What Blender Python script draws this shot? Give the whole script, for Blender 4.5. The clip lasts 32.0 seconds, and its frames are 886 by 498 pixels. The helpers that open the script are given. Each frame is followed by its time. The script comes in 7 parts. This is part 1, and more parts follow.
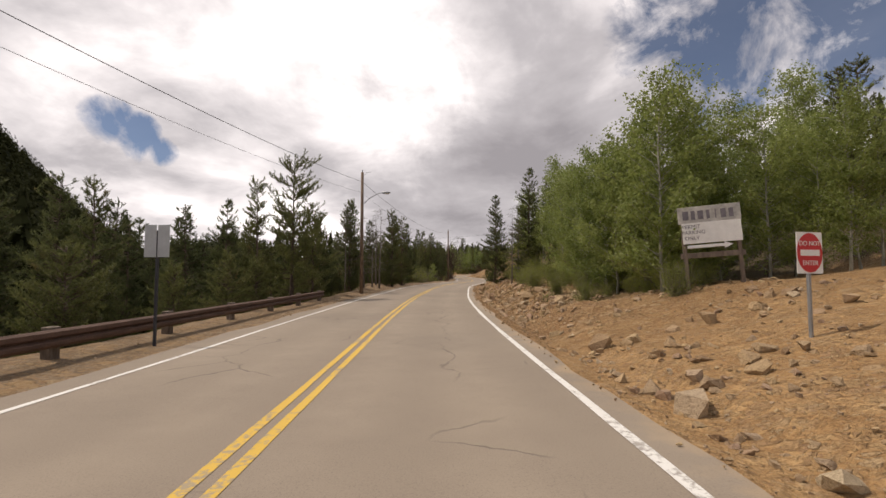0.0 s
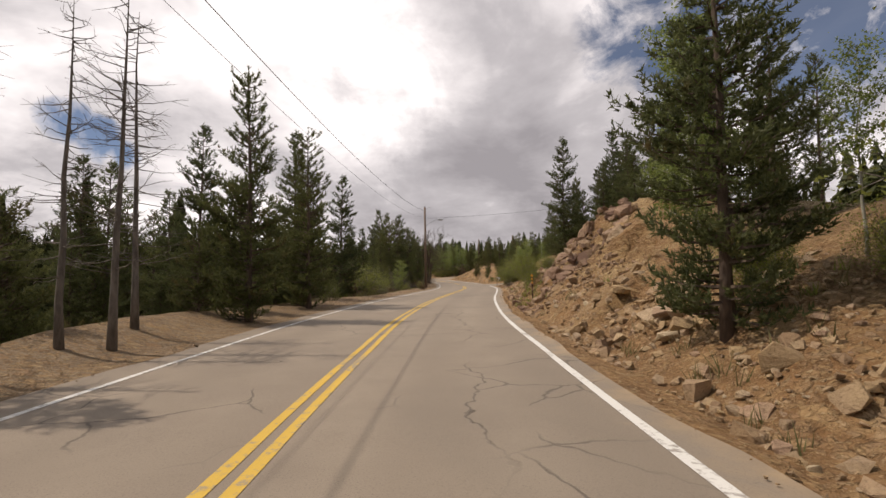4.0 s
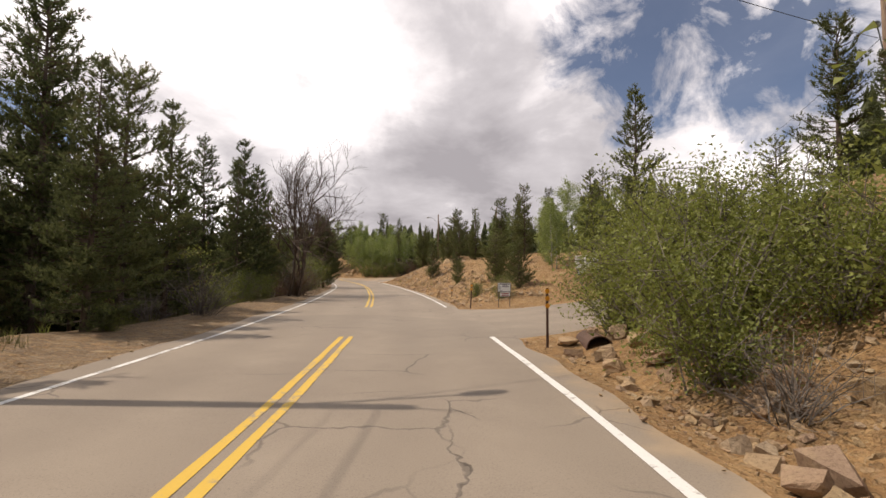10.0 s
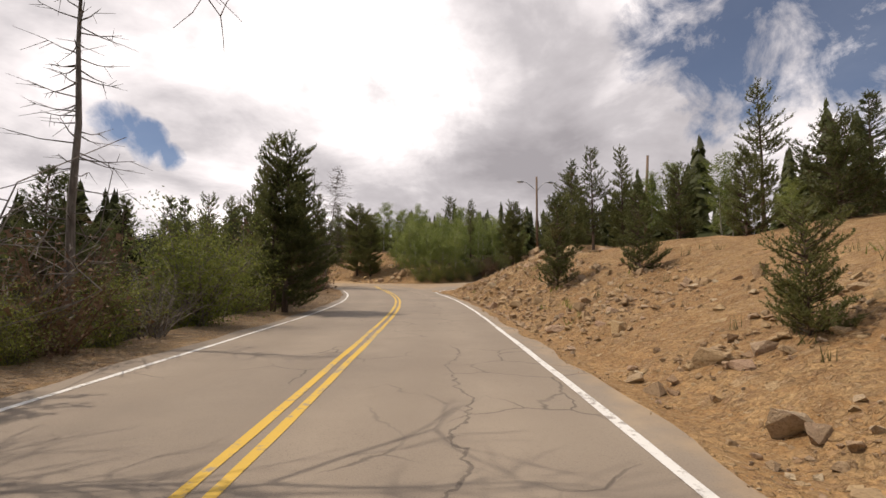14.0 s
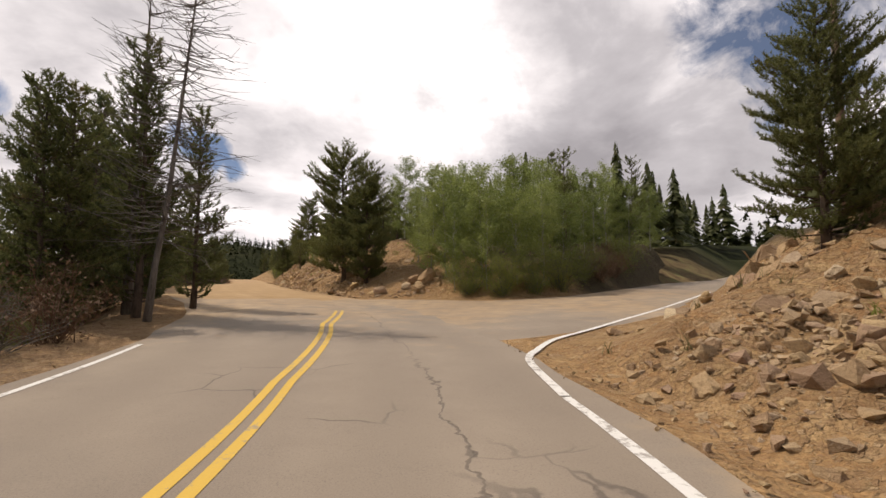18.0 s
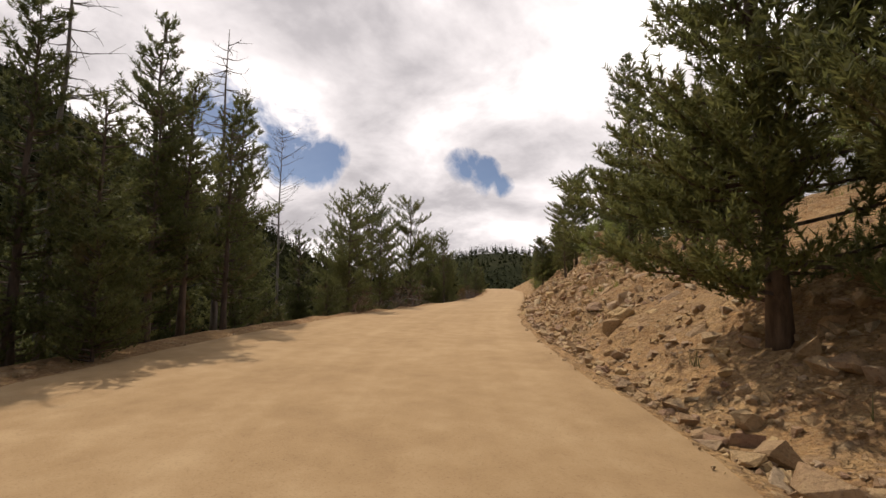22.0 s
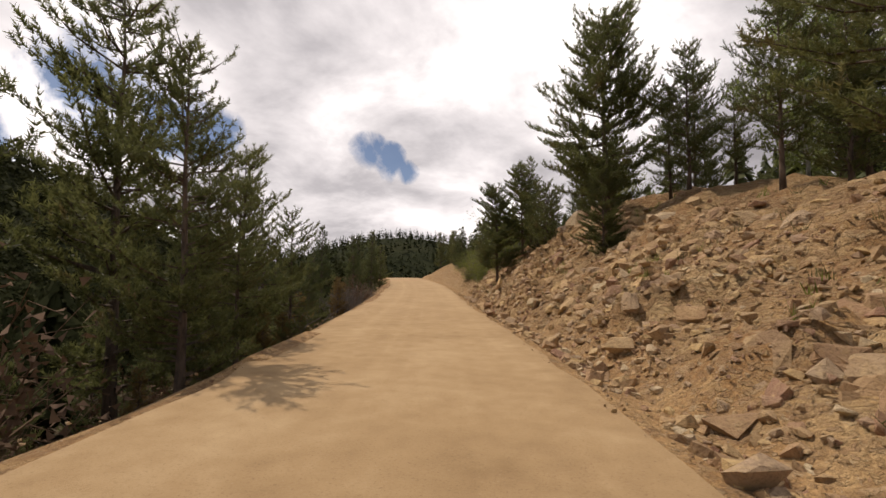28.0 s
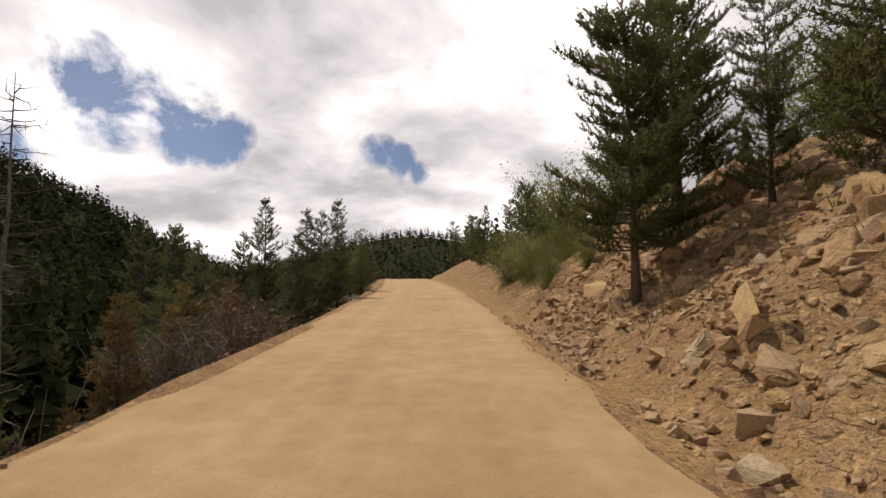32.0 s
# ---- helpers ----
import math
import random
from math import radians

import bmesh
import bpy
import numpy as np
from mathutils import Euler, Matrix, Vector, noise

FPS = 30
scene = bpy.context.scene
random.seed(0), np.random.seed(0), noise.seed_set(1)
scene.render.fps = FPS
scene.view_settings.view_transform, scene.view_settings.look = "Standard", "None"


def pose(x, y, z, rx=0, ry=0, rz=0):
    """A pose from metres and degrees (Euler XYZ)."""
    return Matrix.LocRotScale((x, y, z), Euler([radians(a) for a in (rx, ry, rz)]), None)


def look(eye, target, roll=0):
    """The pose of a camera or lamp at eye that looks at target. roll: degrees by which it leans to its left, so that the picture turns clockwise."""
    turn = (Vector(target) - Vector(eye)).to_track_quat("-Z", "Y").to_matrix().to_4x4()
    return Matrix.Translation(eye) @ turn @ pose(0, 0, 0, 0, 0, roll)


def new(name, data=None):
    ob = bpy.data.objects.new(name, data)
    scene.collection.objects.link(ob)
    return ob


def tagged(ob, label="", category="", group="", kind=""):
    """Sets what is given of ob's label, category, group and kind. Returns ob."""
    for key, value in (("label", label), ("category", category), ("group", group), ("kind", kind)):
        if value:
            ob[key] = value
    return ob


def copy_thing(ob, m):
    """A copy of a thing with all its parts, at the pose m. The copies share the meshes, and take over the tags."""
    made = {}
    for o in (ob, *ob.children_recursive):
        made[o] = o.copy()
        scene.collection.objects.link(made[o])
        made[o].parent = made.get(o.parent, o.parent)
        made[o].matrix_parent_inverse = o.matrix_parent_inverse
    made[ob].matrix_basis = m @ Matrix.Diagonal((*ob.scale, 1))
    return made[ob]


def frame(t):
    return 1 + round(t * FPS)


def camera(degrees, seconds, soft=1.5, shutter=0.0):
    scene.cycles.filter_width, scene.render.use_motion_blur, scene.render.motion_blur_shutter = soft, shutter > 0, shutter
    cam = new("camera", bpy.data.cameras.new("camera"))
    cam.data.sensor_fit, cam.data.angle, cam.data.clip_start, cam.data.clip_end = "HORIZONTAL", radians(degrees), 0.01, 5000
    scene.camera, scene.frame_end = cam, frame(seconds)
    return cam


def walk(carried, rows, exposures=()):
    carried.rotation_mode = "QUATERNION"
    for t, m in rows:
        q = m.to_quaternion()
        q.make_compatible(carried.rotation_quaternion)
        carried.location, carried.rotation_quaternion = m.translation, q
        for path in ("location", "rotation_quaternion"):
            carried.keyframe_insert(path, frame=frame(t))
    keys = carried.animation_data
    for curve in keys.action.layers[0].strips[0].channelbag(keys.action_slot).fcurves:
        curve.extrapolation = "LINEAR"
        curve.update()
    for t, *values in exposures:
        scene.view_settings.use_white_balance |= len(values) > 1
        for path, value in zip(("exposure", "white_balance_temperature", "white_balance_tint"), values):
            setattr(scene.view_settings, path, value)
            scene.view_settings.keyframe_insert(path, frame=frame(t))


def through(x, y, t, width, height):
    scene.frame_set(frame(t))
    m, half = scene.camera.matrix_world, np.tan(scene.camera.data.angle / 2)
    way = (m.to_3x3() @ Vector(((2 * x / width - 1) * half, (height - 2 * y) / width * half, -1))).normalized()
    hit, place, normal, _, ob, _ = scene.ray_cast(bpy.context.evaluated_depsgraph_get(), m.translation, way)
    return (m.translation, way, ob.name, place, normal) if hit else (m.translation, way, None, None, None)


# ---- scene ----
cam = camera(88.0, 32.0)
PATH = [
    (0.0, 0.000, -0.000, 1.600, 93.31, 0.02, -0.06),
    (0.5, -0.075, 4.698, 1.579, 92.79, 0.04, 0.35),
    (1.0, -0.172, 9.372, 1.563, 92.94, 0.01, 0.51),
    (1.5, -0.256, 14.011, 1.562, 93.29, -0.19, 0.26),
    (2.0, -0.301, 18.564, 1.575, 93.61, -0.38, -0.34),
    (2.5, -0.305, 23.023, 1.597, 93.69, -0.50, -0.74),
    (3.0, -0.259, 27.481, 1.623, 93.36, -0.31, -1.43),
    (3.5, -0.155, 31.941, 1.657, 93.59, 0.48, -2.37),
    (5.5, 0.917, 50.045, 1.849, 93.73, 0.07, -6.02),
    (6.0, 1.412, 54.771, 1.892, 93.55, -0.39, -7.24),
    (6.5, 2.030, 59.551, 1.929, 93.41, -0.19, -8.54),
    (7.0, 2.766, 64.345, 1.959, 93.06, 0.14, -9.62),
    (7.5, 3.597, 69.096, 1.982, 93.04, 0.25, -10.67),
    (8.0, 4.463, 73.710, 1.997, 93.09, 0.07, -11.21),
    (8.5, 5.311, 78.130, 2.002, 92.92, -0.15, -11.43),
    (9.0, 6.117, 82.451, 2.007, 93.29, -0.35, -11.15),
    (9.5, 6.832, 86.659, 2.019, 93.32, -0.15, -9.97),
    (10.0, 7.426, 90.774, 2.039, 93.59, -0.33, -8.44),
    (10.5, 7.891, 94.803, 2.061, 93.55, -0.49, -6.72),
    (11.0, 8.237, 98.750, 2.082, 93.41, -0.49, -4.96),
    (11.5, 8.490, 102.606, 2.105, 93.55, -0.24, -3.44),
    (12.0, 8.690, 106.370, 2.135, 93.97, -0.12, -2.61),
    (12.5, 8.840, 110.174, 2.175, 94.27, 0.05, -1.66),
    (13.0, 8.940, 114.016, 2.217, 94.04, -0.09, -0.90),
    (13.5, 8.995, 117.888, 2.257, 93.96, -0.15, -0.13),
    (14.0, 9.005, 121.781, 2.293, 93.93, -0.24, 0.54),
    (14.5, 8.975, 125.682, 2.326, 93.79, -0.37, 1.20),
    (16.5, 8.447, 141.231, 2.451, 93.79, -0.59, 3.63),
    (17.0, 8.212, 145.001, 2.493, 93.75, -0.51, 3.98),
    (17.5, 7.910, 148.678, 2.552, 94.16, -0.33, 5.08),
    (18.0, 7.495, 152.238, 2.631, 94.50, -0.04, 6.81),
    (18.5, 6.932, 155.660, 2.723, 94.85, 0.35, 9.52),
    (19.0, 6.189, 158.929, 2.830, 95.52, 0.72, 13.09),
    (19.5, 5.229, 162.037, 2.946, 96.23, 0.82, 17.93),
    (20.0, 4.049, 164.970, 3.061, 96.29, 0.76, 22.99),
    (20.5, 2.701, 167.669, 3.177, 95.81, 0.59, 28.39),
    (21.0, 1.111, 170.225, 3.306, 95.99, 0.28, 34.29),
    (21.5, -0.675, 172.630, 3.434, 95.67, -0.01, 37.76),
    (22.0, -2.553, 174.933, 3.546, 95.28, -0.15, 39.19),
    (22.5, -4.440, 177.184, 3.646, 95.54, -0.14, 39.08),
    (23.0, -6.281, 179.424, 3.737, 95.43, -0.00, 37.99),
    (23.5, -8.020, 181.642, 3.821, 95.51, 0.20, 36.58),
    (24.0, -9.644, 183.850, 3.900, 95.26, 0.52, 34.67),
    (24.5, -11.119, 185.991, 3.972, 95.02, 0.62, 33.13),
    (25.0, -12.469, 188.057, 4.037, 94.80, 0.51, 31.79),
    (25.5, -13.751, 190.125, 4.095, 94.41, 0.26, 30.37),
    (26.0, -15.010, 192.260, 4.145, 94.04, -0.01, 29.22),
    (26.5, -16.211, 194.397, 4.185, 93.86, -0.11, 28.27),
    (28.5, -20.689, 202.752, 4.311, 93.61, -0.19, 27.11),
    (29.0, -21.883, 205.049, 4.332, 93.59, -0.05, 27.08),
    (29.5, -23.110, 207.405, 4.348, 93.66, 0.14, 27.24),
    (30.0, -24.359, 209.759, 4.362, 93.72, 0.12, 27.78),
    (30.5, -25.600, 212.042, 4.375, 93.69, 0.21, 28.36),
    (31.0, -26.850, 214.293, 4.387, 93.66, 0.24, 28.94),
    (31.5, -28.142, 216.598, 4.399, 93.56, 0.35, 29.03),
    (32.0, -29.429, 218.917, 4.411, 93.63, 0.57, 28.68),
]
walk(cam, [(t, pose(*p)) for t, *p in PATH], exposures=[(0, -0.2, 6800, 15), (3, -0.22, 6800, 15), (6, -0.12, 6800, 15), (9, 0.05, 6800, 15), (11, 0.05, 6800, 15), (14, -0.08, 6800, 15), (20, -0.12, 6800, 15), (26, -0.2, 6800, 15), (32, -0.18, 6800, 15)])


# ---- light ----
SUN_AZ, SUN_EL = -80.0, 58.0  # degrees clockwise from +y, and above the horizon
sun_dir = Vector((math.sin(radians(SUN_AZ)) * math.cos(radians(SUN_EL)), math.cos(radians(SUN_AZ)) * math.cos(radians(SUN_EL)), math.sin(radians(SUN_EL))))
sun = new("sun", bpy.data.lights.new("sun", "SUN"))
sun.data.energy, sun.data.angle, sun.data.color = 3.5, radians(0.55), (1.0, 0.91, 0.78)
sun.matrix_world = look(sun_dir * 300, (0, 0, 0))


class Nodes:
    """A short way to write node trees."""

    def __init__(self, tree):
        self.tree = tree
        tree.nodes.clear()

    def add(self, kind, **values):
        node = self.tree.nodes.new(kind)
        for key, value in values.items():
            if key in node.inputs:
                self.put(node.inputs[key], value)
            else:
                setattr(node, key, value)
        return node

    def put(self, socket, value):
        if isinstance(value, bpy.types.NodeSocket):
            self.tree.links.new(value, socket)
        else:
            socket.default_value = value

    def math(self, op, a, b=0.0, clamp=False):
        node = self.tree.nodes.new("ShaderNodeMath")
        node.operation, node.use_clamp = op, clamp
        self.put(node.inputs[0], a)
        self.put(node.inputs[1], b)
        return node.outputs[0]

    def vmath(self, op, a, b):
        node = self.tree.nodes.new("ShaderNodeVectorMath")
        node.operation = op
        self.put(node.inputs[0], a)
        self.put(node.inputs[1], b)
        return node.outputs["Value" if op in ("DOT_PRODUCT", "LENGTH") else "Vector"]

    def ramp(self, fac, *stops):
        node = self.tree.nodes.new("ShaderNodeValToRGB")
        el = node.color_ramp.elements
        while len(el) < len(stops):
            el.new(0.5)
        for e, (at, c) in zip(el, stops):
            e.position, e.color = at, (c, c, c, 1) if isinstance(c, (int, float)) else (*c, 1)
        self.put(node.inputs[0], fac)
        return node.outputs[0]

    def mix(self, fac, a, b, kind="MIX"):
        node = self.tree.nodes.new("ShaderNodeMix")
        node.data_type, node.blend_type = "RGBA", kind
        self.put(node.inputs[0], fac)
        self.put(node.inputs[6], a if isinstance(a, bpy.types.NodeSocket) else (*a, 1))
        self.put(node.inputs[7], b if isinstance(b, bpy.types.NodeSocket) else (*b, 1))
        return node.outputs[2]

    def noise(self, vector, scale, detail=4.0, rough=0.55, distort=0.0):
        node = self.add("ShaderNodeTexNoise", Scale=scale, Detail=detail, Roughness=rough, Distortion=distort)
        self.put(node.inputs["Vector"], vector)
        return node.outputs[0]


def way(az, el):
    """A direction from degrees clockwise of +y and above the horizon."""
    return (math.sin(radians(az)) * math.cos(radians(el)), math.cos(radians(az)) * math.cos(radians(el)), math.sin(radians(el)))


world = bpy.data.worlds.new("sky")
scene.world = world
world.use_nodes = True
n = Nodes(world.node_tree)
sky = n.add("ShaderNodeTexSky", sky_type="NISHITA", sun_disc=False, sun_elevation=radians(SUN_EL), sun_rotation=radians(SUN_AZ), altitude=2600.0)
direction = n.add("ShaderNodeTexCoord").outputs["Generated"]
up = n.add("ShaderNodeSeparateXYZ", Vector=direction).outputs[2]
# the cloud sheet, drawn on a plane overhead so that it draws together towards the horizon
sep = n.add("ShaderNodeSeparateXYZ", Vector=direction)
lift = n.math("ADD", n.math("MAXIMUM", up, 0.0), 0.28)
flat = n.add("ShaderNodeCombineXYZ", X=n.math("DIVIDE", sep.outputs[0], lift), Y=n.math("DIVIDE", sep.outputs[1], lift), Z=0.35).outputs[0]
wisp = n.noise(flat, 2.3, 8.0, 0.6, 0.3)
puff = n.noise(flat, 1.1, 6.0, 0.55, 0.2)
fine = n.noise(direction, 7.0, 7.0, 0.62, 0.6)
# gaps of blue between the clouds: direction and width
gap = None
for az, el, wide in ((34, 26, 6.5), (42, 23, 6.0), (29, 23, 2.6), (-36.6, 15.0, 1.5), (-34.2, 14.0, 1.5), (-31.8, 13.2, .9), (-59, 17.5, 2.8), (-65, 19, 3.4), (-54, 15.5, 1.9), (-75, 12, 2.6), (110, 40, 25), (200, 55, 20)):
    d = n.vmath("DOT_PRODUCT", direction, way(az, el))
    spot = n.math("DIVIDE", n.math("SUBTRACT", d, math.cos(radians(wide * 2.0))), 1 - math.cos(radians(wide * 2.0)))
    spot = n.math("MAXIMUM", spot, 0.0)
    gap = spot if gap is None else n.math("MAXIMUM", gap, spot)
spot_mask = n.ramp(gap, (0.0, 0.0), (0.2, 1.0))
ragged = n.noise(direction, 9.0, 8.0, 0.62, 0.5)
gap = n.math("SUBTRACT", gap, n.math("MULTIPLY", n.math("SUBTRACT", 0.54, n.math("ADD", n.math("MULTIPLY", ragged, 0.7), n.math("MULTIPLY", fine, 0.3))), 4.6))
clear = n.math("MULTIPLY", n.ramp(gap, (0.06, 0.0), (0.72, 0.93)), spot_mask)
shade = n.math("ADD", n.math("MULTIPLY", puff, 0.6), n.math("MULTIPLY", wisp, 0.4))
# a heavy grey cloud base ahead and to the right, brighter cloud round it
heavy = n.math("MAXIMUM", n.math("DIVIDE", n.math("SUBTRACT", n.vmath("DOT_PRODUCT", direction, way(14, 16)), 0.90), 0.10), 0.0)
glow = n.math("MAXIMUM", n.math("DIVIDE", n.math("SUBTRACT", n.vmath("DOT_PRODUCT", direction, way(-4, 23)), 0.975), 0.025), 0.0)
tone = n.math("SUBTRACT", n.math("SUBTRACT", shade, n.math("MULTIPLY", heavy, 0.16)), n.math("MULTIPLY", glow, n.math("MULTIPLY", fine, -0.34)))
cloud = n.ramp(tone, (0.28, (0.36, 0.35, 0.37)), (0.42, (0.56, 0.55, 0.57)), (0.525, (0.90, 0.88, 0.89)), (0.63, (1.4, 1.38, 1.36)))
cloud_light = n.add("ShaderNodeBackground", Color=cloud, Strength=1.14)
sky_light = n.add("ShaderNodeBackground", Color=sky.outputs[0], Strength=0.085)
both = n.add("ShaderNodeMixShader")
n.put(both.inputs[0], clear)
n.put(both.inputs[1], cloud_light.outputs[0])
n.put(both.inputs[2], sky_light.outputs[0])
n.tree.links.new(both.outputs[0], n.add("ShaderNodeOutputWorld").inputs[0])


# ---- plan: the road's line (every 6 m from s = -20), its edges and the slopes beside it ----
S0, DS = -20.0, 6.0
ROAD_X = [
    0.00, 0.00, 0.00, 0.00, -0.06, -0.18, -0.28, -0.31, -0.25, -0.05, 0.28, 0.65, 1.09, 1.81, 2.69, 3.72, 4.84,
    5.95, 6.96, 7.74, 8.28, 8.64, 8.88, 8.99, 9.00, 8.86, 8.67, 8.44, 8.03, 7.34, 6.12, 4.11, 1.22, -2.45, -6.29,
    -9.90, -13.20, -16.22, -19.06, -21.86, -24.66, -27.56, -30.48, -33.39, -36.37, -39.41, -42.53, -45.71, -48.97,
    -52.29, -55.68, -59.14, -62.66, -66.20, -69.60, -72.78, -75.64, -78.13, -80.18, -81.73, -82.78, -83.40, -83.72, -83.82, -83.82, -83.82]
ROAD_Y = [
    -20.00, -14.00, -8.00, -2.00, 4.00, 10.00, 16.00, 22.00, 28.00, 33.99, 39.98, 45.97, 51.96, 57.91, 63.85,
    69.76, 75.65, 81.55, 87.46, 93.41, 99.39, 105.38, 111.37, 117.37, 123.37, 129.37, 135.36, 141.36, 147.35,
    153.30, 159.18, 164.82, 170.07, 174.81, 179.43, 184.22, 189.23, 194.41, 199.70, 205.00, 210.31, 215.56,
    220.80, 226.05, 231.26, 236.43, 241.56, 246.64, 251.68, 256.68, 261.63, 266.53, 271.39, 276.23,
    281.17, 286.26, 291.54, 297.00, 302.63, 308.43, 314.34, 320.31, 326.30, 332.30, 338.30, 344.30]
ROAD_Z = [
    0.00, 0.00, 0.00, 0.00, -0.02, -0.04, -0.03, -0.01, 0.03, 0.08, 0.14, 0.21, 0.27, 0.32, 0.36, 0.38, 0.40,
    0.41, 0.42, 0.45, 0.49, 0.53, 0.59, 0.65, 0.71, 0.76, 0.80, 0.85, 0.93, 1.06, 1.24, 1.46, 1.70, 1.94, 2.14,
    2.31, 2.47, 2.58, 2.67, 2.73, 2.77, 2.79, 2.81, 2.88, 3.02, 3.15, 3.28, 3.40, 3.53, 3.65, 3.78, 3.91, 4.03,
    4.16, 4.26, 4.32, 4.32, 4.24, 4.09, 3.89, 3.69, 3.49, 3.29, 3.09, 2.89, 2.69]


def glide(v, n=12):
    """A Catmull-Rom line through evenly spaced values."""
    v = np.asarray(v, float)
    p = np.r_[2 * v[0] - v[1], v, 2 * v[-1] - v[-2]]
    i = np.repeat(np.arange(len(v) - 1), n)
    a = np.tile(np.arange(n) / n, len(v) - 1)
    p0, p1, p2, p3 = p[i], p[i + 1], p[i + 2], p[i + 3]
    out = 0.5 * (2 * p1 + (p2 - p0) * a + (2 * p0 - 5 * p1 + 4 * p2 - p3) * a ** 2 + (3 * p1 - p0 - 3 * p2 + p3) * a ** 3)
    return np.r_[out, v[-1]]


CX, CY, CZ = glide(ROAD_X), glide(ROAD_Y), glide(ROAD_Z)
CS = S0 + np.r_[0, np.cumsum(np.hypot(np.diff(CX), np.diff(CY)))]
TX, TY = np.gradient(CX), np.gradient(CY)
TN = np.hypot(TX, TY)
TX, TY = TX / TN, TY / TN


def place(s, u):
    """The point u metres to the right of the driving line at s metres along it: x, y and the road's height."""
    x, y, z = np.interp(s, CS, CX), np.interp(s, CS, CY), np.interp(s, CS, CZ)
    tx, ty = np.interp(s, CS, TX), np.interp(s, CS, TY)
    n = np.hypot(tx, ty)
    return x + u * ty / n, y - u * tx / n, z


def along(x, y):
    """s and u of points."""
    x, y = np.atleast_1d(np.asarray(x, float)), np.atleast_1d(np.asarray(y, float))
    s, u = np.empty(len(x)), np.empty(len(x))
    for k in range(0, len(x), 20000):
        xs, ys = x[k:k + 20000], y[k:k + 20000]
        i = np.argmin((xs[:, None] - CX[None]) ** 2 + (ys[:, None] - CY[None]) ** 2, axis=1)
        dx, dy = xs - CX[i], ys - CY[i]
        s[k:k + 20000] = CS[i] + dx * TX[i] + dy * TY[i]
        u[k:k + 20000] = dx * TY[i] - dy * TX[i]
    return s, u


def lattice(ix, iy, seed):
    h = (ix * 374761393 + iy * 668265263 + seed * 1442695041) & 0xFFFFFFFF
    h = ((h ^ (h >> 13)) * 1274126177) & 0xFFFFFFFF
    return ((h ^ (h >> 16)) & 0xFFFF) / 65535.0


def vnoise(x, y, size, seed=0):
    """Smooth noise from -1 to 1."""
    x, y = np.asarray(x, float) / size, np.asarray(y, float) / size
    ix, iy = np.floor(x).astype(np.int64), np.floor(y).astype(np.int64)
    fx, fy = x - ix, y - iy
    fx, fy = fx * fx * (3 - 2 * fx), fy * fy * (3 - 2 * fy)
    a = lattice(ix, iy, seed) * (1 - fx) + lattice(ix + 1, iy, seed) * fx
    b = lattice(ix, iy + 1, seed) * (1 - fx) + lattice(ix + 1, iy + 1, seed) * fx
    return (a * (1 - fy) + b * fy) * 2 - 1


def smooth(a, b, v):
    k = np.clip((np.asarray(v, float) - a) / (b - a), 0, 1)
    return k * k * (3 - 2 * k)


# edges of the road surface, metres right of the driving line
EDGE_L_S = [-20, 150, 165, 176, 184, 190, 198, 206, 215, 225, 240, 300]
EDGE_L = [-5.9, -5.7, -5.4, -5.4, -6.2, -6.0, -4.9, -3.7, -3.3, -3.6, -3.9, -3.9]
EDGE_R_S = [-20, 60, 100, 150, 170, 200, 240, 262, 300]
EDGE_R = [2.4, 2.45, 2.5, 2.4, 2.5, 2.2, 1.95, 2.3, 2.6]
# the right-hand bank: s, steepness, height of the steep part, slope above it
BANK = np.array([
    (-20, .12, 1.5, .06), (2, .13, 1.5, .08), (11, .25, 1.5, .10), (14, .7, 1.3, .06), (17, 1.0, 1.2, .03), (24, .85, 1.25, .03), (31, .6, 1.5, .07), (38, .5, 1.8, .12),
    (45, .5, 2.0, .15), (54, .55, 2.2, .18), (58, 1.1, 3.0, .2), (66, 1.2, 3.2, .22), (71, .8, 2.9, .25), (76, .62, 2.6, .2),
    (85, .5, 2.2, .18), (92, .2, 1.2, .12), (101, .1, .6, .08), (112, .1, .6, .08), (117, .4, 1.5, .12),
    (130, .42, 2.6, .12), (145, .58, 2.8, .12), (157, .6, 2.4, .10), (162, .3, 1.5, .1), (176, .2, 1.0, .14),
    (182, .4, 1.8, .2), (190, .6, 2.4, .25), (200, .72, 2.9, .20), (212, .8, 3.1, .13), (221, .8, 3.4, .13), (228, .86, 4.3, .2), (232, .86, 4.6, .25),
    (242, .78, 4.2, .28), (256, .5, 3.0, .22), (300, .4, 3.0, .2)])
# the left-hand side: s, width of the shoulder, steepness of the drop, its depth
DROP = np.array([
    (-20, 2.3, .5, 6), (25, 2.2, .5, 6), (45, 2.5, .4, 5), (58, 4.5, .3, 4), (72, 2.2, .22, 3), (88, 2.0, .25, 3),
    (104, 3.4, .3, 3), (120, 2.0, .3, 3.5), (140, 1.8, .3, 3.5), (160, 2.0, .35, 4), (180, 1.8, .45, 6),
    (200, .6, .6, 8), (220, .2, .75, 10), (240, .2, .75, 10), (300, 1, .6, 10)])
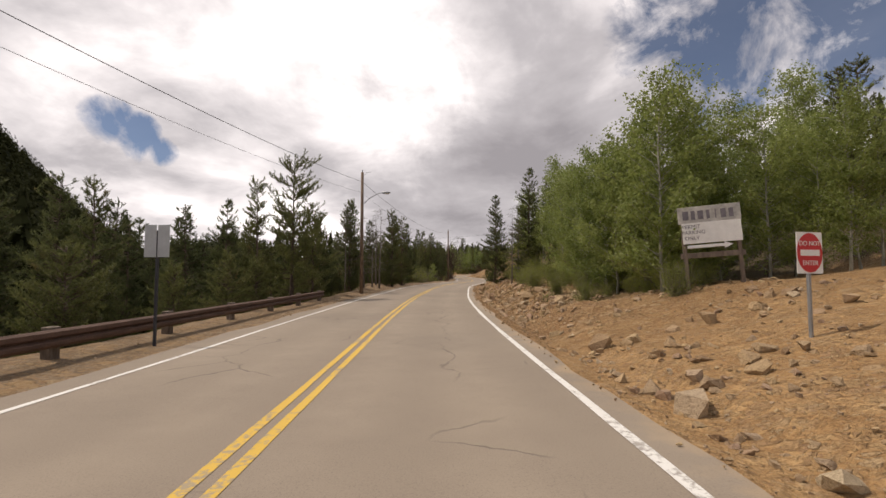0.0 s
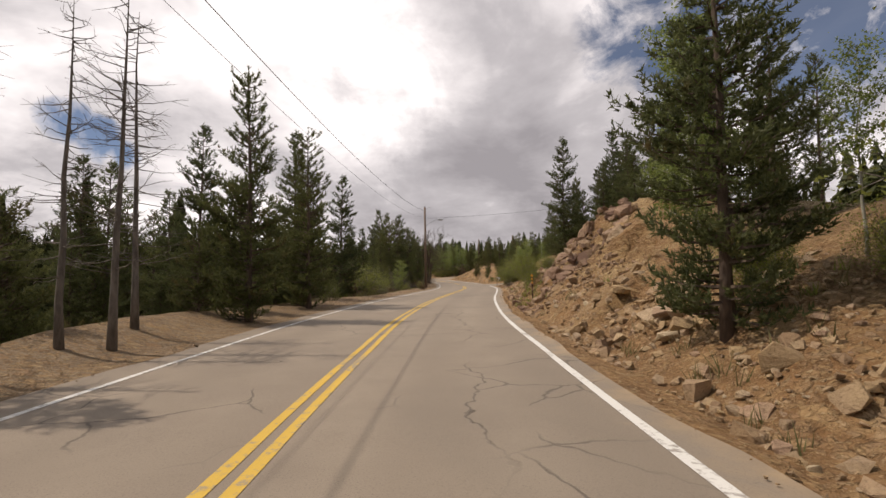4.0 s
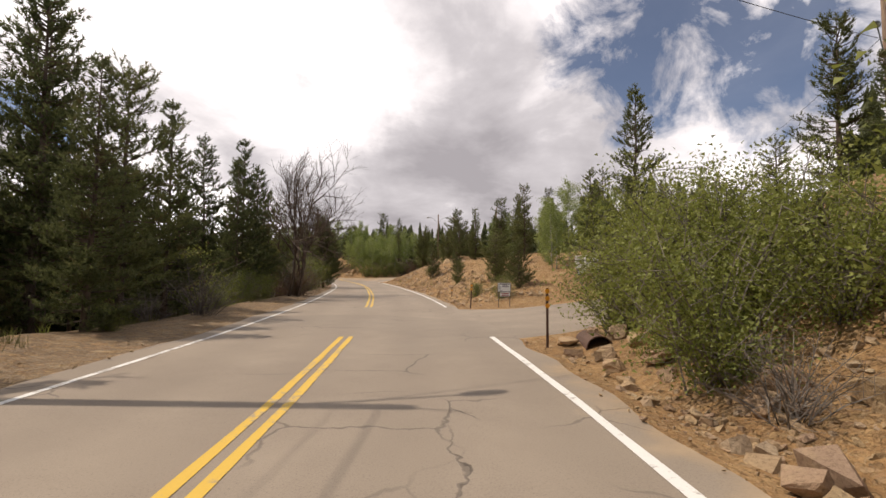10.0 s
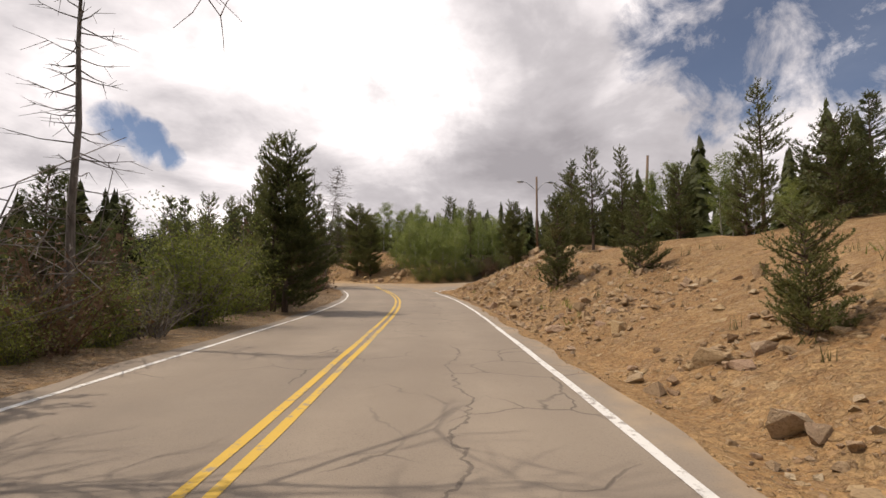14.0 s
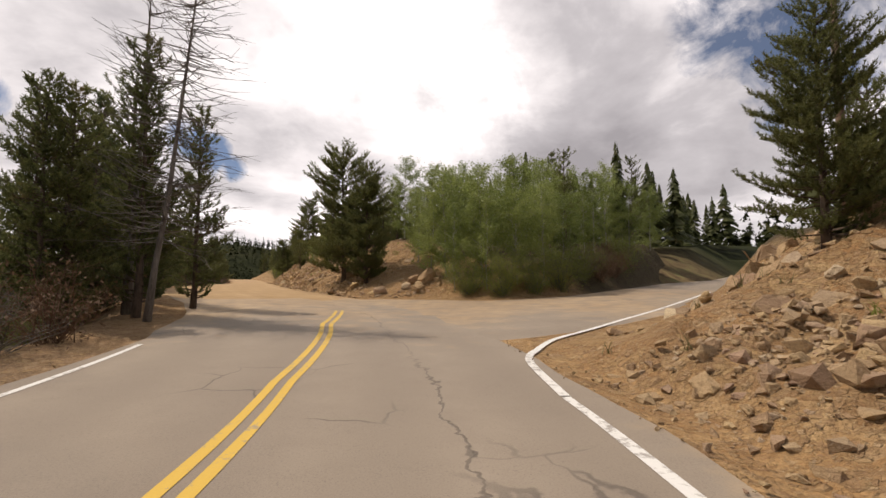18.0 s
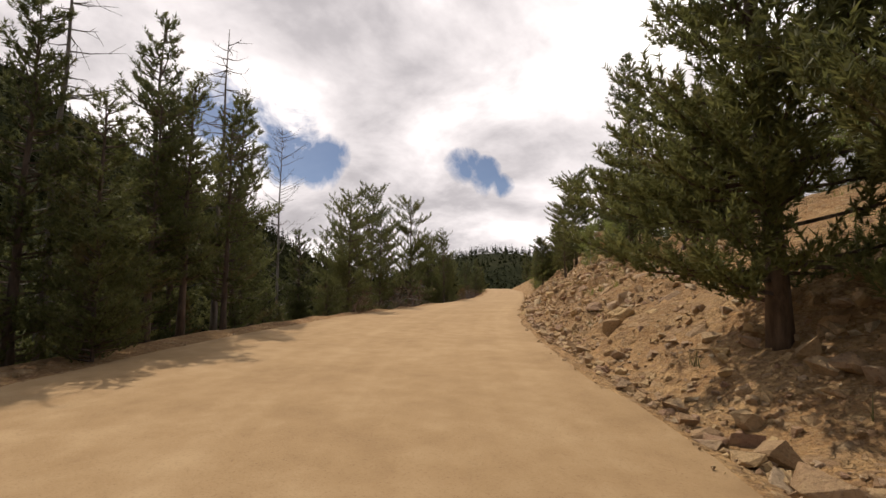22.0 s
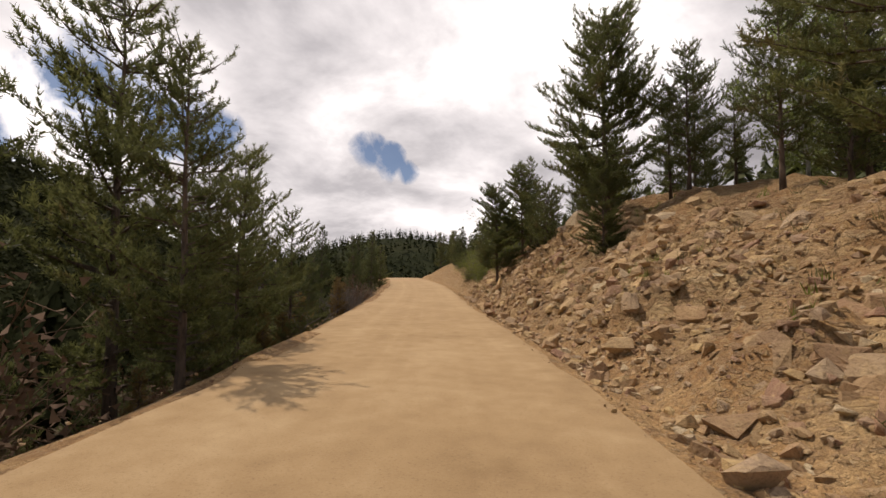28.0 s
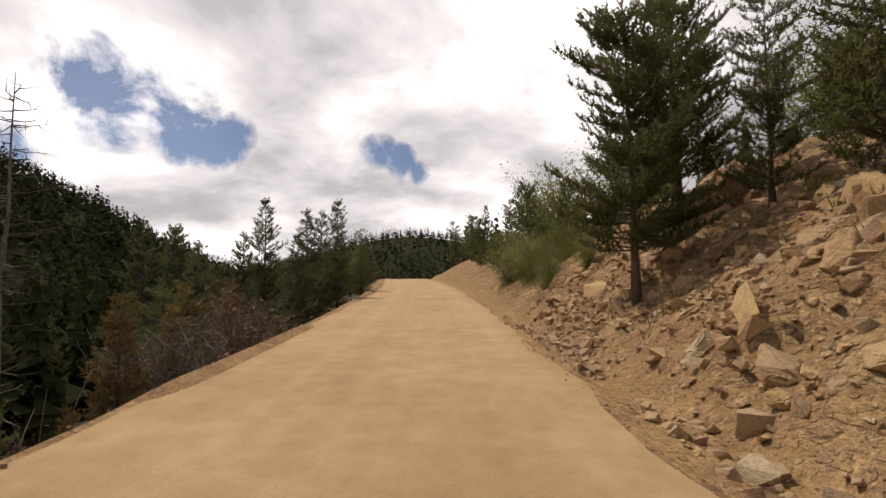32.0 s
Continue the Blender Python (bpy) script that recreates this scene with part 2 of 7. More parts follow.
# side roads: x, y, rise per metre from the main road, half width
SIDE_A = np.array([(7.0, 107.0, .05, 6.0), (12, 107.0, .05, 4.8), (14.5, 107.7, .05, 3.0), (17.3, 109.5, .05, 2.6), (22, 111.9, .05, 2.5), (31, 118.3, .05, 2.6), (52, 136, .05, 2.8)])
SIDE_B = np.array([(-.5, 168.2, .04, 7.5), (2.5, 168.5, .04, 7.4), (6.5, 169.0, .04, 6.3), (9.6, 170.4, .04, 4.7), (13.3, 174.6, .04, 3.1), (17, 179.8, .04, 2.8), (24, 189.5, .04, 2.8), (40, 212, .04, 3.0)])


def side_near(side, x, y):
    """Distance from a side road's line less its half width, and its height there."""
    best, hz = np.full(len(x), 1e9), np.zeros(len(x))
    for a, b in zip(side[:-1], side[1:]):
        d = b[:2] - a[:2]
        k = np.clip(((x - a[0]) * d[0] + (y - a[1]) * d[1]) / (d @ d), 0, 1)
        dist = np.hypot(x - a[0] - k * d[0], y - a[1] - k * d[1]) - (a[3] + k * (b[3] - a[3]))
        m = dist < best
        best, hz = np.where(m, dist, best), np.where(m, a[2] + k * (b[2] - a[2]), hz)
    return best, hz


def bumps(x, y):
    """Mounds, berms and outcrops with a place of their own: x, y, radius across, radius along, height."""
    z = np.zeros(len(x))
    for mx, my, rx, ry, h in ((18.0, 98.6, 4.0, 6.0, 2.8), (22.5, 92.0, 5, 6, 1.2), (2.4, 108.0, 1.3, 3.2, .45), (13.6, 98.6, 2.0, 2.0, -.4),
                              (-7.6, 48.5, 1.6, 4.5, .5), (10.6, 58.5, 2.2, 4.0, .9), (14.6, 151.0, 3.0, 4.0, .8), (19.0, 163.6, 3.2, 4.5, 1.7), (-2.6, 184.0, 2.0, 2.4, .8)):
        z += h * np.exp(-(((x - mx) / rx) ** 2 + ((y - my) / ry) ** 2))
    return z


# how rocky the right-hand bank is along the road
ROCKY = np.array([(-20, .0), (12, .1), (18, .35), (46, .4), (56, 1.0), (68, 1.0), (74, .6), (90, .4), (98, .1), (114, .1), (125, .3), (140, .35),
                  (150, .6), (160, .7), (166, .4), (178, .2), (188, .45), (202, .8), (246, 1.0), (262, .8), (300, .6)])


def crags(x, y, size, seed):
    """Broken, tilted facets, as fractured rock has them."""
    a, b = (x * .87 + y * .5) / size / 1.5, (y * .87 - x * .5) / size
    ia, ib = np.floor(a).astype(np.int64), np.floor(b).astype(np.int64)
    best, h = np.full(len(x), 9e9), np.zeros(len(x))
    for i in (-1, 0, 1):
        for j in (-1, 0, 1):
            ca, cb = ia + i, ib + j
            da, db = a - ca - lattice(ca, cb, seed), b - cb - lattice(ca, cb, seed + 1)
            d = da * da + db * db
            v = lattice(ca, cb, seed + 2) * 1.4 - .7 + da * (lattice(ca, cb, seed + 3) - .5) * 1.6 + db * (lattice(ca, cb, seed + 4) - .5) * 1.6
            h, best = np.where(d < best, v, h), np.minimum(d, best)
    return h


def hills(x, y):
    """The valley's far side and the hill ahead."""
    z = 122 * np.exp(-(((x + 262) / 130) ** 2 + ((y - 112) / 170) ** 2))
    z += 22 * np.exp(-(((x + 305) / 100) ** 2 + ((y - 305) / 62) ** 2))
    z += 60 * np.exp(-(((x + 300) / 170) ** 2 + ((y - 640) / 130) ** 2))
    z += 30 * np.exp(-(((x - 360) / 190) ** 2 + ((y - 330) / 320) ** 2))
    z += 40 * np.exp(-(((x - 60) / 300) ** 2 + ((y + 420) / 160) ** 2))
    return z


def land(x, y, rough=True):
    """The height of the ground."""
    x, y = np.atleast_1d(np.asarray(x, float)), np.atleast_1d(np.asarray(y, float))
    s, u = along(x, y)
    zr = np.interp(s, CS, CZ)
    el, er = np.interp(s, EDGE_L_S, EDGE_L), np.interp(s, EDGE_R_S, EDGE_R)
    a, b, g = (np.interp(s, BANK[:, 0], BANK[:, i]) for i in (1, 2, 3))
    w, d, dd = (np.interp(s, DROP[:, 0], DROP[:, i]) for i in (1, 2, 3))
    vr, vl = u - er, el - u
    v1 = np.maximum(vr - .9, 0)
    far = np.minimum(v1, 9) + .35 * np.minimum(np.maximum(v1 - 9, 0), 40)
    g = g * (1 - smooth(9, 14, v1)) + .17 * smooth(9, 14, v1)
    b = b * (1 - smooth(9, 16, v1)) + 2.0 * smooth(9, 16, v1)
    right = -.12 * smooth(0, .6, vr) * (1 - smooth(.9, 1.8, vr)) + b * (1 - np.exp(-a * v1 / b)) + g * far * smooth(0, 6, v1)
    v2 = np.maximum(vl - w, 0)
    left = .10 * smooth(.2, .8 * w, vl) * (1 - smooth(w, w + 1.5, vl)) - dd * (1 - np.exp(-d * v2 / dd)) - .06 * np.minimum(v2, 60) * smooth(10, 30, v2)
    z = zr - .016 + np.where(u > 0, np.where(vr > 0, right, 0), np.where(vl > 0, left, 0))
    off = smooth(.3, 4, np.maximum(vr, vl))
    if rough:
        n = vnoise(x, y, 6.3, 1) * .35 + vnoise(x, y, 2.1, 2) * .16 + vnoise(x, y, .8, 3) * .07
        steep = np.where(u > 0, np.clip(a, .25, 1.1), .5)
        z += off * n * steep * 1.2
        rock = np.interp(s, ROCKY[:, 0], ROCKY[:, 1]) * smooth(.7, 1.8, vr) * (1 - smooth(9, 13, vr))
        z += rock * (crags(x, y, 1.9, 61) * .40 + crags(x, y, .8, 62) * .22)
        z += smooth(14, 50, np.maximum(vr, vl)) * (vnoise(x, y, 37, 4) * 2.5 + vnoise(x, y, 13, 5) * .8)
    z += off * bumps(x, y) + hills(x, y) * smooth(40, 160, np.maximum(vr, vl))
    for side in (SIDE_A, SIDE_B):
        dist, hz = side_near(side, x, y)
        k = (1 - smooth(-.2, 3.0, dist)) * smooth(-.4, .1, vr)
        z = z * (1 - k) + (zr - .016 + hz * np.maximum(vr, 0)) * k
    return z


def ground_at(x, y):
    return float(land(x, y)[0])

# ---- end of plan ----

# ---- materials ----
def material(name, paint, rough=0.85, bump=0.0, metal=0.0, through=0.0, gloss=0.5):
    """paint(nodes, position) returns colour and, if it likes, a height for the bump and a roughness."""
    m = bpy.data.materials.new(name)
    m.use_nodes = True
    n = Nodes(m.node_tree)
    pos = n.add("ShaderNodeNewGeometry").outputs["Position"]
    out = paint(n, pos)
    out = out if isinstance(out, tuple) else (out, None)
    b = n.add("ShaderNodeBsdfPrincipled", Roughness=out[2] if len(out) > 2 else rough, Metallic=metal)
    n.put(b.inputs["Base Color"], out[0])
    b.inputs["Specular IOR Level"].default_value = gloss
    if out[1] is not None and bump:
        k = n.add("ShaderNodeBump", Strength=1.0, Distance=bump)
        n.put(k.inputs["Height"], out[1])
        n.put(b.inputs["Normal"], k.outputs[0])
    end = b.outputs[0]
    if through:
        t = n.add("ShaderNodeBsdfTranslucent")
        n.put(t.inputs[0], out[0])
        x = n.add("ShaderNodeMixShader")
        n.put(x.inputs[0], through)
        n.put(x.inputs[1], end)
        n.put(x.inputs[2], t.outputs[0])
        end = x.outputs[0]
    n.tree.links.new(end, n.add("ShaderNodeOutputMaterial").inputs[0])
    return m


def varied(c, amount=0.25, scale=6.0, spot=30.0):
    """A colour with stains and grain."""
    def paint(n, pos):
        a = n.noise(pos, scale, 3.0)
        f = n.noise(pos, spot, 4.0)
        k = n.math("ADD", n.math("MULTIPLY", a, 0.6), n.math("MULTIPLY", f, 0.4))
        lo, hi = tuple(v * (1 - amount) for v in c), tuple(min(1, v * (1 + amount)) for v in c)
        return n.ramp(k, (0.3, lo), (0.7, hi)), f
    return paint


def leafy(c1, c2, dry=None):
    """Leaves: one colour to the other from tree to tree and from leaf to leaf."""
    def paint(n, pos):
        tree = n.add("ShaderNodeObjectInfo").outputs["Random"]
        leaf = n.add("ShaderNodeNewGeometry").outputs["Random Per Island"]
        k = n.math("ADD", n.math("MULTIPLY", tree, 0.5), n.math("MULTIPLY", leaf, 0.5))
        c = n.ramp(k, (0.15, c1), (0.85, c2))
        if dry:
            c = n.mix(n.ramp(n.noise(pos, 0.9, 3.0), (0.60, 0.0), (0.72, 0.8)), c, dry)
        return c
    return paint


def cells(n, pos, scale, feature="F1", squash=(1, 1, 1), warp=0.0):
    """Voronoi cells, squashed so that they lie like bedded stones: distance and colour."""
    m = n.add("ShaderNodeMapping")
    n.put(m.inputs[0], pos)
    m.inputs["Scale"].default_value = squash
    m.inputs["Rotation"].default_value = (0.25, -0.2, 0.5)
    v = m.outputs[0]
    if warp:
        w = n.add("ShaderNodeTexNoise", Scale=scale * .6, Detail=4.0)
        n.put(w.inputs["Vector"], pos)
        x = n.add("ShaderNodeMix", data_type="VECTOR")
        x.inputs[0].default_value = warp
        n.put(x.inputs[4], v)
        n.put(x.inputs[5], w.outputs["Color"])
        v = x.outputs[1]
    c = n.add("ShaderNodeTexVoronoi", Scale=scale, feature=feature)
    n.put(c.inputs["Vector"], v)
    return c


def pick_one(n, socket, i=0):
    return n.add("ShaderNodeSeparateXYZ", Vector=socket).outputs[i]


def dirt_paint(n, pos):
    forest = n.add("ShaderNodeAttribute", attribute_name="forest").outputs["Fac"]
    ochre = n.add("ShaderNodeAttribute", attribute_name="ochre").outputs["Fac"]
    rocky = n.add("ShaderNodeAttribute", attribute_name="rocky").outputs["Fac"]
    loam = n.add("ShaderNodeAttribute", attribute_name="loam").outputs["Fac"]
    big, mid, small = n.noise(pos, 0.35, 4.0), n.noise(pos, 2.2, 6.0, 0.65), n.noise(pos, 14.0, 6.0, 0.75)
    c = n.ramp(n.math("ADD", n.math("MULTIPLY", big, 0.45), n.math("MULTIPLY", mid, 0.55)), (0.36, (0.19, 0.104, 0.046)), (0.5, (0.35, 0.208, 0.096)), (0.64, (0.52, 0.345, 0.165)))
    c = n.mix(n.math("MULTIPLY", ochre, 0.75), c, n.ramp(n.math("ADD", n.math("MULTIPLY", mid, 0.6), n.math("MULTIPLY", small, 0.4)), (0.34, (0.33, 0.185, 0.075)), (0.5, (0.50, 0.310, 0.140)), (0.66, (0.66, 0.450, 0.220))))
    # red-brown soil, darkened further for the aspens' shade on the bank
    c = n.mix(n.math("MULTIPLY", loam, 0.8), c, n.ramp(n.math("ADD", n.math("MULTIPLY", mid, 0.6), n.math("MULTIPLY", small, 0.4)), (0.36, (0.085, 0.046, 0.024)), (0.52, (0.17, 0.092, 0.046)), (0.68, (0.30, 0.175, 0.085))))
    c = n.mix(n.math("MULTIPLY", rocky, 0.72), c, n.ramp(n.math("ADD", n.math("MULTIPLY", mid, 0.5), n.math("MULTIPLY", small, 0.5)), (0.36, (0.155, 0.074, 0.030)), (0.52, (0.285, 0.150, 0.064)), (0.66, (0.42, 0.240, 0.108))))
    shoulder = n.add("ShaderNodeAttribute", attribute_name="shoulder").outputs["Fac"]
    c = n.mix(n.math("MULTIPLY", shoulder, 0.8), c, n.ramp(n.math("ADD", n.math("MULTIPLY", mid, 0.5), n.math("MULTIPLY", small, 0.5)), (0.36, (0.13, 0.105, 0.078)), (0.52, (0.25, 0.205, 0.150)), (0.66, (0.36, 0.305, 0.230))))
    # bare bedrock between the soil: broken faces with dark joints
    face = cells(n, pos, 2.3, "F1", (1, 1.5, 2.4), .6)
    joint = n.ramp(cells(n, pos, 2.3, "DISTANCE_TO_EDGE", (1, 1.5, 2.4), .6).outputs["Distance"], (0.0, 1.0), (0.05, 0.0))
    stone = n.ramp(n.math("ADD", n.math("MULTIPLY", pick_one(n, face.outputs["Color"]), 0.5), n.math("MULTIPLY", small, 0.5)), (0.28, (0.25, 0.150, 0.078)), (0.5, (0.47, 0.315, 0.148)), (0.72, (0.62, 0.46, 0.245)))
    stone = n.mix(n.math("MULTIPLY", joint, 0.4), stone, (0.075, 0.045, 0.026))
    bed = n.math("MULTIPLY", rocky, n.ramp(n.noise(pos, 0.55, 5.0, 0.6), (0.42, 0.0), (0.54, 1.0)))
    c = n.mix(bed, c, stone)
    # stones of three sizes lying in the dirt, each with a tint of its own and a dark gap round it
    height = n.math("ADD", n.math("MULTIPLY", small, 0.35), n.math("MULTIPLY", mid, 0.8))
    for scale, lo, hi, deep in ((3.4, 0.46, 0.60, 0.5), (9.0, 0.38, 0.52, 0.35), (21.0, 0.34, 0.50, 0.22)):
        cell = cells(n, pos, scale, "F1", (1, 1.5, 2.2), .3)
        where = n.math("ADD", n.math("MULTIPLY", rocky, 0.14), n.noise(pos, scale * .3, 4.0))
        where = n.ramp(where, (lo, 0.0), (hi, 1.0))
        solid = n.math("MULTIPLY", where, n.ramp(n.math("MULTIPLY", cell.outputs["Distance"], n.math("ADD", 0.7, n.math("MULTIPLY", pick_one(n, cell.outputs["Color"], 2), 0.9))), (0.40, 1.0), (0.54, 0.0)))
        tint = n.ramp(pick_one(n, cell.outputs["Color"]), (0.0, (0.26, 0.160, 0.088)), (0.3, (0.42, 0.280, 0.142)), (0.55, (0.54, 0.375, 0.185)), (0.75, (0.34, 0.205, 0.118)), (1.0, (0.64, 0.50, 0.30)))
        c = n.mix(n.math("MULTIPLY", solid, 0.75), c, n.mix(n.math("MULTIPLY", small, 0.6), tint, (0.33, 0.21, 0.115)))
        lift = n.math("MULTIPLY", solid, n.math("ADD", 0.4, pick_one(n, cell.outputs["Color"], 1)))
        height = n.math("ADD", height, n.math("MULTIPLY", lift, deep))
    c = n.mix(n.math("MULTIPLY", n.ramp(small, (0.34, 1.0), (0.54, 0.0)), 0.42), c, (0.150, 0.080, 0.038))
    floor = n.ramp(n.math("ADD", n.math("MULTIPLY", mid, 0.5), n.math("MULTIPLY", small, 0.5)), (0.35, (0.05, 0.036, 0.022)), (0.5, (0.10, 0.075, 0.045)), (0.66, (0.12, 0.12, 0.05)))
    c = n.mix(forest, c, floor)
    height = n.math("SUBTRACT", height, n.math("MULTIPLY", n.math("MULTIPLY", bed, joint), 0.4))
    return c, height


def asphalt_paint(n, pos):
    big, mid, grit = n.noise(pos, 0.25, 4.0), n.noise(pos, 1.6, 4.0), n.noise(pos, 60.0, 3.0, 0.7)
    c = n.ramp(n.math("ADD", n.math("MULTIPLY", big, 0.6), n.math("MULTIPLY", mid, 0.4)), (0.35, (0.205, 0.164, 0.124)), (0.65, (0.275, 0.224, 0.168)))
    c = n.mix(n.math("MULTIPLY", n.ramp(grit, (0.35, 0.0), (0.7, 1.0)), 0.35), c, (0.35, 0.298, 0.235))
    c = n.mix(n.math("MULTIPLY", n.ramp(grit, (0.28, 1.0), (0.42, 0.0)), 0.5), c, (0.10, 0.09, 0.075))
    across = n.add("ShaderNodeAttribute", attribute_name="across").outputs["Fac"]
    lane = n.math("ADD", n.math("MULTIPLY", n.math("COSINE", n.math("MULTIPLY", n.math("ADD", across, n.math("MULTIPLY", big, 0.5)), 3.5)), 0.5), 0.5)
    c = n.mix(n.math("MULTIPLY", lane, n.math("MULTIPLY", mid, 0.40)), c, (0.150, 0.120, 0.092))
    patch = n.ramp(n.noise(pos, 0.11, 3.0, 0.5, 0.6), (0.55, 0.0), (0.58, 1.0))
    c = n.mix(n.math("MULTIPLY", patch, 0.22), c, (0.155, 0.130, 0.105))
    bent = n.add("ShaderNodeMix", data_type="VECTOR")
    warp = n.add("ShaderNodeTexNoise", Scale=1.3, Detail=4.0)
    n.put(warp.inputs["Vector"], pos)
    bent.inputs[0].default_value = 0.35
    n.put(bent.inputs[4], pos)
    n.put(bent.inputs[5], warp.outputs["Color"])
    cell = n.add("ShaderNodeTexVoronoi", Scale=0.95, feature="DISTANCE_TO_EDGE")
    n.put(cell.inputs["Vector"], bent.outputs[1])
    crack = n.math("MULTIPLY", n.ramp(cell.outputs["Distance"], (0.005, 1.0), (0.013, 0.0)), n.ramp(n.noise(pos, 0.32, 2.0), (0.53, 0.0), (0.60, 1.0)))
    split = n.math("ABSOLUTE", n.math("SUBTRACT", across, n.math("SUBTRACT", n.math("MULTIPLY", n.noise(pos, 0.5, 5.0, 0.6), 1.6), 0.5)), 0.0)
    split = n.math("MULTIPLY", n.ramp(split, (0.010, 1.0), (0.022, 0.0)), n.ramp(n.noise(pos, 0.09, 2.0), (0.48, 0.0), (0.54, 1.0)))
    crack = n.math("MAXIMUM", crack, split)
    c = n.mix(n.math("MULTIPLY", crack, 0.55), c, (0.055, 0.045, 0.038))
    dust = n.add("ShaderNodeAttribute", attribute_name="dust").outputs["Fac"]
    tan = n.ramp(n.math("ADD", n.math("MULTIPLY", big, 0.5), n.math("MULTIPLY", mid, 0.5)), (0.34, (0.290, 0.190, 0.096)), (0.5, (0.38, 0.257, 0.134)), (0.64, (0.455, 0.323, 0.180)))
    c = n.mix(n.ramp(n.math("ADD", dust, n.math("MULTIPLY", n.math("SUBTRACT", mid, 0.5), 0.9)), (0.25, 0.0), (0.95, 1.0)), c, tan)
    return c, n.math("SUBTRACT", n.math("MULTIPLY", grit, 0.6), crack)


def gravel_paint(n, pos):
    s = n.add("ShaderNodeAttribute", attribute_name="across").outputs["Fac"]
    rut = n.noise(n.add("ShaderNodeCombineXYZ", X=n.math("MULTIPLY", s, 1.1), Y=0.0, Z=0.0).outputs[0], 1.0, 3.0)
    big, mid, grit = n.noise(pos, 0.4, 4.0), n.noise(pos, 2.5, 5.0), n.noise(pos, 38.0, 5.0, 0.75)
    k = n.math("ADD", n.math("ADD", n.math("MULTIPLY", big, 0.35), n.math("MULTIPLY", mid, 0.35)), n.math("MULTIPLY", rut, 0.3))
    c = n.ramp(k, (0.34, (0.290, 0.190, 0.096)), (0.5, (0.38, 0.257, 0.134)), (0.64, (0.455, 0.323, 0.180)))
    c = n.mix(n.math("MULTIPLY", n.ramp(grit, (0.30, 1.0), (0.46, 0.0)), 0.5), c, (0.15, 0.092, 0.05))
    c = n.mix(n.math("MULTIPLY", n.ramp(grit, (0.60, 0.0), (0.72, 1.0)), 0.5), c, (0.47, 0.365, 0.245))
    return c, n.math("ADD", grit, n.math("MULTIPLY", mid, 0.8))


def worn(c, under):
    """Road paint, worn through to what is under it."""
    def paint(n, pos):
        k = n.math("ADD", n.math("MULTIPLY", n.noise(pos, 9.0, 5.0, 0.7), 0.6), n.math("MULTIPLY", n.noise(pos, 0.7, 3.0), 0.4))
        g = n.noise(pos, 50.0, 3.0)
        c2 = n.mix(n.math("MULTIPLY", g, 0.4), c, tuple(v * 0.65 for v in c))
        return n.mix(n.ramp(k, (0.53, 0.0), (0.60, 0.85)), c2, under)
    return paint


def rock_paint(n, pos):
    piece = n.add("ShaderNodeObjectInfo").outputs["Random"]
    isle = n.add("ShaderNodeNewGeometry").outputs["Random Per Island"]
    k = n.math("FRACT", n.math("ADD", piece, isle))
    big, mid, small = n.noise(pos, 0.9, 4.0), n.noise(pos, 4.0, 6.0, 0.7), n.noise(pos, 26.0, 5.0, 0.75)
    c = n.ramp(k, (0.0, (0.34, 0.215, 0.120)), (0.25, (0.50, 0.345, 0.175)), (0.42, (0.40, 0.285, 0.180)), (0.6, (0.57, 0.40, 0.190)), (0.8, (0.34, 0.195, 0.125)), (1.0, (0.58, 0.47, 0.30)))
    c = n.mix(n.ramp(mid, (0.50, 0.0), (0.66, 0.55)), c, (0.52, 0.37, 0.19))
    c = n.mix(n.ramp(big, (0.54, 0.0), (0.70, 0.5)), c, (0.25, 0.145, 0.10))
    # greyer rock along the paved road, yellower up the dirt road
    grey = n.math("MULTIPLY", n.math("SUBTRACT", 198.0, pick_one(n, pos, 1)), 0.022, clamp=True)
    c = n.mix(n.math("MULTIPLY", grey, 0.38), c, n.ramp(k, (0.0, (0.20, 0.150, 0.105)), (0.5, (0.34, 0.265, 0.180)), (1.0, (0.45, 0.37, 0.27))))
    # a vein of purple-brown rock in the first outcrop
    vein = n.math("SUBTRACT", 1.0, n.math("MULTIPLY", n.math("ABSOLUTE", n.math("SUBTRACT", pick_one(n, pos, 1), 62.0)), 0.11), clamp=True)
    vein = n.math("MULTIPLY", n.ramp(vein, (0.0, 0.0), (0.35, 0.8)), n.ramp(n.noise(pos, 0.7, 4.0), (0.40, 0.25), (0.56, 1.0)))
    c = n.mix(vein, c, n.ramp(k, (0.0, (0.15, 0.090, 0.075)), (0.5, (0.25, 0.155, 0.118)), (1.0, (0.36, 0.25, 0.17))))
    rim = cells(n, pos, 2.4, "DISTANCE_TO_EDGE", (1, 1.4, 2.6), .5).outputs["Distance"]
    crack = n.ramp(rim, (0.0, 1.0), (0.035, 0.0))
    c = n.mix(n.math("MULTIPLY", crack, 0.10), c, (0.07, 0.045, 0.03))
    c = n.mix(n.math("MULTIPLY", n.ramp(small, (0.34, 1.0), (0.52, 0.0)), 0.5), c, (0.12, 0.08, 0.052))
    c = n.mix(n.math("MULTIPLY", n.ramp(small, (0.60, 0.0), (0.70, 1.0)), 0.45), c, (0.47, 0.40, 0.28))
    return c, n.math("SUBTRACT", n.math("ADD", mid, n.math("MULTIPLY", small, 0.45)), n.math("MULTIPLY", crack, 0.08))


